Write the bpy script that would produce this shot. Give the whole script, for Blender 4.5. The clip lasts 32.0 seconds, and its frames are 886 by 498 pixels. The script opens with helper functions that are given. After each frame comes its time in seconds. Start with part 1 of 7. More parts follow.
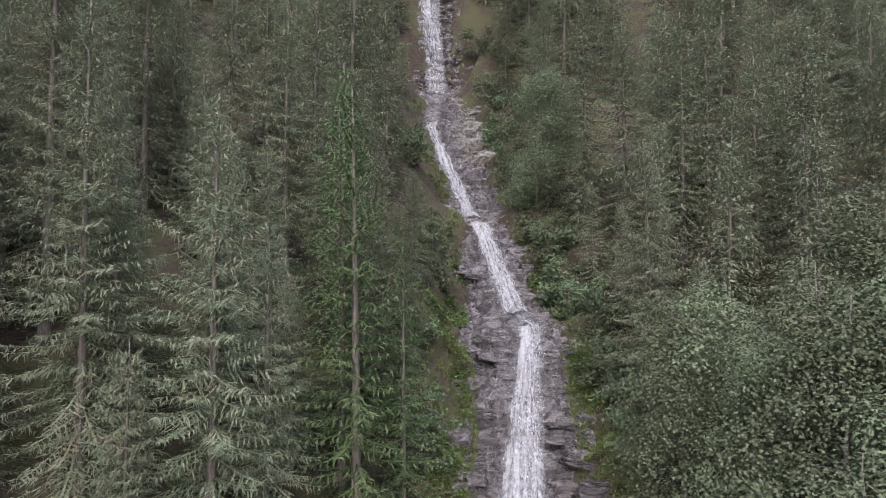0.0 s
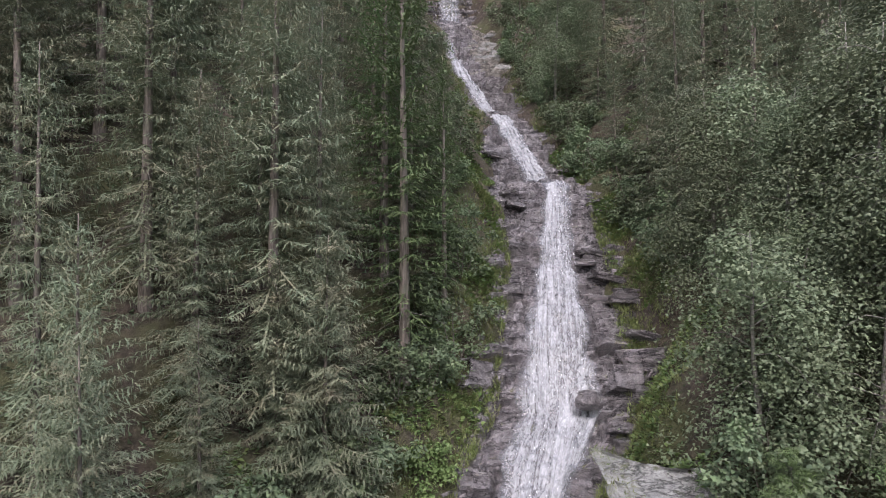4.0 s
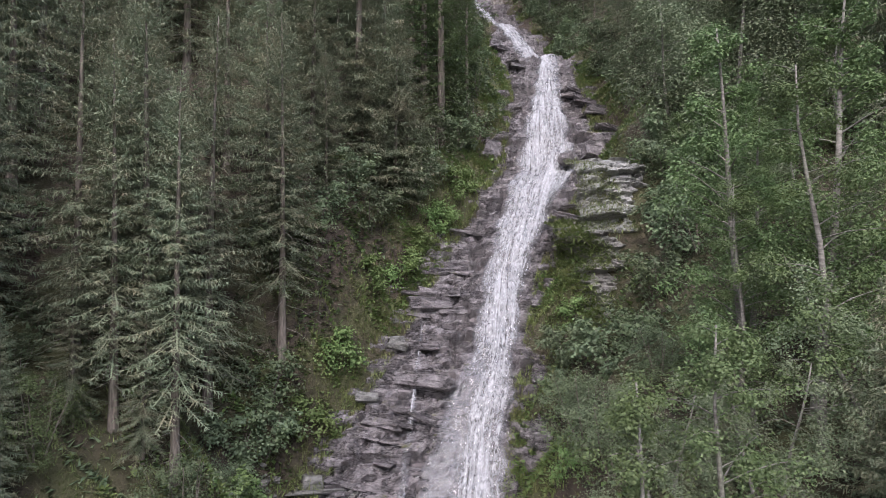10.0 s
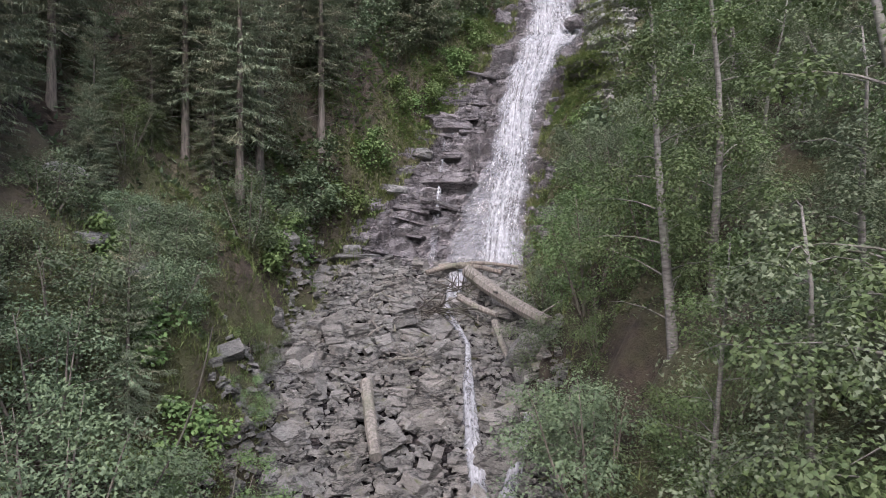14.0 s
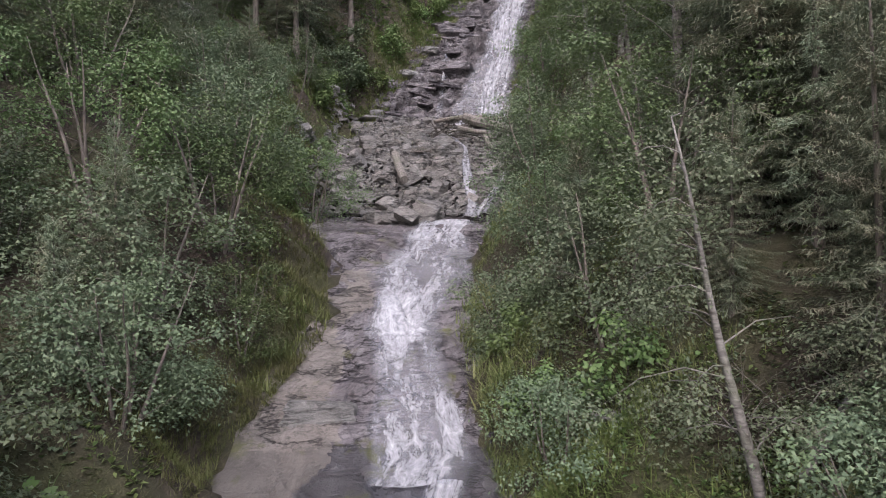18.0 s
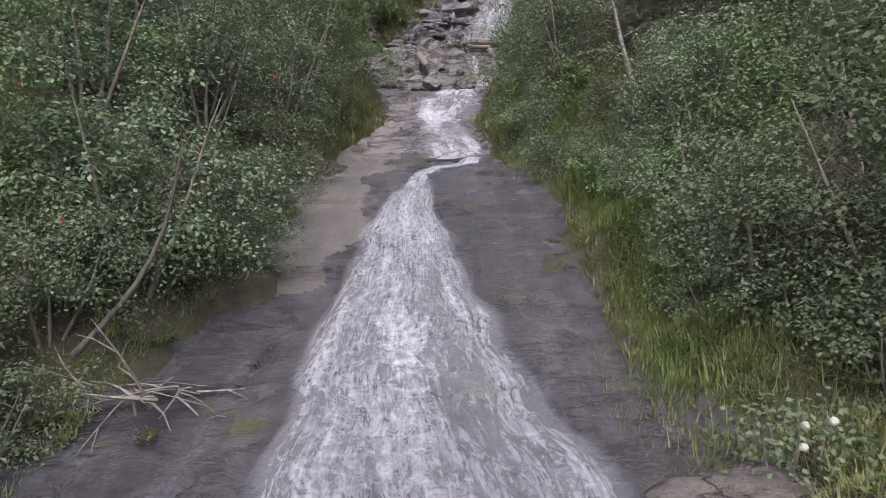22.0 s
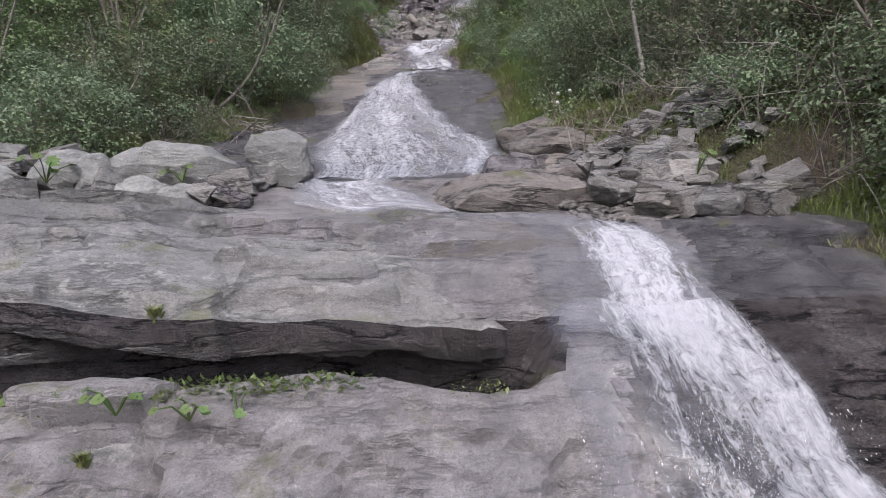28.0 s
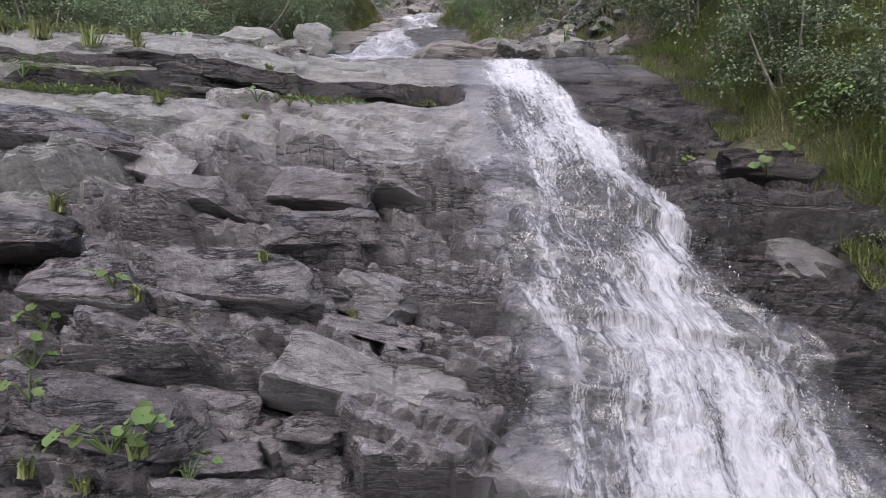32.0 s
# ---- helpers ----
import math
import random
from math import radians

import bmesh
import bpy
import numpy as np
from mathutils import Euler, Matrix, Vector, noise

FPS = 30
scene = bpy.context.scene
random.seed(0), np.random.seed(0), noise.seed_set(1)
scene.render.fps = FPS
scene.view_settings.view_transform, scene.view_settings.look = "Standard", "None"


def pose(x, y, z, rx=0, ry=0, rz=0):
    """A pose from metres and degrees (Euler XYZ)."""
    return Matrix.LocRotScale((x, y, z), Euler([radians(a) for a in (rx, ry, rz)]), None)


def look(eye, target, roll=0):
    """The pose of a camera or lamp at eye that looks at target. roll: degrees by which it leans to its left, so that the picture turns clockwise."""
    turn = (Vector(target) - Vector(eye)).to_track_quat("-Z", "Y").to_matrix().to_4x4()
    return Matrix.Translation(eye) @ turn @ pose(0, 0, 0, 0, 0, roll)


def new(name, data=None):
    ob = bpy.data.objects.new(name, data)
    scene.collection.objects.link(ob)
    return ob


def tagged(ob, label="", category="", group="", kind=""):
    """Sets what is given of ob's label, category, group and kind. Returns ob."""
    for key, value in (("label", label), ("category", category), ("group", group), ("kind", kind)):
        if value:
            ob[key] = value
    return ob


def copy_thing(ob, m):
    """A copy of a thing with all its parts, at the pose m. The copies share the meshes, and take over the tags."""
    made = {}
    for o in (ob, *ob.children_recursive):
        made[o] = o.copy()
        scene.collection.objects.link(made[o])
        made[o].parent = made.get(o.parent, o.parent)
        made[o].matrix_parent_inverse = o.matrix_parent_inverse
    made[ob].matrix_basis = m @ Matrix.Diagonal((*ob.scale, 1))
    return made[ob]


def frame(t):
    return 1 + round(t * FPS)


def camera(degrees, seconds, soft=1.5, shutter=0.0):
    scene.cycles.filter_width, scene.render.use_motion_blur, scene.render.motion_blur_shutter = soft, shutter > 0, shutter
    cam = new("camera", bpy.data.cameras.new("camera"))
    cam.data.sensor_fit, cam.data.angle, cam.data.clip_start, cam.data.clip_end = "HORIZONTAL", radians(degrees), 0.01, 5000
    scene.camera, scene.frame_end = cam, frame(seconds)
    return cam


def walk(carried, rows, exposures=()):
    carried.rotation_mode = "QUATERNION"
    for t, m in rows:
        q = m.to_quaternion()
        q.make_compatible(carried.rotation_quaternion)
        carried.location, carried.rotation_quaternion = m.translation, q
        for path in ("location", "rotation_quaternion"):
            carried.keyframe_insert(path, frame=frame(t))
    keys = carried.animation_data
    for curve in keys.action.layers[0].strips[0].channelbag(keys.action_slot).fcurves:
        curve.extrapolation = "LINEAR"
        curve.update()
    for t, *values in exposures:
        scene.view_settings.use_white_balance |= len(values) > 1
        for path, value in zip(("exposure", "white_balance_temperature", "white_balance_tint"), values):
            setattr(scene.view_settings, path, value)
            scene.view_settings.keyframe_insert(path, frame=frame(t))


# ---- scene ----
cam = camera(70.0, 32.0, soft=0.9)
METRES, EYE, TILT, LEAN, TURN = 80.0, 60.0, 1.5, 0.0, 0.0
ROWS = [
    (0.0, 0.0000, 0.0000, 0.0000, 0.00, 0.00, -0.00),
    (0.5, -0.0006, -0.0017, -0.0126, -0.01, -0.03, -0.02),
    (1.0, -0.0014, -0.0034, -0.0257, -0.00, 0.01, 0.01),
    (1.5, -0.0029, -0.0050, -0.0393, 0.01, 0.01, -0.08),
    (2.0, -0.0064, -0.0064, -0.0530, 0.05, -0.00, -0.10),
    (2.5, -0.0111, -0.0080, -0.0668, 0.04, -0.01, -0.12),
    (3.0, -0.0167, -0.0099, -0.0806, 0.01, -0.04, -0.06),
    (3.5, -0.0202, -0.0116, -0.0943, -0.04, -0.05, -0.00),
    (5.5, -0.0260, -0.0321, -0.1436, -0.28, -0.32, -0.00),
    (6.0, -0.0262, -0.0430, -0.1554, -0.30, -0.30, -0.01),
    (6.5, -0.0260, -0.0568, -0.1666, -0.34, -0.31, -0.04),
    (7.0, -0.0252, -0.0726, -0.1776, -0.35, -0.38, -0.01),
    (7.5, -0.0242, -0.0885, -0.1887, -0.30, -0.39, 0.02),
    (8.0, -0.0237, -0.1040, -0.1999, -0.30, -0.40, -0.03),
    (8.5, -0.0247, -0.1189, -0.2115, -0.24, -0.42, -0.16),
    (9.0, -0.0284, -0.1337, -0.2229, -0.18, -0.40, -0.20),
    (9.5, -0.0344, -0.1477, -0.2348, -0.19, -0.35, -0.26),
    (10.0, -0.0407, -0.1606, -0.2465, -0.15, -0.36, -0.21),
    (10.5, -0.0466, -0.1716, -0.2591, -0.18, -0.32, -0.11),
    (11.0, -0.0517, -0.1817, -0.2728, -0.24, -0.34, -0.08),
    (11.5, -0.0545, -0.1885, -0.2865, -0.27, -0.44, -0.10),
    (12.0, -0.0557, -0.1917, -0.2992, -0.27, -0.47, -0.01),
    (12.5, -0.0560, -0.1937, -0.3133, -0.31, -0.49, -0.02),
    (13.0, -0.0563, -0.1946, -0.3280, -0.31, -0.53, -0.02),
    (13.5, -0.0560, -0.1954, -0.3410, -0.38, -0.67, 0.06),
    (15.5, -0.0525, -0.2166, -0.3898, -0.27, -0.93, 0.44),
    (16.0, -0.0520, -0.2292, -0.4011, -0.24, -0.90, 0.58),
    (16.5, -0.0517, -0.2442, -0.4121, -0.20, -0.90, 0.52),
    (17.0, -0.0528, -0.2603, -0.4227, -0.16, -0.93, 0.54),
    (17.5, -0.0550, -0.2775, -0.4329, -0.15, -0.98, 0.46),
    (18.0, -0.0576, -0.2956, -0.4432, -0.18, -1.05, 0.49),
    (18.5, -0.0601, -0.3137, -0.4537, -0.18, -1.11, 0.41),
    (19.0, -0.0626, -0.3309, -0.4642, -0.19, -1.15, 0.43),
    (19.5, -0.0646, -0.3458, -0.4747, -0.23, -1.12, 0.35),
    (20.0, -0.0662, -0.3581, -0.4863, -0.20, -1.16, 0.39),
    (20.5, -0.0670, -0.3676, -0.4959, -0.18, -1.17, 0.44),
    (21.0, -0.0675, -0.3743, -0.5031, -0.15, -1.24, 0.44),
    (21.5, -0.0675, -0.3789, -0.5095, -0.20, -1.28, 0.36),
    (22.0, -0.0673, -0.3818, -0.5155, -0.23, -1.23, 0.36),
    (22.5, -0.0668, -0.3844, -0.5207, -0.24, -1.23, 0.39),
    (23.0, -0.0660, -0.3884, -0.5234, -0.28, -1.24, 0.42),
    (23.5, -0.0652, -0.3939, -0.5272, -0.31, -1.25, 0.43),
    (24.0, -0.0646, -0.4012, -0.5301, -0.32, -1.31, 0.45),
    (24.5, -0.0640, -0.4094, -0.5322, -0.34, -1.32, 0.48),
    (26.5, -0.0617, -0.4405, -0.5498, -0.20, -1.50, 0.76),
    (27.0, -0.0609, -0.4479, -0.5544, -0.23, -1.51, 0.75),
    (27.5, -0.0600, -0.4559, -0.5596, -0.22, -1.55, 0.68),
    (28.0, -0.0593, -0.4639, -0.5641, -0.22, -1.62, 0.68),
    (28.5, -0.0585, -0.4721, -0.5686, -0.23, -1.66, 0.64),
    (29.0, -0.0578, -0.4804, -0.5731, -0.22, -1.69, 0.63),
    (29.5, -0.0570, -0.4889, -0.5778, -0.23, -1.74, 0.64),
    (30.0, -0.0559, -0.4971, -0.5829, -0.20, -1.78, 0.61),
    (30.5, -0.0551, -0.5049, -0.5875, -0.23, -1.78, 0.54),
    (31.0, -0.0544, -0.5122, -0.5917, -0.24, -1.81, 0.50),
    (31.5, -0.0538, -0.5192, -0.5966, -0.28, -1.82, 0.46),
    (32.0, -0.0531, -0.5254, -0.6000, -0.27, -1.81, 0.47),
]
walk(cam, [(t, pose(0, 0, EYE, TILT, LEAN, TURN) @ pose(METRES * x, METRES * y, METRES * z, 90 + pitch, roll, yaw)) for t, x, y, z, yaw, pitch, roll in ROWS], [(0.0, 1.18, 6200, 18), (9.0, 1.22, 6200, 18), (13.0, 1.33, 6200, 18), (16.0, 1.28, 6200, 18), (18.0, 1.12, 6250, 21), (21.0, 1.12, 6250, 21), (27.5, 1.19, 6250, 18), (32.0, 1.18, 6250, 18)])

# ---------------------------------------------------------------- light
world = bpy.data.worlds.new("overcast_sky")
scene.world = world
world.use_nodes = True
wn = world.node_tree
wn.nodes.clear()
sky = wn.nodes.new("ShaderNodeTexSky")
sky.sky_type = "NISHITA"
sky.sun_disc = False
sky.sun_elevation = radians(48)
sky.sun_rotation = radians(200)
sky.dust_density = 4.0
soft_sky = wn.nodes.new("ShaderNodeHueSaturation")
soft_sky.inputs["Saturation"].default_value = 0.75
sky_bg = wn.nodes.new("ShaderNodeBackground")
sky_bg.inputs["Strength"].default_value = 0.15
sky_out = wn.nodes.new("ShaderNodeOutputWorld")
wn.links.new(sky.outputs[0], soft_sky.inputs["Color"])
wn.links.new(soft_sky.outputs[0], sky_bg.inputs["Color"])
wn.links.new(sky_bg.outputs[0], sky_out.inputs["Surface"])

sun = new("sun", bpy.data.lights.new("sun", "SUN"))
sun.data.energy = 1.3
sun.data.angle = radians(25)
sun.data.color = (1.0, 0.97, 0.93)
sun.matrix_world = look((0, 0, 0), (-0.20, 0.63, -0.74))

# ---------------------------------------------------------------- materials


def material(name):
    m = bpy.data.materials.new(name)
    m.use_nodes = True
    nt = m.node_tree
    nt.nodes.clear()
    out = nt.nodes.new("ShaderNodeOutputMaterial")
    b = nt.nodes.new("ShaderNodeBsdfPrincipled")
    nt.links.new(b.outputs[0], out.inputs[0])
    return m, nt, b, out


def node(nt, kind, **values):
    n = nt.nodes.new(kind)
    for k, v in values.items():
        n.inputs[k.replace("_", " ")].default_value = v
    return n


def ramp(nt, source, stops):
    r = nt.nodes.new("ShaderNodeValToRGB")
    while len(r.color_ramp.elements) < len(stops):
        r.color_ramp.elements.new(0.5)
    for e, (p, c) in zip(r.color_ramp.elements, stops):
        e.position = p
        e.color = (*c, 1) if len(c) == 3 else c
    nt.links.new(source, r.inputs[0])
    return r.outputs[0]


def grey(a):
    return (a, a, a)


def mapped(nt, scale=(1, 1, 1), turn=(0, 0, 0), space="Object"):
    tc = nt.nodes.new("ShaderNodeNewGeometry" if space == "Position" else "ShaderNodeTexCoord")
    mp = nt.nodes.new("ShaderNodeMapping")
    mp.inputs["Scale"].default_value = scale
    mp.inputs["Rotation"].default_value = turn
    nt.links.new(tc.outputs[space], mp.inputs["Vector"])
    return mp.outputs[0]


def noisy(nt, vec, scale, detail=4.0, rough=0.55, distortion=0.0):
    n = node(nt, "ShaderNodeTexNoise", Scale=scale, Detail=detail, Roughness=rough, Distortion=distortion)
    nt.links.new(vec, n.inputs["Vector"])
    return n.outputs["Fac"]


def blend(nt, fac, a, b, mode="MIX"):
    m = nt.nodes.new("ShaderNodeMix")
    m.data_type = "RGBA"
    m.blend_type = mode
    for src, key in ((fac, 0), (a, 6), (b, 7)):
        if isinstance(src, (int, float)):
            m.inputs[key].default_value = src
        elif isinstance(src, tuple):
            m.inputs[key].default_value = (*src, 1)
        else:
            nt.links.new(src, m.inputs[key])
    return m.outputs[2]


def calc(nt, op, a, b=0.0, clamp=False):
    m = nt.nodes.new("ShaderNodeMath")
    m.operation = op
    m.use_clamp = clamp
    for i, src in enumerate((a, b)):
        if isinstance(src, (int, float)):
            m.inputs[i].default_value = src
        else:
            nt.links.new(src, m.inputs[i])
    return m.outputs[0]


def bumped(nt, b, height, strength=0.4, distance=0.05):
    bp = node(nt, "ShaderNodeBump", Strength=strength, Distance=distance)
    nt.links.new(height, bp.inputs["Height"])
    nt.links.new(bp.outputs[0], b.inputs["Normal"])


def rock_material(name, dark, light, streak, moss=0.0, lichen=0.0, rough=0.75, wet=0.0, runs=0.0, cracks=1.0):
    """Layered schist: bands that run nearly level, stains, moss on flat tops, pale lichen."""
    m, nt, b, _ = material(name)
    band = mapped(nt, (0.8, 0.8, 1.7), (radians(10), radians(-9), 0), "Position")
    plain = mapped(nt, space="Position")
    strata = noisy(nt, band, 1.5, 8, 0.72, 1.0)
    fine = noisy(nt, band, 5.5, 8, 0.76, 1.0)
    blotch = noisy(nt, plain, 0.55, 5, 0.6)
    grain = noisy(nt, plain, 22.0, 5, 0.7)
    col = blend(nt, ramp(nt, strata, [(0.28, grey(0)), (0.72, grey(1))]), dark, light)
    col = blend(nt, ramp(nt, blotch, [(0.42, grey(0)), (0.68, grey(0.75))]), col, streak)
    col = blend(nt, ramp(nt, fine, [(0.36, grey(0.15 + 0.55 * cracks)), (0.50, grey(0))]), col, tuple(c * 0.40 for c in dark))
    col = blend(nt, ramp(nt, grain, [(0.35, grey(0.35)), (0.65, grey(0))]), col, tuple(c * 0.5 for c in dark))
    speck = noisy(nt, plain, 75.0, 3, 0.7)
    col = blend(nt, ramp(nt, speck, [(0.36, grey(0.40)), (0.52, grey(0))]), col, tuple(c * 0.5 for c in dark))
    col = blend(nt, ramp(nt, speck, [(0.58, grey(0)), (0.72, grey(0.30))]), col, tuple(min(1, c * 1.35) for c in light))
    layer = mapped(nt, (0.40, 0.60, 1.9), (radians(7), radians(-8), 0), "Position")
    seam = calc(nt, "ABSOLUTE", calc(nt, "SUBTRACT", noisy(nt, layer, 1.3, 7, 0.64, 0.15), 0.5))
    crack = calc(nt, "ABSOLUTE", calc(nt, "SUBTRACT", noisy(nt, layer, 4.2, 7, 0.68, 0.2), 0.5))
    col = blend(nt, ramp(nt, seam, [(0.004, grey(0.9 * cracks)), (0.020, grey(0))]), col, tuple(c * 0.22 for c in dark))
    col = blend(nt, ramp(nt, crack, [(0.003, grey(0.7 * cracks)), (0.015, grey(0))]), col, tuple(c * 0.3 for c in dark))
    if runs:
        drip = noisy(nt, mapped(nt, (2.6, 0.22, 0.22), space="Position"), 1.0, 6, 0.65, 0.3)
        col = blend(nt, ramp(nt, drip, [(0.44, grey(0)), (0.62, grey(runs))]), col, tuple(c * 0.6 for c in dark))
        col = blend(nt, ramp(nt, drip, [(0.30, grey(runs * 0.7)), (0.42, grey(0))]), col, tuple(c * 1.15 for c in light))
    if lichen:
        lich = noisy(nt, plain, 6.5, 6, 0.7)
        col = blend(nt, ramp(nt, lich, [(0.62 - 0.12 * lichen, grey(0)), (0.74 - 0.06 * lichen, grey(0.7))]), col, (0.36, 0.36, 0.34))
    if moss:
        geo = nt.nodes.new("ShaderNodeNewGeometry")
        sep = nt.nodes.new("ShaderNodeSeparateXYZ")
        nt.links.new(geo.outputs["Normal"], sep.inputs[0])
        patch = noisy(nt, plain, 1.3, 6, 0.65)
        up = calc(nt, "MULTIPLY", calc(nt, "SUBTRACT", sep.outputs["Z"], 0.35, True), 1.6, True)
        amount = calc(nt, "MULTIPLY", up, ramp(nt, patch, [(0.62 - 0.2 * moss, grey(0)), (0.72 - 0.15 * moss, grey(1))]), True)
        mossy = blend(nt, noisy(nt, plain, 3.1, 3), (0.045, 0.055, 0.018), (0.13, 0.13, 0.045))
        col = blend(nt, amount, col, mossy)
    info = nt.nodes.new("ShaderNodeObjectInfo")
    vary = nt.nodes.new("ShaderNodeHueSaturation")
    nt.links.new(col, vary.inputs["Color"])
    nt.links.new(calc(nt, "ADD", 0.78, calc(nt, "MULTIPLY", info.outputs["Random"], 0.42)), vary.inputs["Value"])
    nt.links.new(vary.outputs[0], b.inputs["Base Color"])
    damp = ramp(nt, blotch, [(0.35, grey(rough - 0.25 - wet)), (0.65, grey(rough))])
    nt.links.new(damp, b.inputs["Roughness"])
    deep = ramp(nt, seam, [(0.0, grey(0)), (0.03, grey(1))])
    h = calc(nt, "ADD", calc(nt, "ADD", calc(nt, "ADD", fine, calc(nt, "MULTIPLY", speck, 0.15)), calc(nt, "MULTIPLY", grain, 0.4)), calc(nt, "MULTIPLY", deep, 0.7 * cracks))
    bumped(nt, b, h, 0.9, 0.09)
    return m


def leaf_material(name, dark, light, odd, rough=0.55, through_light=0.25, size=1.0):
    m, nt, b, out = material(name)
    geo = nt.nodes.new("ShaderNodeNewGeometry")
    info = nt.nodes.new("ShaderNodeObjectInfo")
    vec = mapped(nt)
    col = blend(nt, geo.outputs["Random Per Island"], dark, light)
    clump = noisy(nt, vec, 0.9 * size, 3)
    col = blend(nt, ramp(nt, clump, [(0.45, grey(0)), (0.72, grey(0.7))]), col, odd)
    tint = nt.nodes.new("ShaderNodeHueSaturation")
    nt.links.new(col, tint.inputs["Color"])
    nt.links.new(calc(nt, "ADD", 0.48, calc(nt, "MULTIPLY", info.outputs["Random"], 0.035)), tint.inputs["Hue"])
    nt.links.new(calc(nt, "ADD", 0.75, calc(nt, "MULTIPLY", info.outputs["Random"], 0.5)), tint.inputs["Value"])
    nt.links.new(tint.outputs[0], b.inputs["Base Color"])
    b.inputs["Roughness"].default_value = rough
    b.inputs["Specular IOR Level"].default_value = 0.22
    tr = nt.nodes.new("ShaderNodeBsdfTranslucent")
    nt.links.new(tint.outputs[0], tr.inputs["Color"])
    mix = nt.nodes.new("ShaderNodeMixShader")
    mix.inputs[0].default_value = through_light
    nt.links.new(b.outputs[0], mix.inputs[1])
    nt.links.new(tr.outputs[0], mix.inputs[2])
    nt.links.new(mix.outputs[0], out.inputs[0])
    return m


def bark_material(name, dark, light, ring=1.0, pale_bands=False):
    m, nt, b, _ = material(name)
    vec = mapped(nt, (6, 6, 0.8) if not pale_bands else (2, 2, 7))
    n = noisy(nt, vec, 2.2 * ring, 6, 0.65)
    col = blend(nt, ramp(nt, n, [(0.35, grey(0)), (0.62, grey(1))]), dark, light)
    col = blend(nt, ramp(nt, noisy(nt, mapped(nt), 1.2, 4), [(0.5, grey(0)), (0.7, grey(0.6))]), col, (0.10, 0.115, 0.07))
    nt.links.new(col, b.inputs["Base Color"])
    b.inputs["Roughness"].default_value = 0.85
    bumped(nt, b, n, 0.6, 0.03)
    return m


def soil_material(name):
    m, nt, b, _ = material(name)
    vec = mapped(nt)
    a = noisy(nt, vec, 0.35, 6, 0.6)
    c = noisy(nt, vec, 3.5, 6, 0.65)
    d = noisy(nt, vec, 16.0, 5, 0.7)
    col = blend(nt, ramp(nt, c, [(0.35, grey(0)), (0.65, grey(1))]), (0.020, 0.015, 0.011), (0.066, 0.050, 0.036))
    green = blend(nt, d, (0.030, 0.036, 0.014), (0.085, 0.088, 0.034))
    col = blend(nt, ramp(nt, a, [(0.42, grey(0)), (0.60, grey(0.85))]), col, green)
    nt.links.new(col, b.inputs["Base Color"])
    b.inputs["Roughness"].default_value = 0.95
    bumped(nt, b, calc(nt, "ADD", c, d), 0.8, 0.12)
    return m


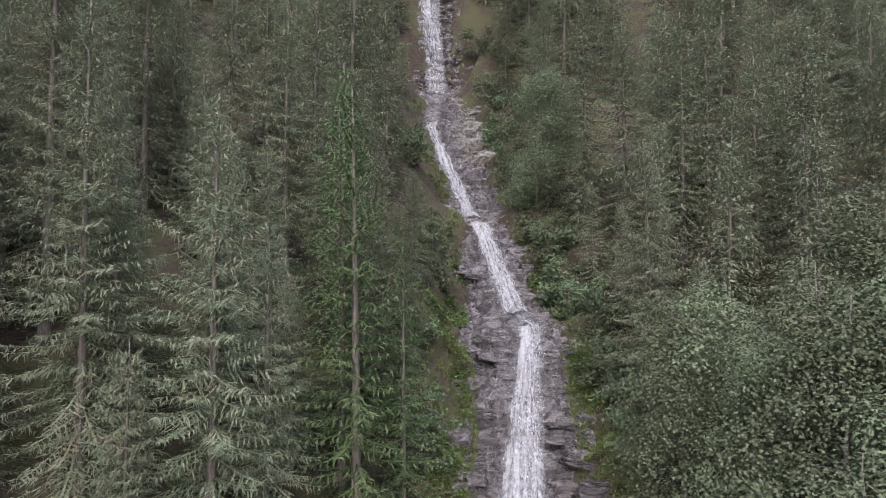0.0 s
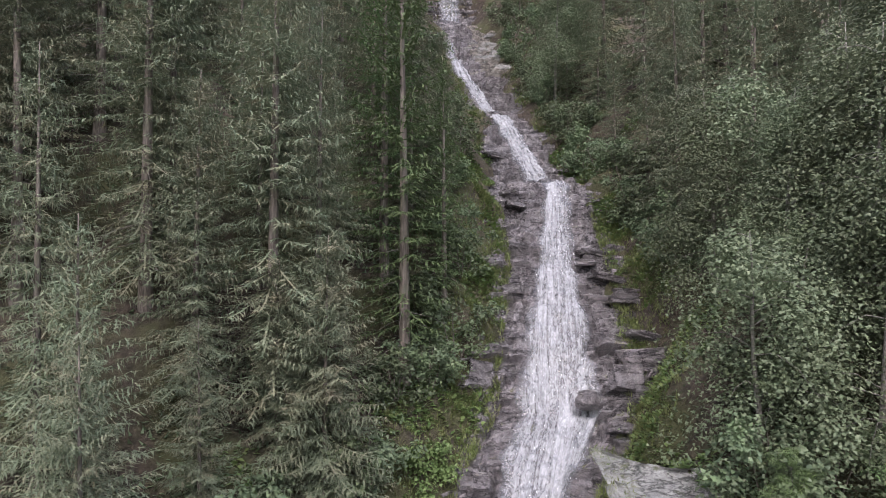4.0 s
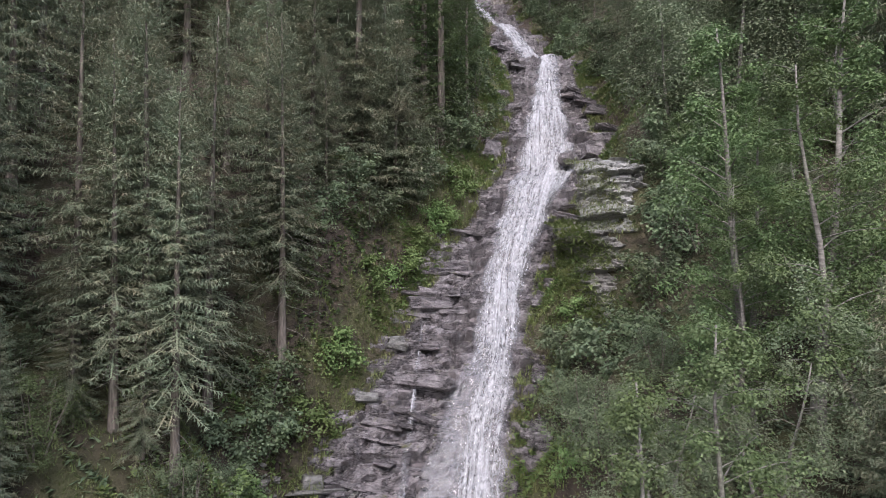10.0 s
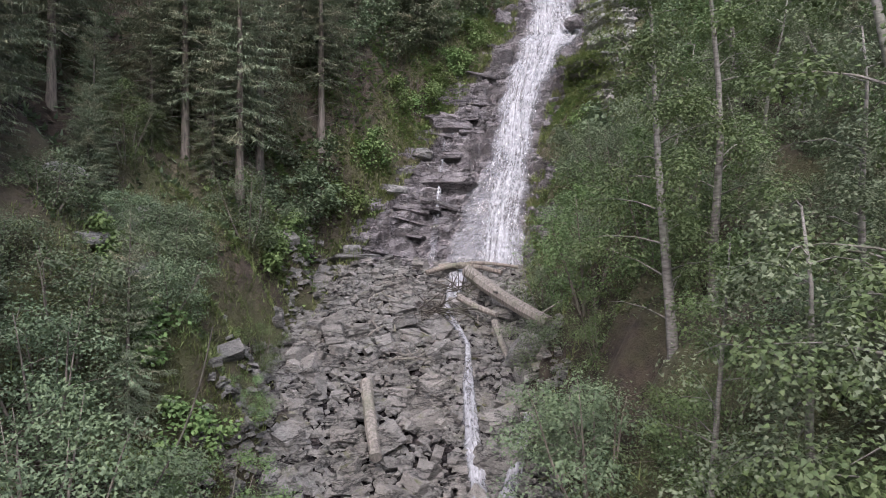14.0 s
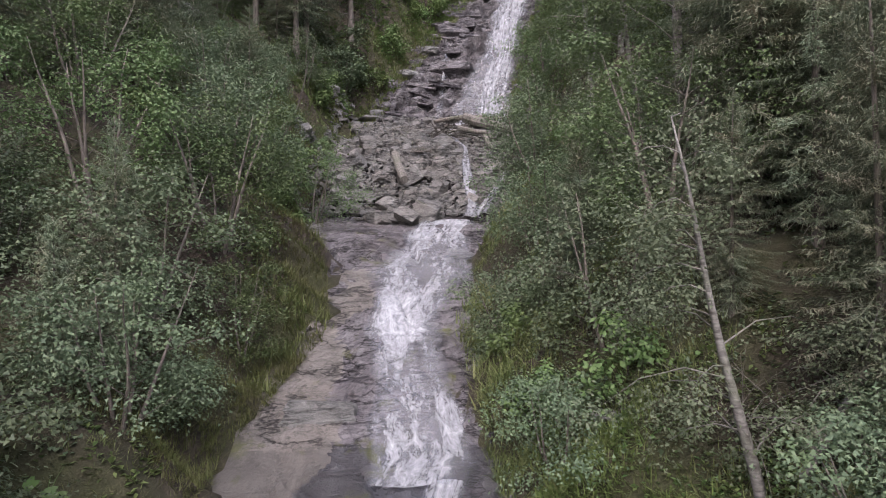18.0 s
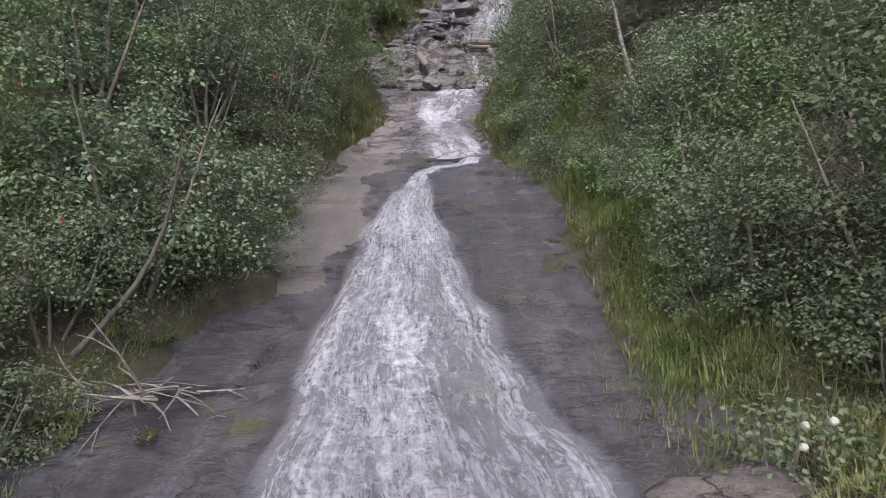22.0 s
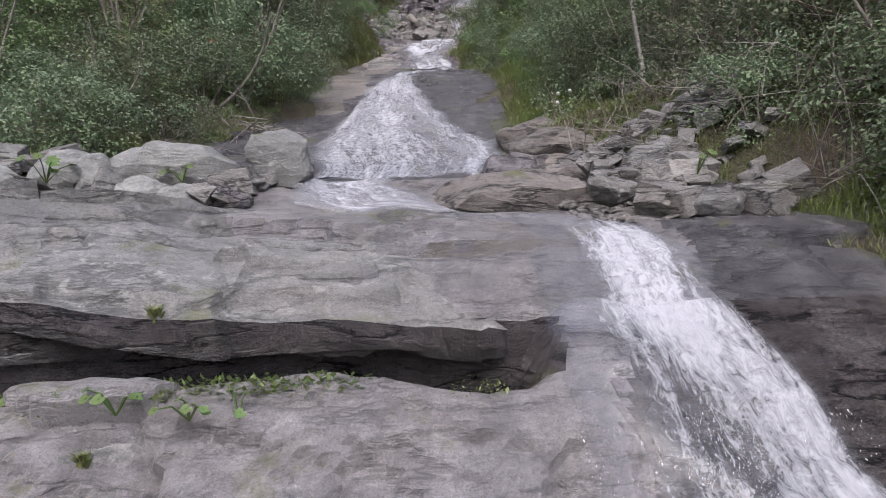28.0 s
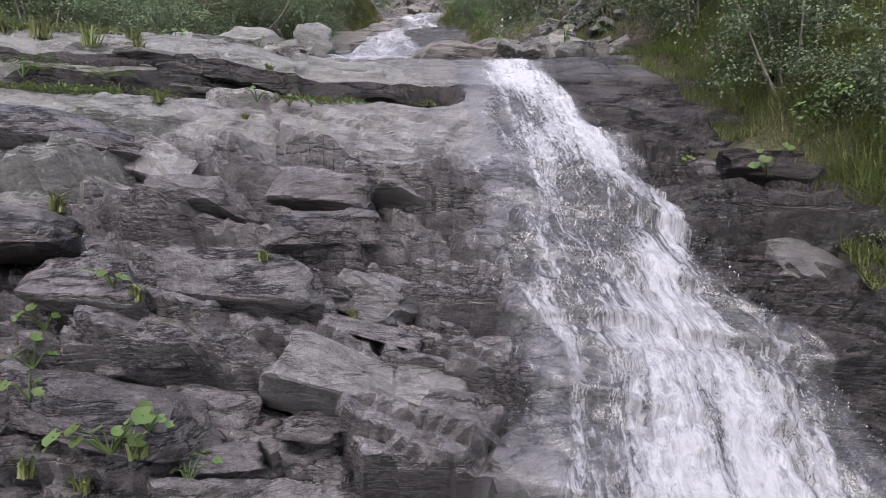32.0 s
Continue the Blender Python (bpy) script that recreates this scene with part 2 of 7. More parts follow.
def water_material(name, cover, along=0.5, across=5.0, fizz=0.33, roll=0.0, veil=0.0, crisp=8.0, big=0.32, white=1.0, sharp=1.0):
    """White water over rock: foam strands that follow the flow, clear film between them. cover: how much is foam."""
    m, nt, b, out = material(name)
    vec = mapped(nt, (across, along, 1), space="UV")
    broad = noisy(nt, mapped(nt, (across * 0.2, along * 0.4, 1), space="UV"), 1.0, 3, 0.5, 0.4)
    strand = noisy(nt, vec, 1.0, 9, 0.72, 0.8)
    lace = noisy(nt, mapped(nt, (across * 1.5, across * 0.8, 1), space="UV"), 1.0, crisp, 0.45 + 0.0375 * crisp, 1.0)
    tc = nt.nodes.new("ShaderNodeAttribute")
    tc.attribute_name = "cover"
    mixed = calc(nt, "ADD", calc(nt, "MULTIPLY", strand, 0.78 - fizz), calc(nt, "ADD", calc(nt, "MULTIPLY", broad, big), calc(nt, "MULTIPLY", lace, fizz)))
    if roll:
        # scalloped crests of the rolling sheet
        waves = noisy(nt, mapped(nt, (2.4, 4.2, 1), space="UV"), 1.0, 5, 0.65, 1.5)
        rim = calc(nt, "SUBTRACT", 0.72, calc(nt, "MULTIPLY", calc(nt, "ABSOLUTE", calc(nt, "SUBTRACT", waves, 0.5)), 3.0))
        cells = nt.nodes.new("ShaderNodeTexVoronoi")
        cells.feature = "DISTANCE_TO_EDGE"
        cells.inputs["Scale"].default_value = 1.0
        swirl = nt.nodes.new("ShaderNodeVectorMath")
        swirl.operation = "ADD"
        nt.links.new(mapped(nt, (2.6, 3.6, 1), space="UV"), swirl.inputs[0])
        nt.links.new(calc(nt, "MULTIPLY", waves, 1.6), swirl.inputs[1])
        nt.links.new(swirl.outputs[0], cells.inputs["Vector"])
        rim = calc(nt, "ADD", calc(nt, "MULTIPLY", rim, 0.55), calc(nt, "MULTIPLY", calc(nt, "SUBTRACT", 0.72, calc(nt, "MULTIPLY", cells.outputs["Distance"], 1.8)), 0.45))
        mixed = calc(nt, "ADD", calc(nt, "MULTIPLY", mixed, 1 - roll), calc(nt, "MULTIPLY", rim, roll))
    level = calc(nt, "ADD", mixed, calc(nt, "MULTIPLY", calc(nt, "SUBTRACT", tc.outputs["Fac"], 1.0), 0.3))
    foam = ramp(nt, level, [(0.60 - 0.22 * cover + 0.04 * (1 - sharp), grey(0)), (0.60 - 0.22 * cover + 0.04 * (1 - sharp) + (0.20 + 0.06 * cover) * sharp, grey(0.95))])
    if veil:
        grain = ramp(nt, calc(nt, "ADD", calc(nt, "MULTIPLY", strand, 0.6), calc(nt, "MULTIPLY", lace, 0.4)), [(0.36, grey(0.15)), (0.64, grey(2.0))])
        foam = calc(nt, "MAXIMUM", foam, calc(nt, "MULTIPLY", calc(nt, "MULTIPLY", tc.outputs["Fac"], veil), grain), True)
    white = blend(nt, ramp(nt, lace, [(0.35, grey(0)), (0.66, grey(1))]), (0.33 * white, 0.34 * white, 0.37 * white), (0.58 * white, 0.59 * white, 0.62 * white))
    nt.links.new(white, b.inputs["Base Color"])
    b.inputs["Roughness"].default_value = 0.8
    b.inputs["Specular IOR Level"].default_value = 0.2
    bumped(nt, b, calc(nt, "ADD", strand, lace), 0.9, 0.06)
    film = nt.nodes.new("ShaderNodeBsdfTransparent")
    film.inputs[0].default_value = (0.93, 0.94, 0.96, 1)
    gloss = nt.nodes.new("ShaderNodeBsdfGlossy")
    gloss.inputs["Roughness"].default_value = 0.35
    thin = nt.nodes.new("ShaderNodeMixShader")
    thin.inputs[0].default_value = 0.035
    nt.links.new(film.outputs[0], thin.inputs[1])
    nt.links.new(gloss.outputs[0], thin.inputs[2])
    mix = nt.nodes.new("ShaderNodeMixShader")
    nt.links.new(foam, mix.inputs[0])
    nt.links.new(thin.outputs[0], mix.inputs[1])
    nt.links.new(b.outputs[0], mix.inputs[2])
    nt.links.new(mix.outputs[0], out.inputs[0])
    return m


def plain_material(name, a, c, scale=8.0, rough=0.8):
    m, nt, b, _ = material(name)
    n = noisy(nt, mapped(nt), scale, 5, 0.6)
    nt.links.new(blend(nt, n, a, c), b.inputs["Base Color"])
    b.inputs["Roughness"].default_value = rough
    bumped(nt, b, n, 0.3, 0.02)
    return m


M_BED = rock_material("wet_schist", (0.067, 0.061, 0.067), (0.322, 0.301, 0.313), (0.160, 0.141, 0.140), moss=0.2, rough=0.42, wet=0.2, runs=0.25, cracks=0.9)
M_DRY = rock_material("dry_schist", (0.104, 0.103, 0.099), (0.292, 0.293, 0.284), (0.202, 0.191, 0.173), moss=0.3, lichen=0.35, rough=0.85, cracks=0.55)
M_STONE = rock_material("loose_schist", (0.130, 0.126, 0.119), (0.334, 0.329, 0.312), (0.227, 0.204, 0.180), moss=0.25, lichen=0.3, rough=0.85)
M_PALEROCK = rock_material("pale_boulders", (0.145, 0.150, 0.143), (0.386, 0.395, 0.375), (0.261, 0.255, 0.230), moss=0.3, lichen=0.5, rough=0.85, cracks=0.2)
M_SOIL = soil_material("forest_floor")
M_TAN = rock_material("tan_schist", (0.116, 0.104, 0.094), (0.266, 0.246, 0.224), (0.208, 0.182, 0.160), moss=0.15, rough=0.8)
M_WHITE = rock_material("white_schist", (0.232, 0.232, 0.224), (0.602, 0.612, 0.592), (0.448, 0.448, 0.424), moss=0.25, lichen=0.6, rough=0.85)
M_NEEDLE = leaf_material("spruce_needles", (0.115, 0.146, 0.098), (0.202, 0.240, 0.158), (0.251, 0.212, 0.147), 0.6, 0.28)
M_LARCH = leaf_material("larch_needles", (0.065, 0.108, 0.049), (0.140, 0.198, 0.090), (0.094, 0.151, 0.061), 0.6, 0.24)
M_BIRCH = leaf_material("birch_leaves", (0.105, 0.137, 0.081), (0.173, 0.207, 0.129), (0.148, 0.185, 0.105), 0.5, 0.34)
M_ASPEN = leaf_material("aspen_leaves", (0.077, 0.121, 0.052), (0.131, 0.182, 0.081), (0.112, 0.166, 0.059), 0.5, 0.32)
M_SHRUB = leaf_material("shrub_leaves", (0.081, 0.114, 0.069), (0.143, 0.184, 0.108), (0.126, 0.170, 0.078), 0.5, 0.29)
M_HERB = leaf_material("herb_leaves", (0.061, 0.104, 0.035), (0.162, 0.216, 0.079), (0.137, 0.173, 0.058), 0.5, 0.28)
# wet rock beside the fall; also the shade painted under the terrace brow
M_SOAK_SHADE = rock_material("soaked_shaded_schist", (0.023, 0.019, 0.021), (0.102, 0.094, 0.094), (0.058, 0.047, 0.044), moss=0.2, rough=0.38, wet=0.3, runs=0.5)
M_FRESH = leaf_material("fresh_herb_leaves", (0.079, 0.137, 0.045), (0.162, 0.234, 0.090), (0.144, 0.202, 0.072), 0.5, 0.29)
M_LEAF = leaf_material("broad_leaves", (0.043, 0.079, 0.025), (0.094, 0.140, 0.047), (0.079, 0.115, 0.036), 0.5, 0.21)
M_STEM = bark_material("dark_stems", (0.022, 0.018, 0.015), (0.070, 0.060, 0.050))
M_GREY = rock_material("worn_schist", (0.110, 0.106, 0.110), (0.352, 0.339, 0.342), (0.226, 0.208, 0.197), moss=0.2, rough=0.55, wet=0.15, runs=0.3, cracks=0.4)
M_GRASS = leaf_material("grass_blades", (0.085, 0.115, 0.039), (0.193, 0.225, 0.089), (0.191, 0.180, 0.094), 0.6, 0.24)
M_LUSH = leaf_material("lush_grass", (0.085, 0.125, 0.036), (0.200, 0.250, 0.082), (0.190, 0.200, 0.075), 0.6, 0.30)
M_BARK = bark_material("spruce_bark", (0.060, 0.050, 0.043), (0.185, 0.158, 0.135))
M_PALE = bark_material("pale_bark", (0.07, 0.063, 0.056), (0.20, 0.19, 0.172), 1.0, True)
M_TWIG = bark_material("grey_twigs", (0.07, 0.06, 0.05), (0.17, 0.15, 0.125))
M_REDTWIG = bark_material("reddish_twigs", (0.060, 0.042, 0.036), (0.150, 0.110, 0.095))
M_DEAD = bark_material("bleached_wood", (0.075, 0.066, 0.058), (0.205, 0.188, 0.168))
M_FALL = water_material("falling_water", 0.42, 0.30, 4.8, 0.16, 0.0, 0.46, 6.0, 0.42, 0.72)
M_VEIL = water_material("veiled_water", 0.42, 0.30, 4.5, 0.24, 0.0, 0.34, 7.0, 0.40, 0.7)
M_CASCADE = water_material("cascading_water", 0.55, 0.8, 3.8, 0.34, 0.06, 0.26, 8.0, 0.44, 0.92)
M_SPRAY = water_material("spraying_water", 0.45, 1.0, 9.0, 0.42, 0.0, 0.20, 10.0, 0.52, 0.98, 0.75)
M_THIN = water_material("thin_water", 0.30, 0.6, 6.0)
M_FAN = water_material("sheet_water", 0.49, 0.9, 6.0, 0.38, 0.32, 0.36, 9.0, 0.36, 0.92, 0.85)
M_DROP = plain_material("water_drops", (0.7, 0.71, 0.74), (0.85, 0.86, 0.88), 10, 0.6)
M_BERRY = plain_material("rowan_berries", (0.35, 0.02, 0.01), (0.5, 0.05, 0.02), 20, 0.4)
M_FLOWER = plain_material("white_petals", (0.26, 0.27, 0.22), (0.38, 0.38, 0.33), 20, 0.7)

# ---------------------------------------------------------------- the lie of the land
# stream profile from the valley up to the crest: distance, height
PROFILE = ((-400, -30), (-60, 1.5), (-44, 3.6), (-39.2, 4.8), (-37.4, 6.8), (-36.0, 8.6), (-34.9, 10.0), (-34.3, 10.7), (-33.6, 11.35), (-32.9, 11.9), (-32.2, 12.35), (-31.75, 12.85), (-31.45, 13.1), (-31.1, 13.42),
           (-30.6, 13.77), (-30.2, 13.95), (-29.4, 14.2), (-28.3, 14.6), (-27.6, 14.86), (-26.05, 14.94), (-25.3, 15.28), (-21.5, 16.8), (-17, 18.85), (-15.6, 19.45), (-12.3, 20.5), (-8.5, 22.3),
           (-3.5, 24.5), (-1.8, 25.0), (3, 27.5), (9, 30.0), (11.2, 30.9), (13.3, 33.5), (15.8, 36.3), (18.4, 39.3), (22.5, 43.8), (24.8, 45.3),
           (27.0, 48.2), (31, 51.2), (37.6, 56.1), (42, 57.0), (49.6, 63.2), (53, 64.6), (66, 74.2), (72, 79.2), (75, 81), (78, 95), (110, 120), (220, 190), (500, 230))
# edges of the bare rock: distance, one side, other side
ROCK = ((-60, -13, 0.5), (-35, -12.8, 0.6), (-33, -12.5, 0.3), (-31, -12, -0.3), (-30, -11, -0.8), (-28.4, -9.8, -1.7), (-25.3, -9.6, -2.9), (-21.5, -9.2, -2.9), (-17, -8.4, -2.7), (-12, -8.6, -3.6),
        (-8.5, -7.4, -3.9), (-3, -8.6, -2.6), (3, -9.6, -1.2), (10, -9.5, -0.3), (13.3, -7.6, 0.4), (18.4, -4.2, 2.2), (24.8, -0.4, 6.6),
        (31, 0.8, 7.4), (38, 0.8, 7.6), (50, 1.4, 5.4), (66, -1.8, 4.0), (78, -3.2, 1.2), (120, -3, 1))
# edges of the water
WATER_LOW = ((-60, -7.0, 1.2), (-38.4, -4.7, 0.2), (-35.7, -3.85, -0.6), (-35.05, -3.45, -0.88), (-34.7, -3.65, -1.2), (-34.1, -3.92, -1.45), (-33.3, -3.78, -1.75), (-32.7, -3.8, -1.85),
              (-31.7, -3.93, -2.2), (-31.2, -4.03, -2.45), (-30.6, -3.9, -2.6), (-30.1, -3.75, -2.75), (-29.65, -3.95, -2.7), (-29.27, -4.9, -4.3), (-28.9, -6.35, -4.6), (-28.0, -6.6, -5.3),
              (-26.5, -6.75, -4.0), (-25.3, -6.9, -3.6), (-24, -7.1, -3.7), (-21.5, -7.2, -4.5), (-17, -6.6, -5.5), (-15, -6.2, -5.4))
WATER_HIGH = ((-12.3, -5.7, -4.1), (-8.5, -6.2, -4.8), (-6, -6.3, -3.9), (-3, -5.5, -3.6), (3, -3.6, -3.0), (11.2, -4.1, -0.9), (13.3, -3.4, -0.5), (15.8, -1.8, 0.1),
              (18.4, -1.2, 0.8), (24.8, 1.2, 4.6), (31, 3.0, 4.9), (37.6, 4.4, 6.0), (42, 3.8, 5.5), (49.6, 2.1, 3.6), (53, 1.4, 2.8), (66, -1.9, -0.6),
              (75, -2.0, 0.4), (78, -3.2, -0.6), (120, -3, -1))
WATER = WATER_LOW + WATER_HIGH


def curve_at(table, column, y):
    return np.interp(y, [r[0] for r in table], [r[column] for r in table])


M_SLAB = rock_material("smooth_schist", (0.054, 0.052, 0.059), (0.149, 0.145, 0.154), (0.101, 0.094, 0.095), moss=0.15, rough=0.45, wet=0.15, runs=0.55, cracks=0.45)
M_TANSLAB = rock_material("smooth_tan_schist", (0.116, 0.106, 0.096), (0.232, 0.214, 0.196), (0.193, 0.170, 0.148), moss=0.15, rough=0.7, runs=0.4, cracks=0.2)


def rock_edge(side, y):
    """Edge of the bare rock, with bays and tongues."""
    y = np.asarray(y, float)
    f = 1.0 if side == 1 else 2.6
    return curve_at(ROCK, side, y) + 0.42 * np.sin(0.9 * y + f) + 0.28 * np.sin(2.3 * y + 2 * f) + 0.16 * np.sin(5.7 * y + f)


def smooth(a):
    a = np.clip(a, 0, 1)
    return a * a * (3 - 2 * a)


HILL_Y = np.linspace(-400, 500, 1801)
HILL_Z = np.interp(HILL_Y, [r[0] for r in PROFILE], [r[1] for r in PROFILE])
HILL_Z = np.convolve(np.pad(HILL_Z, 12, mode="edge"), np.ones(25) / 25, mode="valid")
WAVES = [(0.31, 0.17, 1.3, 0.9), (-0.14, 0.37, 0.4, 0.8), (0.83, 0.41, 2.1, 0.35), (0.52, -0.77, 0.2, 0.3), (1.9, 1.1, 3.0, 0.14), (-1.3, 2.3, 1.1, 0.12), (3.7, -2.9, 0.6, 0.06), (4.9, 3.3, 2.6, 0.05)]


def bumps(x, y):
    return sum(a * np.sin(p * x + q * y + f + 0.7 * np.sin(0.23 * p * y - 0.4 * q * x)) for p, q, f, a in WAVES)


def land(x, y):
    """Height of the ground: the stream's bed between its rock edges, banks that rise on both sides."""
    x, y = np.asarray(x, float), np.asarray(y, float)
    bed = curve_at(PROFILE, 1, y)
    hill = np.interp(y, HILL_Y, HILL_Z)
    left, right = rock_edge(1, y), rock_edge(2, y)
    dl, dr = np.maximum(left - x, 0), np.maximum(x - right, 0)
    kl = np.interp(y, (-45, -30, -20, -12, -4, 2, 8, 14, 20, 28, 60), (0.15, 0.25, 0.4, 0.6, 1.2, 2.3, 2.2, 1.4, 1.1, 0.8, 0.6))
    kr = np.interp(y, (-45, -30, -20, -14, -8, 6, 14, 22, 28, 60), (0.3, 0.3, 0.4, 0.9, 1.5, 1.7, 1.9, 1.6, 0.9, 0.6))
    d = dl + dr
    rise = np.where(dl > 0, kl, kr) * 3.5 * (1 - np.exp(-d / 3.5)) + 0.3 * np.minimum(d, 60)
    w = smooth(d / 5)
    return bed + (hill - bed) * w + rise + bumps(x, y) * smooth(d / 3) * 0.8


def graded(stops):
    """Steps along a line: (from, to, spacing) runs joined."""
    out = []
    for a, b, s in stops:
        out.extend(np.linspace(a, b, max(2, int(round((b - a) / s)) + 1))[:-1])
    return np.array(out + [stops[-1][1]])


def sheet(name, xs, ys, zs, mat, uvs=None, covers=None):
    """A mesh from a grid of points."""
    h, w = xs.shape
    verts = np.stack([xs, ys, zs], -1).reshape(-1, 3)
    i = np.arange(h * w).reshape(h, w)
    quads = np.stack([i[:-1, :-1], i[:-1, 1:], i[1:, 1:], i[1:, :-1]], -1).reshape(-1, 4)
    me = bpy.data.meshes.new(name)
    me.vertices.add(len(verts))
    me.vertices.foreach_set("co", verts.astype(np.float32).ravel())
    me.loops.add(quads.size)
    me.loops.foreach_set("vertex_index", quads.astype(np.int32).ravel())
    me.polygons.add(len(quads))
    me.polygons.foreach_set("loop_start", np.arange(0, quads.size, 4, dtype=np.int32))
    me.update(calc_edges=True)
    me.validate()
    if uvs is not None:
        layer = me.uv_layers.new(name="flow")
        layer.data.foreach_set("uv", uvs.reshape(-1, 2)[quads.ravel()].astype(np.float32).ravel())
    if covers is not None:
        at = me.attributes.new("cover", "FLOAT", "POINT")
        at.data.foreach_set("value", covers.astype(np.float32).ravel())
    me.polygons.foreach_set("use_smooth", np.ones(len(quads), bool))
    me.materials.append(mat)
    return new(name, me)


# ---------------------------------------------------------------- ground and rock
gx = np.concatenate([-graded([(16, 30, 1.0), (30, 80, 2.5), (80, 400, 20)])[::-1], graded([(-16, 8, 0.25), (8, 30, 1.0), (30, 80, 2.5), (80, 400, 20)])[0:]])
gx = np.unique(np.round(gx, 3))
gy = graded([(-400, -60, 20), (-60, -42, 1.0), (-42, 26, 0.25), (26, 80, 0.5), (80, 150, 2.0), (150, 500, 20)])
GX, GY = np.meshgrid(gx, gy)
GZ = land(GX, GY)
inside = (GX > rock_edge(1, GY) + 0.3) & (GX < rock_edge(2, GY) - 0.3)
GZ = GZ - np.where(inside, 1.2, 0.0)
ground = tagged(sheet("ground", GX, GY, GZ, M_SOIL), "steep forest floor of soil, moss and dry needles", "ground", kind="structure")

# bed of the stream: rows follow the length of the profile
py = np.array([r[0] for r in PROFILE if -60 <= r[0] <= 110], float)
pz = np.array([r[1] for r in PROFILE if -60 <= r[0] <= 110], float)
arc = np.concatenate([[0], np.cumsum(np.hypot(np.diff(py), np.diff(pz)))])


def along(step_low, step_high):
    s, out = 0.0, []
    while s < arc[-1]:
        out.append(s)
        y = np.interp(s, arc, py)
        s += step_low if y < -14 else step_high
    return np.array(out)


def chance(a, b):
    v = np.sin(a * 127.1 + b * 311.7) * 43758.5453
    return v - np.floor(v)


def ledges(x, y, z):
    """Relief of layered rock: blocks of uneven depth in dipping layers, split by joints, undercut at their feet."""
    out = np.zeros_like(z)
    for pitch, depth, dip, f in ((1.3, 0.34, 0.12, 3.0), (0.52, 0.20, 0.20, 11.0), (0.24, 0.05, 0.15, 23.0)):
        bend = 0.30 * np.sin(0.8 * x + f + 0.3 * y) + 0.16 * np.sin(2.1 * x - 0.7 * y + 2 * f) + 0.07 * np.sin(6.3 * x + f)
        q = (z + dip * x + pitch * bend) / pitch
        k = np.floor(q)
        part_of = q - k
        wide = pitch * (2.2 + 2.5 * chance(k, f))
        j = (x + 0.5 * part_of * pitch + 9 * chance(k, f + 1)) / wide
        n = np.floor(j)
        gap = np.minimum(j - n, n + 1 - j) * wide
        block = chance(k + 0.37 * n, n + f)
        out += depth * (block - 0.5)
        out -= depth * 0.8 * np.exp(-(part_of * pitch / (0.10 * pitch)) ** 2) * (0.3 + chance(k, f + 5))
        out -= depth * 0.35 * np.exp(-(gap / (0.05 + 0.04 * pitch)) ** 2)
    return out


def facets(u, v, wide, high, seed, depth, tilt=0.5, groove=0.0):
    """Relief of broken rock: uneven cells, each a plane of its own depth and slant, thicker at its foot."""
    a, b = u / wide, v / high
    ia, ib = np.floor(a), np.floor(b)
    best, next_best, out = np.full(a.shape, 9.0), np.full(a.shape, 9.0), np.zeros(a.shape)
    for da in (-1, 0, 1):
        for db in (-1, 0, 1):
            ca, cb = ia + da, ib + db
            pa, pb = ca + 0.15 + 0.7 * chance(ca + seed, cb), cb + 0.15 + 0.7 * chance(ca, cb + 2.7 * seed)
            d = (a - pa) ** 2 + (b - pb) ** 2
            h = chance(ca + 0.31 * cb, seed + ca) - 0.5 - tilt * (b - pb) * (0.4 + chance(cb, ca + seed)) + 0.7 * (a - pa) * (chance(ca, seed - cb) - 0.5)
            out = np.where(d < best, h, out)
            next_best = np.minimum(np.maximum(d, best), next_best)
            best = np.minimum(d, best)
    gap = (np.sqrt(next_best) - np.sqrt(best)) * high
    return depth * out - groove * np.exp(-(gap / 0.045) ** 2)


def slant(x, y):
    """How far the lowest cliff and its terrace come forward away from the fall."""
    return -0.25 * np.clip(-5.6 - x, 0, 5) * smooth((-29.6 - y) / 0.9)


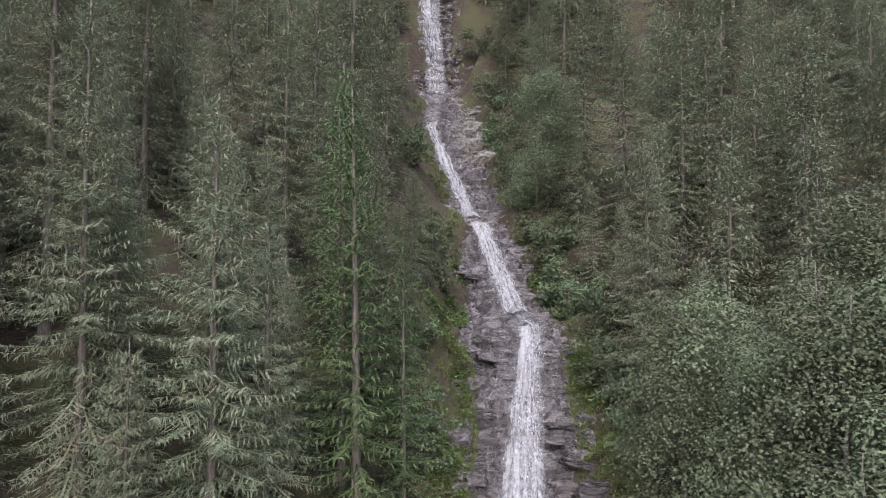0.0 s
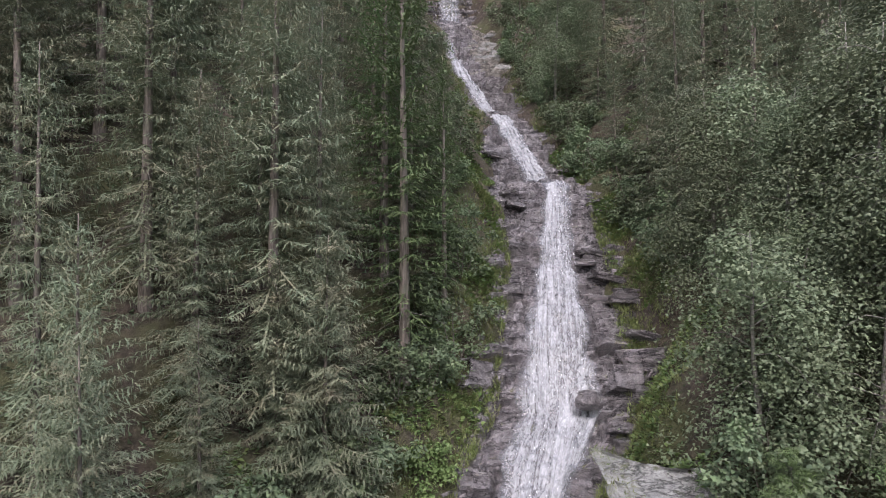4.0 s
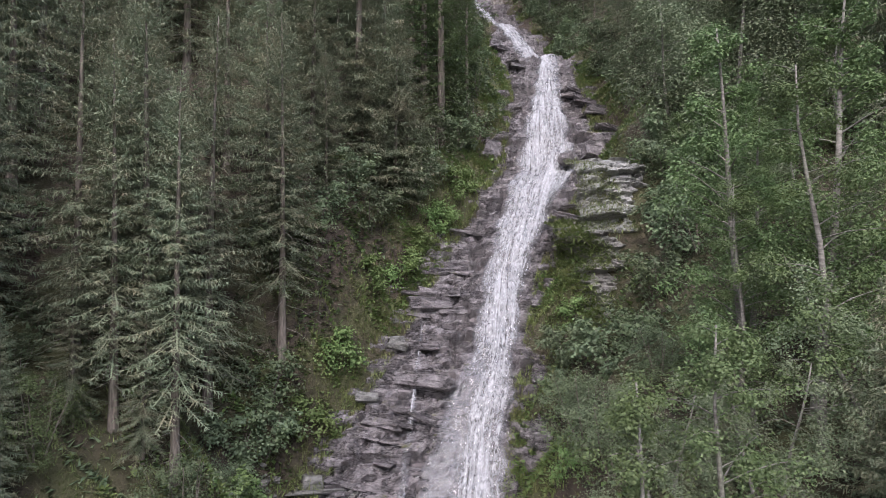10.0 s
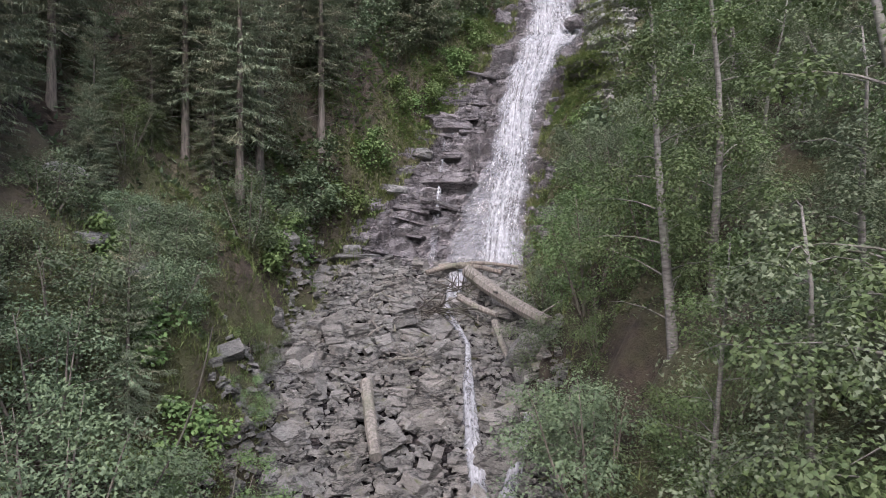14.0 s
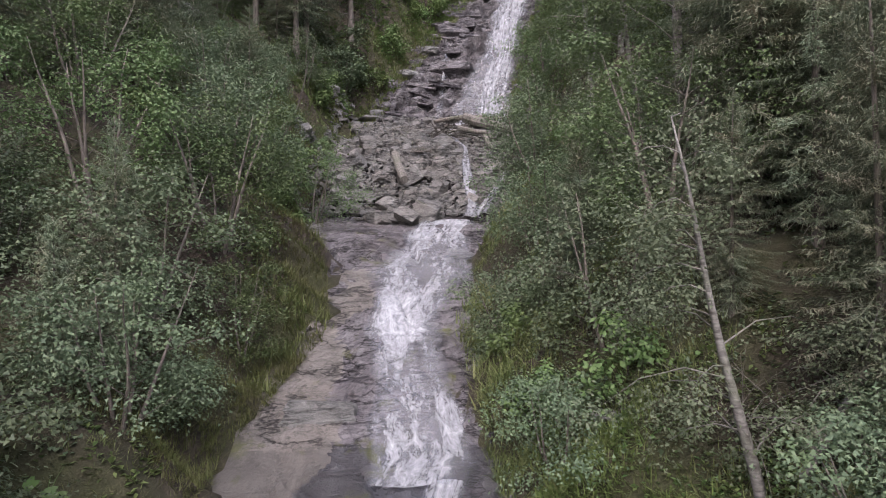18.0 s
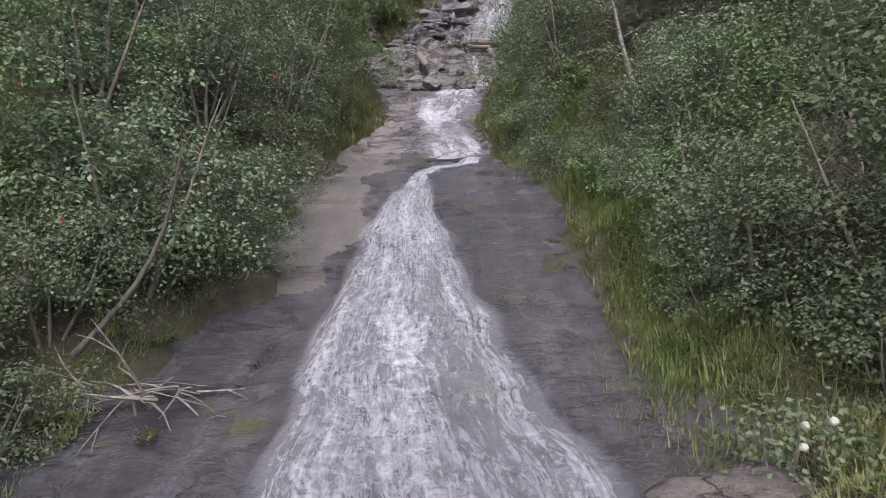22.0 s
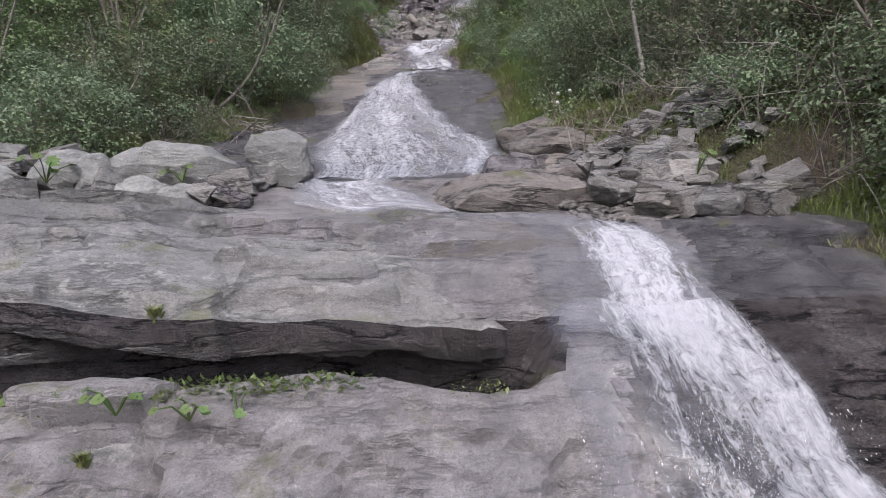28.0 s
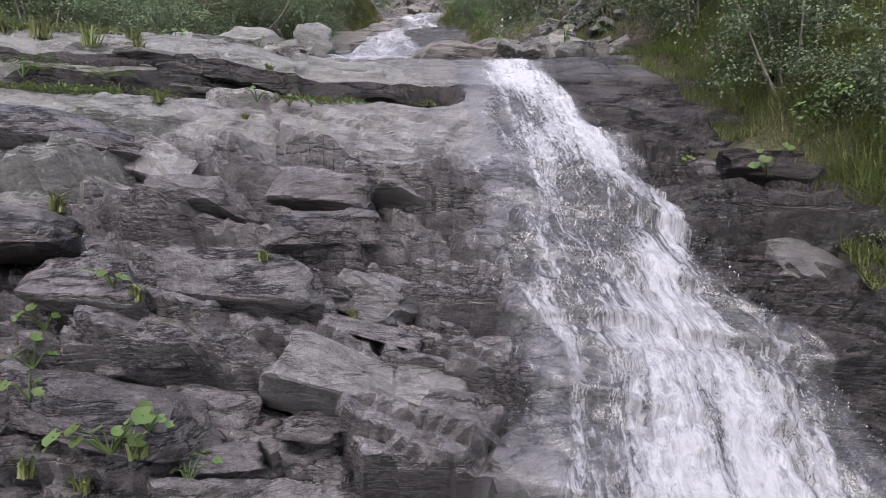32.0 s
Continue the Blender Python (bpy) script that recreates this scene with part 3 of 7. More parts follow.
def bed_point(x, y, z, ny, nz, detail=1.0):
    """A point of the rock bed, pushed out along the slope by the ledges."""
    steep = np.interp(y, (-45, -31.6, -31.0, -30, -26, -14, -10, -3, -1.5, 10, 12, 38, 44, 70, 90), (0.22, 0.12, 0.06, 0.07, 0.08, 0.10, 0.45, 0.5, 0.3, 0.3, 0.6, 0.6, 0.7, 0.8, 1.0))
    edge = 1 - smooth((np.maximum(rock_edge(1, y) - x, x - rock_edge(2, y)) + 0.5) / 1.2)
    rough = 0.16 * np.sin(0.9 * x + 0.6 * z + 0.5 * np.sin(1.1 * z)) + 0.05 * np.sin(3.9 * x - 2.7 * z + y)
    # broken face of the lowest cliff, smooth just under the terrace
    face = smooth((-30.95 - y) / 0.4) * np.interp(z + 0.25 * np.sin(1.1 * x) + 0.12 * np.sin(3.3 * x), (11.5, 12.3, 13.3), (1.0, 0.22, 0.12))
    lean = z + 0.13 * x
    broken = face * (facets(x + 0.2 * np.sin(2.3 * z), lean, 1.3, 0.6, 3.0, 0.62, 1.0, 0.30) + facets(x, lean + 0.3 * x, 0.5, 0.24, 8.0, 0.20, 1.0, 0.10) + facets(x, lean - 0.2 * x, 0.2, 0.10, 15.0, 0.06))
    # layered wall beside the tall falls
    wall = smooth((y - 10.6) / 0.8)
    broken = broken + wall * (facets(x, z - 0.12 * x, 2.2, 0.8, 5.0, 0.36, 0.7, 0.3) + facets(x, z + 0.1 * x, 1.3, 0.32, 9.0, 0.26, 0.9, 0.2))
    # plates of the smooth slab
    slab = smooth((y + 26) / 0.6) * smooth((-12.4 - y) / 0.6)
    broken = broken + slab * (facets(x + 0.25 * y, y, 2.6, 1.9, 4.0, 0.10, 0.25, 0.05) + facets(x - 0.3 * y, y, 0.9, 0.7, 7.0, 0.03, 0.3))
    shelf = smooth((-29.0 - y) / 0.3) * smooth((y + 31.0) / 0.3) + smooth((y + 28.9) / 0.3) * smooth((-27.0 - y) / 0.3)
    broken = broken + shelf * (facets(x + 0.8 * y, y + 0.15 * x, 2.2, 0.8, 6.0, 0.13, 0.25, 0.07) + facets(x - 0.4 * y, y, 0.8, 0.35, 2.0, 0.035, 0.3))
    wet = np.maximum(curve_at(WATER, 1, y) - x, x - curve_at(WATER, 2, y))
    broken = broken * (0.3 + 0.7 * smooth(wet / 0.5 + 0.5))
    push = (steep * (detail * ledges(x, y, z) + rough) + (1.0 if detail >= 1 else 0.6) * broken) * (0.15 + 0.85 * edge)
    # long crack across the terrace, step in the slab and thin plate at the head of the sheet
    brink = -29.95 + 0.10 * np.sin(1.7 * x) + 0.04 * np.sin(5 * x)
    push = push - 0.10 * smooth((brink - y) / 0.05) * smooth((y + 30.7) / 0.5) * smooth((x + 7.4) / 0.5) * smooth((-4.0 - x) / 0.5)
    push = push - 0.20 * smooth((-19.25 + 0.12 * np.sin(2 * x) - y) / 0.10) * smooth((y + 23.5) / 3) * smooth((-6.75 - x) / 0.3)
    push = push + 0.13 * smooth((y + 15.0 - 0.1 * np.sin(4 * x)) / 0.06) * smooth((-13.9 - y) / 0.8) * smooth((x + 5.0) / 0.25)
    # hollow under the brow of the lowest terrace
    wave = z + 0.05 * np.sin(1.3 * x) + 0.03 * np.sin(3.7 * x)
    push = push - 0.60 * smooth((-3.9 - x) / 0.4) * np.exp(-((wave - 13.22) / 0.16) ** 4)
    y = y + slant(x, y)
    return x, y + push * ny, z + push * nz


def bed_rows(s):
    y, z = np.interp(s, arc, py), np.interp(s, arc, pz)
    e = 0.35
    dy = np.interp(s + e, arc, py) - np.interp(s - e, arc, py)
    dz = np.interp(s + e, arc, pz) - np.interp(s - e, arc, pz)
    n = np.hypot(dy, dz)
    return y, z, -dz / n, dy / n


def rock_strip(name, y0, y1, step, n, label, wet_rock=None, tan_rock=None):
    """A stretch of the bed as a mesh of its own; dry and tan rock is told from wet rock face by face."""
    s = np.arange(np.interp(y0, py, arc), np.interp(y1, py, arc) + step, step)
    y, z, ny, nz = bed_rows(s)
    cols = np.linspace(0, 1, n)
    a, b = rock_edge(1, y) - 1.4, rock_edge(2, y) + 1.4
    X = a[:, None] + (b - a)[:, None] * cols[None, :]
    Y = np.repeat(y[:, None], n, 1)
    over = np.maximum(rock_edge(1, Y) - X, X - rock_edge(2, Y))
    Z = z[:, None] + np.where(over > 0, land(X, Y) - curve_at(PROFILE, 1, Y) - 0.3 * smooth(over / 0.8), 0.0)
    X2, Y2, Z2 = bed_point(X, Y, Z, ny[:, None], nz[:, None])
    ob = sheet(name, X2, Y2, Z2, wet_rock or M_BED)
    ob.data.polygons.foreach_set("use_smooth", np.zeros(len(ob.data.polygons), bool))
    for m in (M_DRY, tan_rock or M_TAN, M_GREY, M_SOAK_SHADE):
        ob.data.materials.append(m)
    fx, fy, fz = X[:-1, :-1], Y[:-1, :-1], Z[:-1, :-1]
    wob = 0.5 * np.sin(1.7 * fx + fy) + 0.35 * np.sin(3.1 * fy - fx) + 0.3 * (chance(np.floor(fx * 3), np.floor(fz * 9)) - 0.5)
    dry = (fx < -5.3 + 0.25 * wob) & (fy < -29.85) & (fy > -31.25 + 0.1 * wob)
    dry |= (fx < -7.0 + 0.4 * wob) & (fy < -27.9) & (fy >= -29.85)
    dry |= (fy < -31.4) & (fx < -7.4 + wob) & (fz > 11.6)
    tan = (fx < -6.8 + 0.5 * wob + 0.05 * (fy + 13)) & (fy > -19.5 + wob) & (fy < -6.5 + wob)
    tan |= (fx > 1.6 + wob) & (fy > 60) & (fy < 72)
    worn = (fy < -31.4) & (fx < -3.6) & (fz > 12.05 + 0.3 * wob)
    tan |= (fx > -5.9 + 0.5 * wob) & (fx < -3.6) & (fy < -30.05 + 0.1 * wob) & (fy > -30.32 + 0.15 * wob)
    rubble = (fy > -1.6 + 0.4 * wob) & (fy < 10.4 + 0.4 * wob)
    worn |= (fy > -31.2) & (fy < -27.8) & (fx < -2.6)
    # shade of the brow painted into the hollow; the next line adds wet rock
    soak_shade = (fz > 13.07 + 0.04 * wob) & (fz < 13.40) & (fy < -31.0) & (fx < -3.9)
    soak_shade |= rubble | (fy < -31.0) & (fx > curve_at(WATER, 1, fy) + 0.5 + 0.3 * wob)
    ob.data.polygons.foreach_set("material_index", np.where(soak_shade, 4, np.where(dry, 1, np.where(tan, 2, np.where(worn, 3, 0)))).astype(np.int32).ravel())
    return tagged(ob, label, "rock", kind="structure")


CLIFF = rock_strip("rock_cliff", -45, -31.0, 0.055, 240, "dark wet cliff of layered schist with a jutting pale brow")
SLAB = rock_strip("rock_slab", -31.0, -12.0, 0.08, 160, "smooth grey and tan rock slab under shallow water", M_SLAB, M_TANSLAB)
BED = rock_strip("rock_bed", -12.0, 110, 0.16, 105, "wet grey layered schist bed of the mountain stream")


def water_run(name, y0, y1, mat, label, lift=0.07, cover=1.0, wide=1.0, shift=0.0, step=0.12, n=36, ragged=1.0, edge=5, dense=None, spread=0.0, banks=None):
    """A sheet of water that lies on the bed between two distances. dense: foam by place across and along."""
    s0, s1 = np.interp(y0, py, arc), np.interp(y1, py, arc)
    s = np.arange(s0, s1 + step, step)
    y, z, ny, nz = bed_rows(s)
    a, b = curve_at(banks or WATER, 1, y), curve_at(banks or WATER, 2, y)
    mid, half = (a + b) / 2 + shift, (b - a) / 2 * wide
    wig = ragged * (0.10 * np.sin(1.9 * s) + 0.06 * np.sin(4.3 * s + 1))
    t = np.linspace(-1, 1, n)
    X = mid[:, None] + (half * (1 + wig))[:, None] * t[None, :]
    Y, Z = np.repeat(y[:, None], n, 1), np.repeat(z[:, None], n, 1)
    X2, Y2, Z2 = bed_point(X, Y, Z, ny[:, None], nz[:, None], 0.75)
    up = lift * (1.1 - 0.9 * t[None, :] ** 6) + 0.04 * np.sin(5 * X + 1.3 * s[:, None]) * np.sin(1.1 * s[:, None])
    uv = np.stack([X - mid[:, None] * 0.8, np.repeat(s[:, None], n, 1)], -1)
    cov = cover * (1 - 0.9 * np.abs(t[None, :]) ** edge) * np.ones_like(X)
    if spread:
        uv[..., 0] = spread * t[None, :] + 0.08 * np.sin(0.8 * s)[:, None]
    if dense:
        cov = cov * dense(t[None, :] + 0.05 * np.sin(2.3 * s)[:, None], (y[:, None] - y0) / (y1 - y0))
    ob = sheet(name, X2, Y2 + up * ny[:, None], Z2 + up * nz[:, None], mat, uv, cov)
    return tagged(ob, label, "waterfall", kind="structure")


def bump_at(t, at, width):
    return np.exp(-((t - at) / width) ** 2)


def fan_foam(t, v):
    """Thick at the narrow head; below it a bright rim on both sides, two strands and thin veils between."""
    low = smooth((0.85 - v) / 0.5)
    body = 0.92 + 0.25 * bump_at(t, -0.82, 0.16) + 0.20 * bump_at(t, -0.05, 0.16) - 0.22 * bump_at(t, 0.42, 0.2) + 0.28 * bump_at(t, 0.80 - 0.3 * v, 0.12) + 0.12 * bump_at(t, -0.45, 0.18)
    return (1.12 * (1 - low) + body * low) * (0.25 + 0.75 * smooth((1.0 - v) / 0.05 + 0.25 * np.cos(3 * t)))


def main_foam(t, v):
    """Two strands at the brink that join, part again and widen."""
    gap = np.interp(v, (0.0, 0.3, 0.6, 0.9, 1.0), (0.1, 0.15, 0.0, 0.5, 0.6))
    return 1.12 - 0.7 * gap * bump_at(t, np.interp(v, (0, 0.5, 0.9), (0.1, -0.1, 0.35)), 0.16) - 0.4 * smooth((t - 0.2) / 0.5) * smooth((v - 0.5) / 0.2) * smooth((0.93 - v) / 0.1)


def middle_foam(t, v):
    """Dense on the outer side; the foot spreads into thin strands over dark ledges on the other side."""
    thin = smooth((0.42 - v) / 0.2)
    return 1.1 - thin * 0.55 * smooth((0.1 - t) / 0.4) + 0.25 * thin * bump_at(t, -0.78, 0.1)


def lower_foam(t, v):
    """A bright chute along the outer side that bursts on a ledge and spreads; thin spray over the dark rock inside it."""
    at = np.interp(v, (0.45, 0.57, 0.67, 0.75, 0.92, 1.0), (0.1, 0.05, 0.72, 0.66, 0.4, 0.25))
    width = np.interp(v, (0.45, 0.57, 0.67, 0.75, 1.0), (0.9, 0.55, 0.30, 0.36, 0.6))
    return 0.56 + 0.50 * bump_at(t, at, width)


water_run("water_crest", 73.5, 100, M_VEIL, "white water dropping over the crest of the cliff", 0.25, 1.0)
water_run("water_second", 51.2, 66.8, M_FALL, "narrow white chute between bare rock", 0.2, 1.1, edge=8)
water_run("water_third", 41.0, 49.6, M_FALL, "short white fall over a grey slab", 0.2, 1.1, edge=8)
water_run("water_ledge", 37.2, 41.2, M_THIN, "shallow water running along a ledge to the brink", 0.12, 1.0)
water_run("water_main", 24.3, 38.0, M_FALL, "tall white fall that widens towards its foot", 0.22, 1.05, dense=main_foam, n=60)
water_run("water_middle", 10.8, 24.3, M_FALL, "white fall pouring down dark ledges", 0.22, 1.0, dense=middle_foam, n=60)
water_run("water_strand", 19.6, 24.9, M_FALL, "side strand of the fall that slides down beside the crag", 0.16, 1.05, banks=((19.6, 0.2, 0.9), (21.0, 1.3, 1.9), (22.5, 2.5, 3.1), (24.9, 4.0, 4.7)), n=14)
water_run("water_strand", 11.2, 16.4, M_THIN, "thin strand trickling over the ledges beside the fall", 0.16, 1.15, banks=((11.2, -4.9, -4.5), (13.4, -4.6, -4.3), (16.4, -4.2, -4.05)), n=8)
water_run("water_trickle", -2.0, 10.8, M_FALL, "thin stream trickling through the rubble", 0.22, 1.15, banks=((-2.0, -4.0, -3.2), (-0.4, -3.7, -3.25), (1.3, -3.85, -3.3), (3.0, -3.75, -3.4), (5.0, -3.6, -3.4), (7.0, -4.3, -3.9), (10.8, -4.0, -3.0)), n=14)
water_run("water_strand", -1.5, 1.8, M_FALL, "second strand of the trickle beside the dark boulder", 0.2, 1.1, banks=((-1.5, -3.6, -3.0), (0.2, -2.8, -2.4), (1.8, -2.2, -1.95)), n=10)
water_run("water_cascade", -13.0, -1.9, M_CASCADE, "white cascade over rounded rock", 0.1, 1.0, 1.08, n=56)
water_run("water_run", -16.4, -12.8, M_THIN, "clear shallow water running over a slab", 0.05, 0.8)
water_run("water_strand", -15.95, -12.9, M_FALL, "bright curl of water that crosses the slab to the head of the sheet", 0.06, 1.15, banks=((-15.95, -6.2, -5.6), (-14.6, -6.0, -5.65), (-14.0, -5.8, -5.3), (-13.4, -5.1, -4.3), (-12.9, -4.9, -4.2)), n=16, step=0.06)
water_run("water_fan", -26.08, -15.7, M_FAN, "broad rippled sheet of white water on a smooth slab", 0.06, 1.05, step=0.07, n=90, ragged=0.55, edge=9, dense=fan_foam, spread=1.9)
water_run("water_step", -29.35, -27.9, M_FAN, "low white cascade below the pool", 0.06, 1.1, 0.95, -0.1, step=0.06, ragged=0.6)
water_run("water_film", -31.3, -29.35, M_SPRAY, "thin white film of water sliding over the terrace", 0.05, 0.78, step=0.06, n=60, dense=lambda t, v: 0.62 + 0.5 * smooth((t + 0.35) / 0.5) * smooth((1 - v) / 0.35))
water_run("water_lower", -40, -31.2, M_SPRAY, "wide spraying fall over the lowest cliff", 0.22, 1.0, step=0.05, n=110, dense=lower_foam)

# ---------------------------------------------------------------- plants


def mesh_of(name, verts, faces, mat, soft=False):
    me = bpy.data.meshes.new(name)
    me.from_pydata(verts, [], faces)
    if soft:
        me.polygons.foreach_set("use_smooth", np.ones(len(me.polygons), bool))
    me.materials.append(mat)
    return me


def child(name, me, parent, label=""):
    ob = new(name, me)
    ob.parent = parent
    if label:
        ob["label"] = label
    return ob


def tube(verts, faces, path, radii, sides=6):
    """Adds a tapered tube along a path."""
    base = len(verts)
    path = [Vector(p) for p in path]
    for i, (p, r) in enumerate(zip(path, radii)):
        d = (path[min(i + 1, len(path) - 1)] - path[max(i - 1, 0)]).normalized()
        u = d.orthogonal().normalized()
        if abs(d.z) < 0.95:
            u = d.cross(Vector((0, 0, 1))).normalized()
        v = d.cross(u)
        for k in range(sides):
            a = 2 * math.pi * k / sides
            verts.append(tuple(p + r * (u * math.cos(a) + v * math.sin(a))))
    for i in range(len(path) - 1):
        for k in range(sides):
            a, b = base + i * sides + k, base + i * sides + (k + 1) % sides
            faces.append((a, b, b + sides, a + sides))
    faces.append(tuple(base + (len(path) - 1) * sides + k for k in range(sides)))


def blade(verts, faces, p, d, side, length, width):
    """A small pointed leaf or spray of needles: a bent diamond."""
    i = len(verts)
    mid = p + d * (length * 0.45)
    tip = p + d * length
    verts.extend((tuple(p), tuple(mid + side * width * 0.5), tuple(tip), tuple(mid - side * width * 0.5)))
    faces.append((i, i + 1, i + 2, i + 3))


def sliver(verts, faces, p, d, side, length, width):
    """A narrow spray of needles: one pointed triangle."""
    i = len(verts)
    verts.extend((tuple(p + side * width * 0.5), tuple(p + d * length), tuple(p - side * width * 0.5)))
    faces.append((i, i + 1, i + 2))


def conifer(name, height, girth, seed, mat, droop=0.35, bare=0.12, density=1.0, spray=0.30, label="", coarse=1.0):
    """A conifer: trunk, then whorls of hanging boughs with sprays of needles, some dead twigs below."""
    rng = random.Random(seed)
    root = new(name)
    tv, tf = [], []
    lean = (rng.uniform(-0.02, 0.02), rng.uniform(-0.02, 0.02))
    spine = [(lean[0] * h * h / height, lean[1] * h * h / height, h) for h in np.linspace(-0.8, height, 9)]
    r0 = height * 0.0115 + 0.03
    tube(tv, tf, spine, [r0 * (1.25 if k == 0 else 1 - 0.93 * k / 8) for k in range(9)], 7)
    cv, cf = [], []
    h = height * bare
    while h < height * 0.985:
        f = (h - height * bare) / (height * (1 - bare))
        reach = girth * (1 - f) ** 0.72 * (0.55 + 0.45 * min(1, f * 5)) + 0.12
        count = rng.randint(4, 6)
        a0 = rng.uniform(0, 6.28)
        for k in range(count):
            if rng.random() > 0.88:
                continue
            a = a0 + 6.283 * k / count + rng.uniform(-0.4, 0.4)
            L = reach * rng.uniform(0.6, 1.2)
            out = Vector((math.cos(a), math.sin(a), 0))
            side = out.cross(Vector((0, 0, 1)))
            start = Vector((lean[0] * h * h / height, lean[1] * h * h / height, h + rng.uniform(-0.15, 0.15)))
            rise = 0.45 * f - droop * (1 - f) + rng.uniform(-0.1, 0.1)
            n = max(3, int(L / (0.20 * coarse) * density))
            prev = start
            for j in range(1, n + 1):
                q = j / n
                p = start + out * (L * q) + Vector((0, 0, L * (rise * q - 0.30 * q * q * (1 - f) + 0.22 * q ** 3)))
                sliver(cv, cf, prev, (p - prev).normalized(), side, (p - prev).length * 1.6, 0.10 * coarse)
                wide = (0.22 + 1.3 * spray * (1 - q * 0.8)) * min(1.0, 0.4 + L / 2)
                for sgn in (-1, 1):
                    d = (out * rng.uniform(0.35, 0.9) + side * sgn * rng.uniform(0.6, 1.0) + Vector((0, 0, rng.uniform(-0.6, 0.1)))).normalized()
                    for fan in range(3):
                        e = (d + Vector((rng.uniform(-0.35, 0.35), rng.uniform(-0.35, 0.35), rng.uniform(-0.45, 0.15)))).normalized()
                        flat = e.cross(Vector((0, 0, 1))).normalized()
                        sliver(cv, cf, p + d * wide * 0.28 * fan, e, (flat + Vector((0, 0, rng.uniform(-0.8, 0.8)))).normalized(), wide * rng.uniform(0.35, 0.75), 0.058 * coarse)
                    hang = Vector((rng.uniform(-0.45, 0.45), rng.uniform(-0.45, 0.45), -1)).normalized()
                    tw = rng.uniform(0, 3.14)
                    sliver(cv, cf, p + d * wide * rng.uniform(0.1, 0.75), hang, Vector((math.cos(tw), math.sin(tw), 0)), spray * rng.uniform(0.3, 0.9), 0.046 * coarse)
                prev = p
        h += max(0.18, height * 0.022) * coarse ** 0.5 * rng.uniform(0.75, 1.25) / density
    dv, df = [], []
    for k in range(int(height * 1.3)):
        h = rng.uniform(0.06, bare + 0.18) * height
        a = rng.uniform(0, 6.28)
        L = girth * rng.uniform(0.3, 0.8)
        o = Vector((math.cos(a), math.sin(a), -0.25))
        tube(dv, df, [(0, 0, h), tuple(Vector((0, 0, h)) + o * L * 0.5), tuple(Vector((0, 0, h)) + o * L + Vector((0, 0, -0.15 * L)))], [0.02, 0.012, 0.004], 3)
    child("trunk", mesh_of(name + "_trunk", tv, tf, M_BARK, True), root)
    child("crown", mesh_of(name + "_crown", cv, cf, mat), root)
    if dv:
        child("dead_wood", mesh_of(name + "_deadwood", dv, df, M_DEAD), root, "bare grey lower branches")
    tagged(root, label, "tree", "mountain forest")
    return root


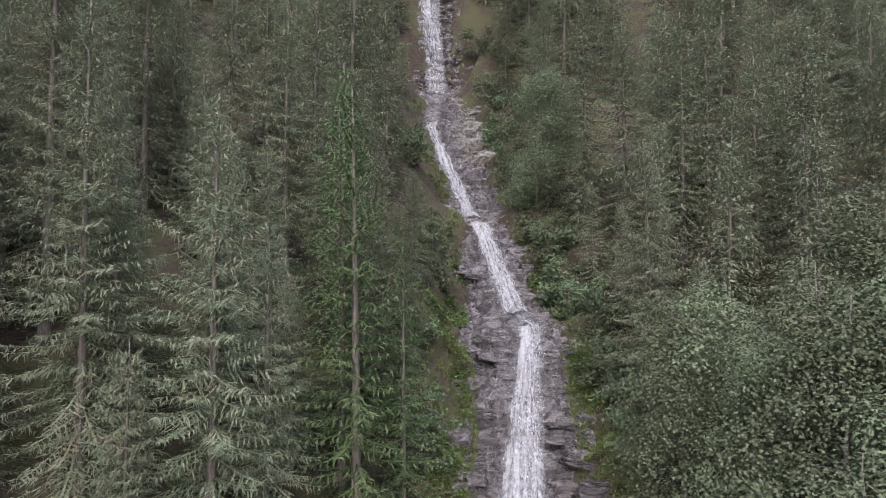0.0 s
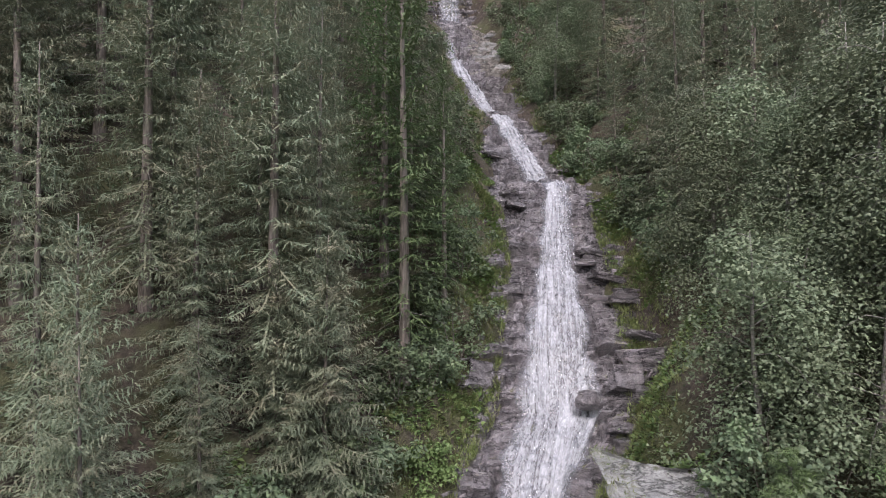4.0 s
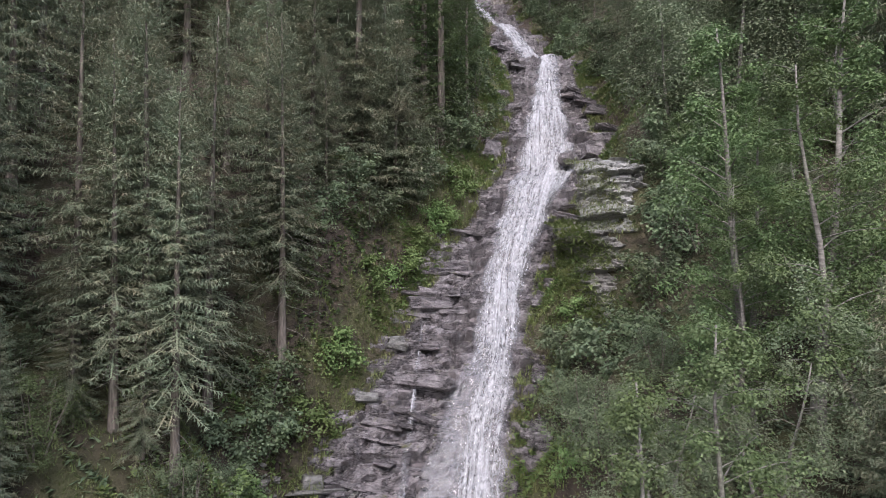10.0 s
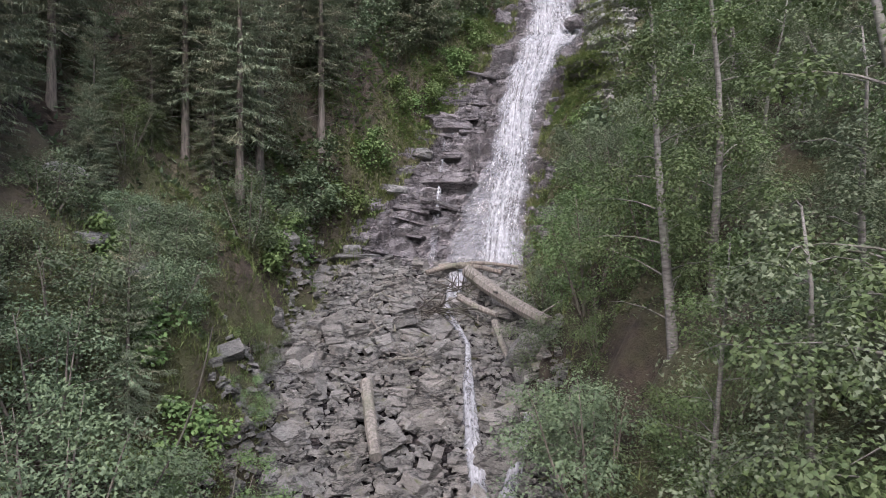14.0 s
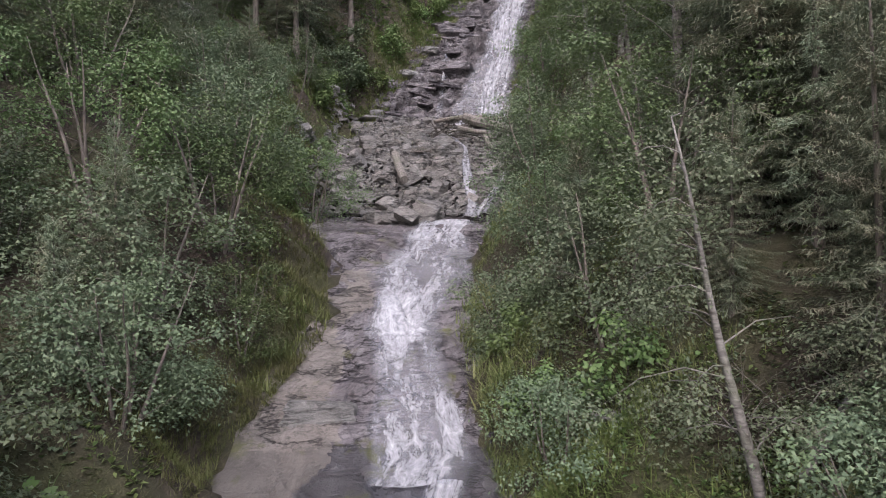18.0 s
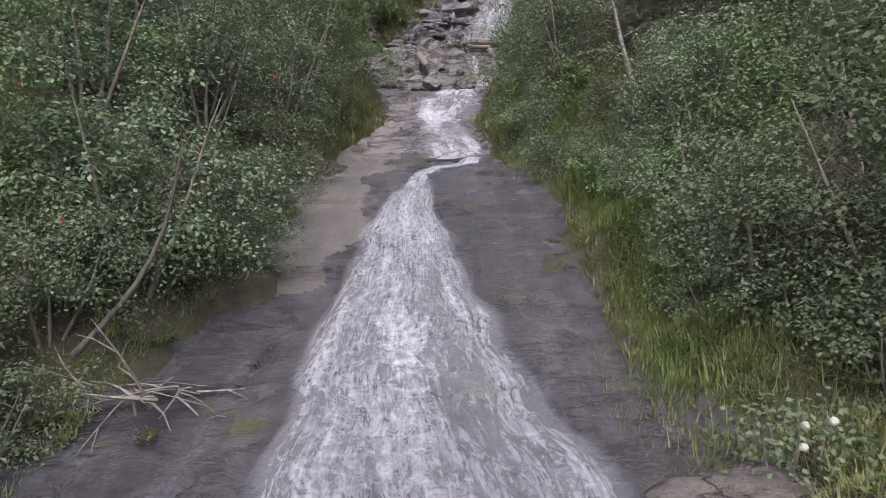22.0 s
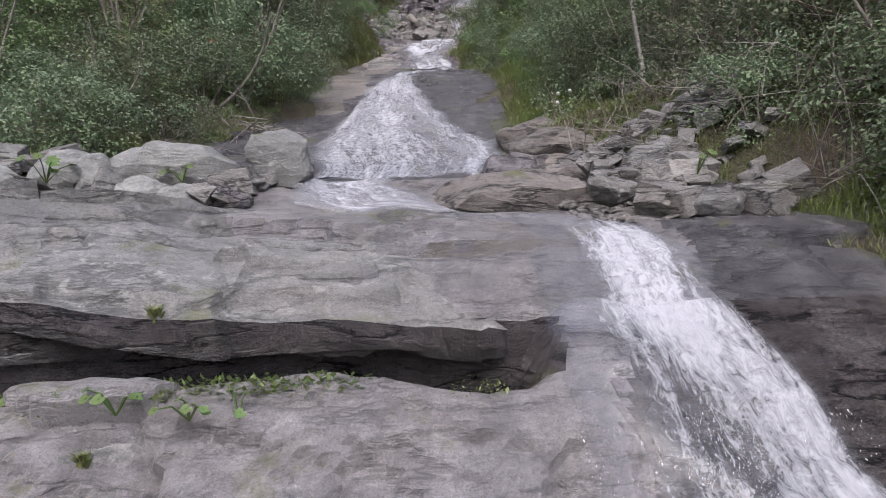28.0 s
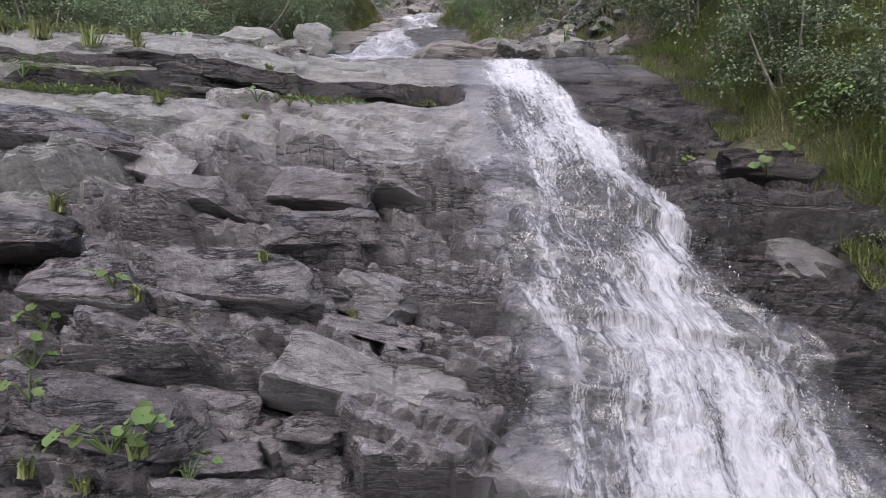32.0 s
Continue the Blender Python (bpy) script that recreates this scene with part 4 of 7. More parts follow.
def broadleaf(name, height, spread, seed, mat, bark, stems=1, leaf=0.07, leaves=3000, weep=0.3, first=0.25, label="", category="tree", group="mountain forest", corners=4, stout=1.0, puff=1.0):
    """A leafy tree or bush: forked stems, thinner limbs, then leaves in loose hanging clumps at the twig ends."""
    rng = random.Random(seed)
    root = new(name)
    tv, tf, tips = [], [], []
    for st in range(stems):
        a = 6.283 * st / stems + rng.uniform(-0.5, 0.5)
        tilt = rng.uniform(0.02, 0.10) if stems == 1 else rng.uniform(0.15, 0.55)
        off = Vector((math.cos(a), math.sin(a), 0))
        H = height * rng.uniform(0.75, 1.0)
        pts, p = [], off * (0.08 if stems > 1 else 0) + Vector((0, 0, -0.4))
        bend = Vector((rng.uniform(-0.12, 0.12), rng.uniform(-0.12, 0.12), 0))
        for k in range(8):
            pts.append(p.copy())
            p = p + (Vector((0, 0, 1)) + off * tilt + bend * math.sin(k * 1.1)).normalized() * (H + 0.4) / 7
        r = (0.012 * height + 0.012) * stout
        stem_at = len(tv)
        tube(tv, tf, pts, [r * (1 - 0.88 * k / 7) for k in range(8)], 6)
        nb = max(6, int(height * 3.6 / math.sqrt(stems)))
        for b in range(nb):
            f = first + (1 - first) * (b + rng.random()) / nb
            q = f * 7
            i = min(6, int(q))
            s = pts[i].lerp(pts[i + 1], q - i)
            ang = rng.uniform(0, 6.283)
            L = spread * (1.05 - 0.75 * abs(f - 0.45) ** 1.2 - 0.35 * f) * rng.uniform(0.5, 1.1)
            d = Vector((math.cos(ang), math.sin(ang), rng.uniform(0.35, 0.9)))
            path = [s + d * L * q2 + Vector((0, 0, -weep * L * q2 * q2)) for q2 in (0, 0.35, 0.7, 1.0)]
            at = len(tv)
            tube(tv, tf, path, [r * 0.26 * (1 - f * 0.5), r * 0.18 * (1 - f * 0.5), r * 0.09, 0.003], 3)
            tf.append((stem_at + min(7, i + 1) * 6, at, at + 1))
            for q2 in (0.45, 0.7, 0.9, 1.05):
                tips.append((s + d * L * q2 + Vector((0, 0, -weep * L * q2 * q2)), (0.09 + 0.085 * L) * puff))
    cv, cf = [], []
    per = max(3, leaves // max(1, len(tips)))
    for p, r in tips:
        if rng.random() < 0.14:
            continue
        c = p + Vector((rng.gauss(0, r * 0.7), rng.gauss(0, r * 0.7), rng.gauss(0, r * 0.5)))
        for k in range(int(per * rng.uniform(0.5, 1.5))):
            v = Vector((rng.gauss(0, 1), rng.gauss(0, 1), rng.gauss(0, 0.7)))
            q = c + v * r * 1.05 + Vector((0, 0, -weep * abs(rng.gauss(0, 0.5)) * r * 2.5))
            face = (v.normalized() * 0.8 + Vector((rng.gauss(0, 0.45), rng.gauss(0, 0.45), 0.9 + rng.gauss(0, 0.35)))).normalized()
            turn = rng.uniform(0, 6.283)
            d = face.orthogonal().normalized()
            d = (d * math.cos(turn) + face.cross(d) * math.sin(turn)).normalized()
            side = face.cross(d)
            if corners == 4:
                blade(cv, cf, q, d, side, leaf * rng.uniform(0.9, 1.6), leaf * rng.uniform(0.6, 1.0))
            else:
                sliver(cv, cf, q, d, side, leaf * rng.uniform(0.9, 1.5), leaf * rng.uniform(0.8, 1.2))
    child("trunk", mesh_of(name + "_trunk", tv, tf, bark, True), root)
    child("crown", mesh_of(name + "_crown", cv, cf, mat), root)
    return tagged(root, label, category, group)


def put(ob, x, y, turn=0.0, scale=1.0, sink=0.0, tip=0.0):
    z = float(land(x, y)) - sink
    m = pose(x, y, z, tip, 0, turn) @ Matrix.Scale(scale, 4)
    ob.matrix_basis = m
    return ob


def again(ob, x, y, turn=0.0, scale=1.0, sink=0.0, tip=0.0):
    c = copy_thing(ob, Matrix())
    return put(c, x, y, turn, scale, sink, tip)


SPRUCES = [conifer("spruce", 17, 3.0, 1, M_NEEDLE, 0.42, 0.08, 1.0, 0.36, "tall dark spruce with hanging grey-green boughs", 0.8),
           conifer("spruce", 13, 2.6, 2, M_NEEDLE, 0.36, 0.06, 1.05, 0.34, "dark green spruce with drooping boughs", 0.8),
           conifer("spruce", 20, 3.3, 3, M_NEEDLE, 0.45, 0.22, 0.9, 0.42, "old tall spruce with a bare lower trunk", 0.8),
           conifer("spruce", 8, 2.1, 4, M_NEEDLE, 0.25, 0.04, 1.1, 0.28, "young spruce with dense green boughs", 0.65),
           conifer("spruce", 16, 2.5, 6, M_NEEDLE, 0.5, 0.12, 0.95, 0.45, "slim spruce with long hanging grey boughs", 0.8)]
NEAR_SPRUCE = conifer("spruce", 17, 2.9, 51, M_NEEDLE, 0.40, 0.19, 1.0, 0.30, "tall spruce with fine hanging boughs and bare trunk foot", 0.78)
FINE_SPRUCE = conifer("spruce", 12, 2.4, 57, M_NEEDLE, 0.42, 0.10, 1.0, 0.24, "grey-green spruce with fine hanging boughs by the stream", 0.52)
FAR_SPRUCES = [conifer("spruce", 18, 3.2, 41, M_NEEDLE, 0.40, 0.05, 1.0, 0.45, "tall dark spruce high on the slope", 1.7),
               conifer("spruce", 15, 2.9, 42, M_NEEDLE, 0.36, 0.05, 1.0, 0.45, "dark spruce high on the slope", 1.7)]
LARCH = conifer("larch", 16, 2.3, 5, M_LARCH, 0.15, 0.12, 0.9, 0.26, "light green larch with feathery drooping needles")
BIRCHES = [broadleaf("birch", 11, 3.6, 11, M_BIRCH, M_PALE, 1, 0.10, 24000, 0.85, 0.12, "grey-green weeping birch with pale trunk", corners=3, puff=1.9),
           broadleaf("birch", 8, 2.9, 12, M_BIRCH, M_PALE, 2, 0.095, 22000, 0.8, 0.12, "twin-stemmed birch with hanging leaves", corners=3, puff=1.9)]
ASPENS = [broadleaf("aspen", 13, 2.1, 21, M_ASPEN, M_PALE, 1, 0.07, 22000, 0.2, 0.15, "slim green aspen with pale straight trunk", corners=3),
          broadleaf("aspen", 10, 1.9, 22, M_ASPEN, M_PALE, 1, 0.068, 18000, 0.2, 0.1, "slim bright green aspen on the bank", corners=3, puff=1.3)]
NEAR = [broadleaf("aspen", 10, 2.0, 25, M_ASPEN, M_PALE, 1, 0.055, 20000, 0.3, 0.12, "aspen with small fluttering leaves close to the stream", corners=3),
        broadleaf("birch", 8, 2.2, 26, M_BIRCH, M_PALE, 2, 0.052, 20000, 0.7, 0.1, "birch with fine hanging leaves close to the stream", corners=3)]
BUSHES = [broadleaf("bush", 2.6, 1.6, 31, M_SHRUB, M_BARK, 6, 0.049, 10400, 0.25, 0.08, "dense grey-green willow bush on the bank", "bush", "bank bushes", corners=3),
          broadleaf("bush", 1.8, 1.3, 32, M_SHRUB, M_BARK, 6, 0.047, 8400, 0.2, 0.05, "low round green bush on the bank", "bush", "bank bushes", corners=3),
          broadleaf("bush", 3.4, 1.8, 33, M_ASPEN, M_BARK, 5, 0.048, 11200, 0.3, 0.08, "tall light green alder bush on the bank", "bush", "bank bushes", corners=3),
          broadleaf("bush", 2.2, 1.5, 34, M_SHRUB, M_BARK, 5, 0.12, 2600, 0.25, 0.08, "grey-green bush at the edge of the forest", "bush", "bank bushes", corners=3)]
SPRUCE_H = [17, 13, 20, 8, 16]

rng = random.Random(7)
SEEN = set()
TAKEN = []


def place(ob, x, y, turn=None, scale=1.0, sink=0.15, tip=0.0):
    """The first call of a kind sets the kind's own object, later ones copy it."""
    turn = rng.uniform(0, 360) if turn is None else turn
    TAKEN.append((x, y))
    if ob.name in SEEN:
        return again(ob, x, y, turn, scale, sink, tip)
    SEEN.add(ob.name)
    return put(ob, x, y, turn, scale, sink, tip)


def top_at(ob, height, x, y, z, turn=None):
    """Places a tree so that its top reaches the height z."""
    return place(ob, x, y, turn, max(0.45, (z - float(land(x, y))) / height))


def free(x, y, margin):
    return x < curve_at(ROCK, 1, y) - margin or x > curve_at(ROCK, 2, y) + margin


# trees that stand by the falls
top_at(LARCH, 16, -3.3, 24.4, 67.0)
top_at(LARCH, 16, -1.7, 27.4, 61.0)
top_at(LARCH, 16, -4.4, 27.5, 69.0)
top_at(SPRUCES[1], 13, -1.9, 33.5, 62.5)
top_at(SPRUCES[1], 13, -1.7, 38.0, 66.0)
top_at(SPRUCES[0], 17, -5.4, 43.0, 74.0)
top_at(SPRUCES[0], 17, -7.6, 48.5, 78.0)
top_at(SPRUCES[3], 8, -5.6, 19.6, 52.5)
top_at(SPRUCES[1], 13, -3.4, 31.0, 66.0)
top_at(BIRCHES[0], 11, 9.6, 25.0, 59.0)
top_at(BIRCHES[0], 11, 11.6, 18.8, 59.5)
top_at(BIRCHES[1], 8, 8.0, 18.6, 54.5)
top_at(BIRCHES[1], 8, 13.5, 24.0, 61.0)
top_at(BIRCHES[0], 11, 7.5, 51.0, 76.0)
top_at(BIRCHES[1], 8, 9.5, 54.0, 78.0)
for x, y, z in ((12.6, 21.0, 60.5), (14.4, 18.4, 61.0), (10.4, 21.8, 58.0), (15.6, 22.6, 63.0), (13.0, 16.0, 57.0), (10.2, 16.6, 55.5), (16.4, 19.4, 61.5)):
    top_at(BIRCHES[0], 11, x, y, z)
for x, y, s in ((16.6, 28.0, 0.8), (11.4, 28.4, 0.6), (13.6, 30.2, 0.8), (22.4, 31.0, 0.9), (18.4, 32.0, 0.9), (11.6, 33.4, 0.6), (15.4, 34.0, 0.8), (20.6, 36.0, 0.9),
                   (10.4, 36.4, 0.5), (12.6, 37.0, 0.7), (9.6, 40.6, 0.45), (9.8, 45.8, 0.5), (8.4, 50.5, 0.5)):
    place(FAR_SPRUCES[1], x, y, None, s)
for x, y, s in ((7.6, 56.0, 0.5), (9.6, 58.0, 0.8), (8.6, 62.0, 0.7), (10.6, 66.0, 0.9), (6.8, 68.0, 0.6), (-4.4, 69.0, 0.4), (9.8, 72.0, 0.9), (7.4, 73.0, 0.7),
                   (-5.4, 76.0, 0.6), (5.2, 77.0, 0.7), (3.8, 79.0, 0.6), (4.6, 82.0, 0.8), (-5.0, 82.0, 0.8)):
    place(FAR_SPRUCES[1], x, y, None, s)
for x, y, s in ((1.2, -13.0, 0.6), (2.4, -14.8, 0.75), (0.5, -15.4, 0.5), (3.2, -17.2, 0.75), (1.8, -11.2, 0.8), (0.9, -10.2, 0.6), (3.8, -12.6, 0.9)):
    place(FINE_SPRUCE, x, y, None, s)
top_at(ASPENS[0], 13, 5.4, 5.2, 48.0)
top_at(ASPENS[0], 13, 7.4, 5.8, 50.0)
top_at(NEAR[0], 10, 4.8, 4.8, 42.5)
top_at(NEAR[0], 10, 6.2, 7.2, 45.0)
top_at(NEAR[0], 10, 6.4, 3.6, 45.5)
top_at(NEAR[1], 8, 7.8, 2.0, 43.0)
top_at(NEAR[0], 10, 0.3, -2.4, 38.5)
top_at(NEAR[0], 10, 1.6, -1.2, 39.5)
top_at(NEAR[1], 8, 2.2, -5.6, 36.0)
top_at(NEAR[1], 8, 0.5, -7.4, 33.6)
top_at(NEAR[0], 10, 0.9, -8.6, 37.0)
top_at(NEAR[0], 10, -0.8, -6.2, 32.0)
top_at(NEAR[0], 10, 2.6, -9.5, 34.5)
top_at(NEAR[1], 8, -0.7, -15.2, 27.0)
top_at(SPRUCES[1], 13, 6.0, -6.0, 38.0)
top_at(SPRUCES[0], 17, 4.2, -11.0, 35.0)
top_at(SPRUCES[3], 8, 1.8, -13.5, 28.0)
top_at(SPRUCES[1], 13, 3.6, -16.0, 30.0)
for x, y, z in ((8.0, 13.0, 47.0), (9.6, 14.5, 49.0), (8.8, 11.5, 46.5), (7.3, 10.0, 44.0), (10.6, 12.6, 48.0), (7.2, 15.6, 46.6)):
    top_at(ASPENS[1], 10, x, y, z)
top_at(NEAR_SPRUCE, 17, -14.6, 7.4, 50.0)
top_at(NEAR_SPRUCE, 17, -16.4, 4.6, 48.0)
top_at(NEAR_SPRUCE, 17, -12.9, 8.4, 50.0)
top_at(NEAR_SPRUCE, 17, -13.3, 7.2, 47.0)
top_at(NEAR_SPRUCE, 17, -11.4, 7.2, 46.0)
top_at(NEAR_SPRUCE, 17, -9.6, 13.0, 50.0)
top_at(SPRUCES[1], 13, -8.6, 17.0, 50.0)
top_at(NEAR_SPRUCE, 17, -15.5, -3.0, 39.0)
top_at(FINE_SPRUCE, 12, -14.0, -7.0, 34.0)
for x, y, z in ((-14.2, 6.6, 39.5), (-16.2, 2.4, 38.0), (-12.2, 6.8, 36.5), (-15.0, -1.4, 36.0), (-17.2, 0.0, 38.0),
                (-12.8, -16.6, 26.5), (-14.4, -15.2, 28.5), (-12.9, -13.0, 29.0), (1.7, -18.7, 25.8), (2.9, -20.6, 26.0), (2.2, -16.2, 27.5), (3.4, -13.6, 30.0)):
    top_at(FINE_SPRUCE, 12, x, y, z)
top_at(FINE_SPRUCE, 12, -15.3, -0.6, 41.0)
top_at(FINE_SPRUCE, 12, -16.6, 1.6, 44.0)
top_at(FINE_SPRUCE, 12, -13.0, 10.6, 47.0)
top_at(FINE_SPRUCE, 12, -15.0, 11.4, 50.0)

for k, x, y, z in ((0, -9.7, 26.4, 62.0), (1, -10.9, 30.4, 66.0), (0, -13.0, 34.4, 73.0), (4, -8.2, 30.0, 66.0), (1, -6.4, 27.0, 60.0)):
    top_at(SPRUCES[k], SPRUCE_H[k], x, y, z)
for k, x, y, z in ((0, 14.8, 39.0, 76.0), (1, 20.4, 40.6, 78.0), (0, 17.4, 41.5, 79.0), (1, 12.4, 43.0, 77.0), (0, 24.0, 40.0, 79.0), (0, -5.8, 63.0, 92.0), (1, -6.6, 57.0, 86.0), (0, 10.6, 47.0, 80.0)):
    top_at(FAR_SPRUCES[k], (18, 15)[k], x, y, z)
top_at(FINE_SPRUCE, 12, -14.9, 4.2, 36.5)

# forest on both banks, on a loose grid that widens with distance
y = -9.0
while y < 94:
    gap = 3.7 if y < 30 else 5.0 if y < 45 else 6.8
    reach = 14 + 0.60 * (y + 14)
    x = -reach
    while x < reach:
        px, py_ = x + rng.uniform(-0.4, 0.4) * gap, y + rng.uniform(-0.4, 0.4) * gap
        x += gap
        if not free(px, py_, 1.6 if py_ < 40 else 3.6) or (0 < px < 13 and py_ < 24) or (px < 0 and py_ < 1 and px > -15) or (-15.5 < px < -9 and py_ < 8):
            continue
        if min((px - a) ** 2 + (py_ - b) ** 2 for a, b in TAKEN) < 3.5:
            continue
        if py_ > 44:
            place(FAR_SPRUCES[rng.randint(0, 1)], px, py_, None, rng.uniform(0.85, 1.3))
        elif px < 0 or py_ > 38:
            k = rng.choices((0, 1, 2, 3, 4), (0.28, 0.25, 0.12, 0.10, 0.25))[0]
            place(FINE_SPRUCE if py_ < 13 and px > -22 and k != 3 else SPRUCES[k], px, py_, None, rng.uniform(0.85, 1.2))
        elif rng.random() < 0.28:
            place(rng.choice(BIRCHES), px, py_, None, rng.uniform(0.8, 1.2))
        else:
            place(SPRUCES[rng.choice((0, 1, 4))], px, py_, None, rng.uniform(0.7, 1.05))
    y += gap

# leafy wood on the sunny bank
for y in np.arange(-4.0, 25.0, 2.7):
    for x in np.arange(1.5, 14.5, 2.7):
        px, py_ = x + rng.uniform(-0.9, 0.9), y + rng.uniform(-0.9, 0.9)
        if not free(px, py_, 2.2) or (px < 6.2 and 13 < py_ < 20) or (px < 5.8 and py_ > 5.5) or (px > 6 and py_ > 13) or min((px - a) ** 2 + (py_ - b) ** 2 for a, b in TAKEN) < 2.2:
            continue
        kind = rng.random()
        ob = (NEAR[0] if py_ < 9 else ASPENS[1]) if kind < 0.3 else (NEAR[1] if py_ < 9 else BIRCHES[1]) if kind < 0.6 else SPRUCES[3] if kind < 0.72 else BUSHES[3 if py_ > 9 else 0]
        place(ob, px, py_, None, rng.uniform(0.6, 0.9))
# dark trees and bushes round the lower bends
for k, x, y, s in ((3, 1.2, -17.4, 0.8), (1, 4.6, -19.6, 0.7), (3, 2.6, -19.0, 0.9), (1, 5.6, -14.0, 0.8), (3, 0.8, -12.0, 0.8), (4, 6.2, -23.0, 0.6), (1, 7.4, -18.0, 0.8), (4, 7.8, -10.0, 0.8),
                   (3, -12.8, -5.6, 0.8), (4, -11.6, 10.4, 0.9), (0, -16.4, 0.6, 0.8), (1, -16.2, -5.0, 0.8), (4, -15.0, -10.6, 0.7),
                   (3, -13.8, -14.0, 0.8), (1, -16.0, -15.6, 0.7), (3, -7.4, 20.6, 0.8), (4, -6.6, 23.6, 0.9), (1, -9.8, 19.6, 0.9)):
    place(SPRUCES[k], x, y, None, s)
for k, x, y, s in ((0, 3.4, -34.0, 1.1), (1, 1.3, -33.8, 0.8), (2, 2.4, -33.0, 0.9), (0, 0.5, -32.3, 0.7), (0, 0.9, -31.8, 0.6), (2, 4.6, -31.6, 1.2), (0, 2.8, -31.4, 1.1), (0, 1.4, -30.8, 1.0),
                   (1, 3.6, -30.4, 1.0), (0, -0.1, -30.3, 0.85), (0, 1.4, -29.6, 0.8), (2, 0.7, -29.2, 0.8), (2, -14.4, -28.6, 1.0), (1, -0.7, -28.0, 0.7), (1, -11.2, -27.4, 0.8), (2, 4.4, -27.0, 1.2),
                   (1, 2.6, -26.8, 1.2), (1, -0.2, -26.8, 0.9)):
    place(BUSHES[3] if y > 10 else BUSHES[k], x, y, None, s)
for k, x, y, s in ((0, -15.6, -25.2, 1.2), (0, 3.6, -24.6, 1.2), (0, -14.2, -22.6, 1.2), (0, 2.6, -22.4, 1.2), (1, -8.4, -19.4, 0.7), (0, -0.8, -18.8, 0.9), (2, 2.0, -18.2, 1.1), (1, -2.0, -17.4, 0.6),
                   (1, -0.2, -16.6, 0.9), (0, -11.8, -15.2, 1.1), (0, -0.2, -9.6, 1.1), (1, -1.4, -9.6, 1.0), (2, -13.0, -7.8, 1.1), (1, -11.0, -7.4, 1.1), (0, -11.6, -3.4, 1.1), (1, -13.9, -1.4, 0.8),
                   (1, -10.9, 0.2, 0.8), (2, 1.0, 0.6, 1.1)):
    place(BUSHES[3] if y > 10 else BUSHES[k], x, y, None, s)
for k, x, y, s in ((0, -10.9, 6.6, 1.0), (0, 2.0, 7.0, 1.1), (1, -10.6, 10.6, 0.9), (0, -9.9, 11.4, 0.9), (1, 3.4, 11.4, 1.1), (1, 4.5, 12.2, 0.8), (1, 7.0, 12.6, 1.0), (0, 5.4, 12.8, 0.9),
                   (1, 2.0, 13.6, 0.8), (1, -10.2, 14.0, 1.0), (0, 8.8, 14.2, 1.2), (1, 6.6, 14.4, 1.0), (0, 7.6, 15.4, 1.1), (0, 8.6, 16.6, 1.1), (0, -8.0, 17.8, 1.0), (1, -5.8, 20.0, 1.0),
                   (0, -3.6, 23.4, 1.0), (1, -2.8, 27.0, 1.1)):
    place(BUSHES[3] if y > 10 else BUSHES[k], x, y, None, s)
# bright leafy clumps of tall herbs
CLUMPS = [broadleaf("herb_clump", 0.9, 0.8, 36, M_FRESH, M_STEM, 1, 0.085, 1500, 0.2, 0.05, "bright green clump of broad-leaved herbs", "herbs", "herb clumps"),
          broadleaf("herb_clump", 0.6, 0.7, 37, M_FRESH, M_STEM, 1, 0.075, 1300, 0.2, 0.05, "low light green clump of herbs", "herbs", "herb clumps")]
for k, x, y, s in ((1, 0.4, -33.0, 0.7), (1, 1.0, -32.2, 0.6), (1, -10.5, -22.8, 0.8), (0, -10.9, -21.5, 0.8), (1, -9.9, -21.2, 0.9), (0, -10.4, -20.3, 0.9), (0, -1.7, -19.6, 0.7), (1, -1.9, -18.6, 0.8),
                   (1, -2.4, -17.2, 0.8), (0, -3.0, -12.2, 0.8), (1, -3.2, -10.6, 0.9), (1, -9.6, -4.0, 1.3), (1, -10.3, -2.6, 1.4), (0, -10.0, -1.2, 1.2), (1, -11.5, -0.9, 1.3), (0, -10.9, -0.6, 1.3),
                   (0, -12.8, 1.0, 1.1)):
    place(CLUMPS[k], x, y, None, s, 0.05)
for k, x, y, s in ((1, -10.4, 7.2, 1.5), (0, -10.0, 8.6, 1.4), (1, -9.9, 10.4, 1.4), (0, -8.6, 12.6, 1.4), (1, -7.9, 13.6, 1.5), (1, 2.9, 13.8, 1.2), (0, -7.3, 14.2, 1.4), (0, 2.6, 15.0, 1.1),
                   (0, -6.4, 16.4, 1.3), (1, -5.4, 17.8, 1.3), (0, -4.9, 18.3, 1.3), (0, -4.2, 19.0, 1.1), (1, -3.9, 20.0, 1.4), (0, -3.4, 20.4, 1.4), (0, -2.6, 21.3, 1.4), (1, -2.2, 22.0, 1.4)):
    place(CLUMPS[k], x, y, None, s, 0.05)
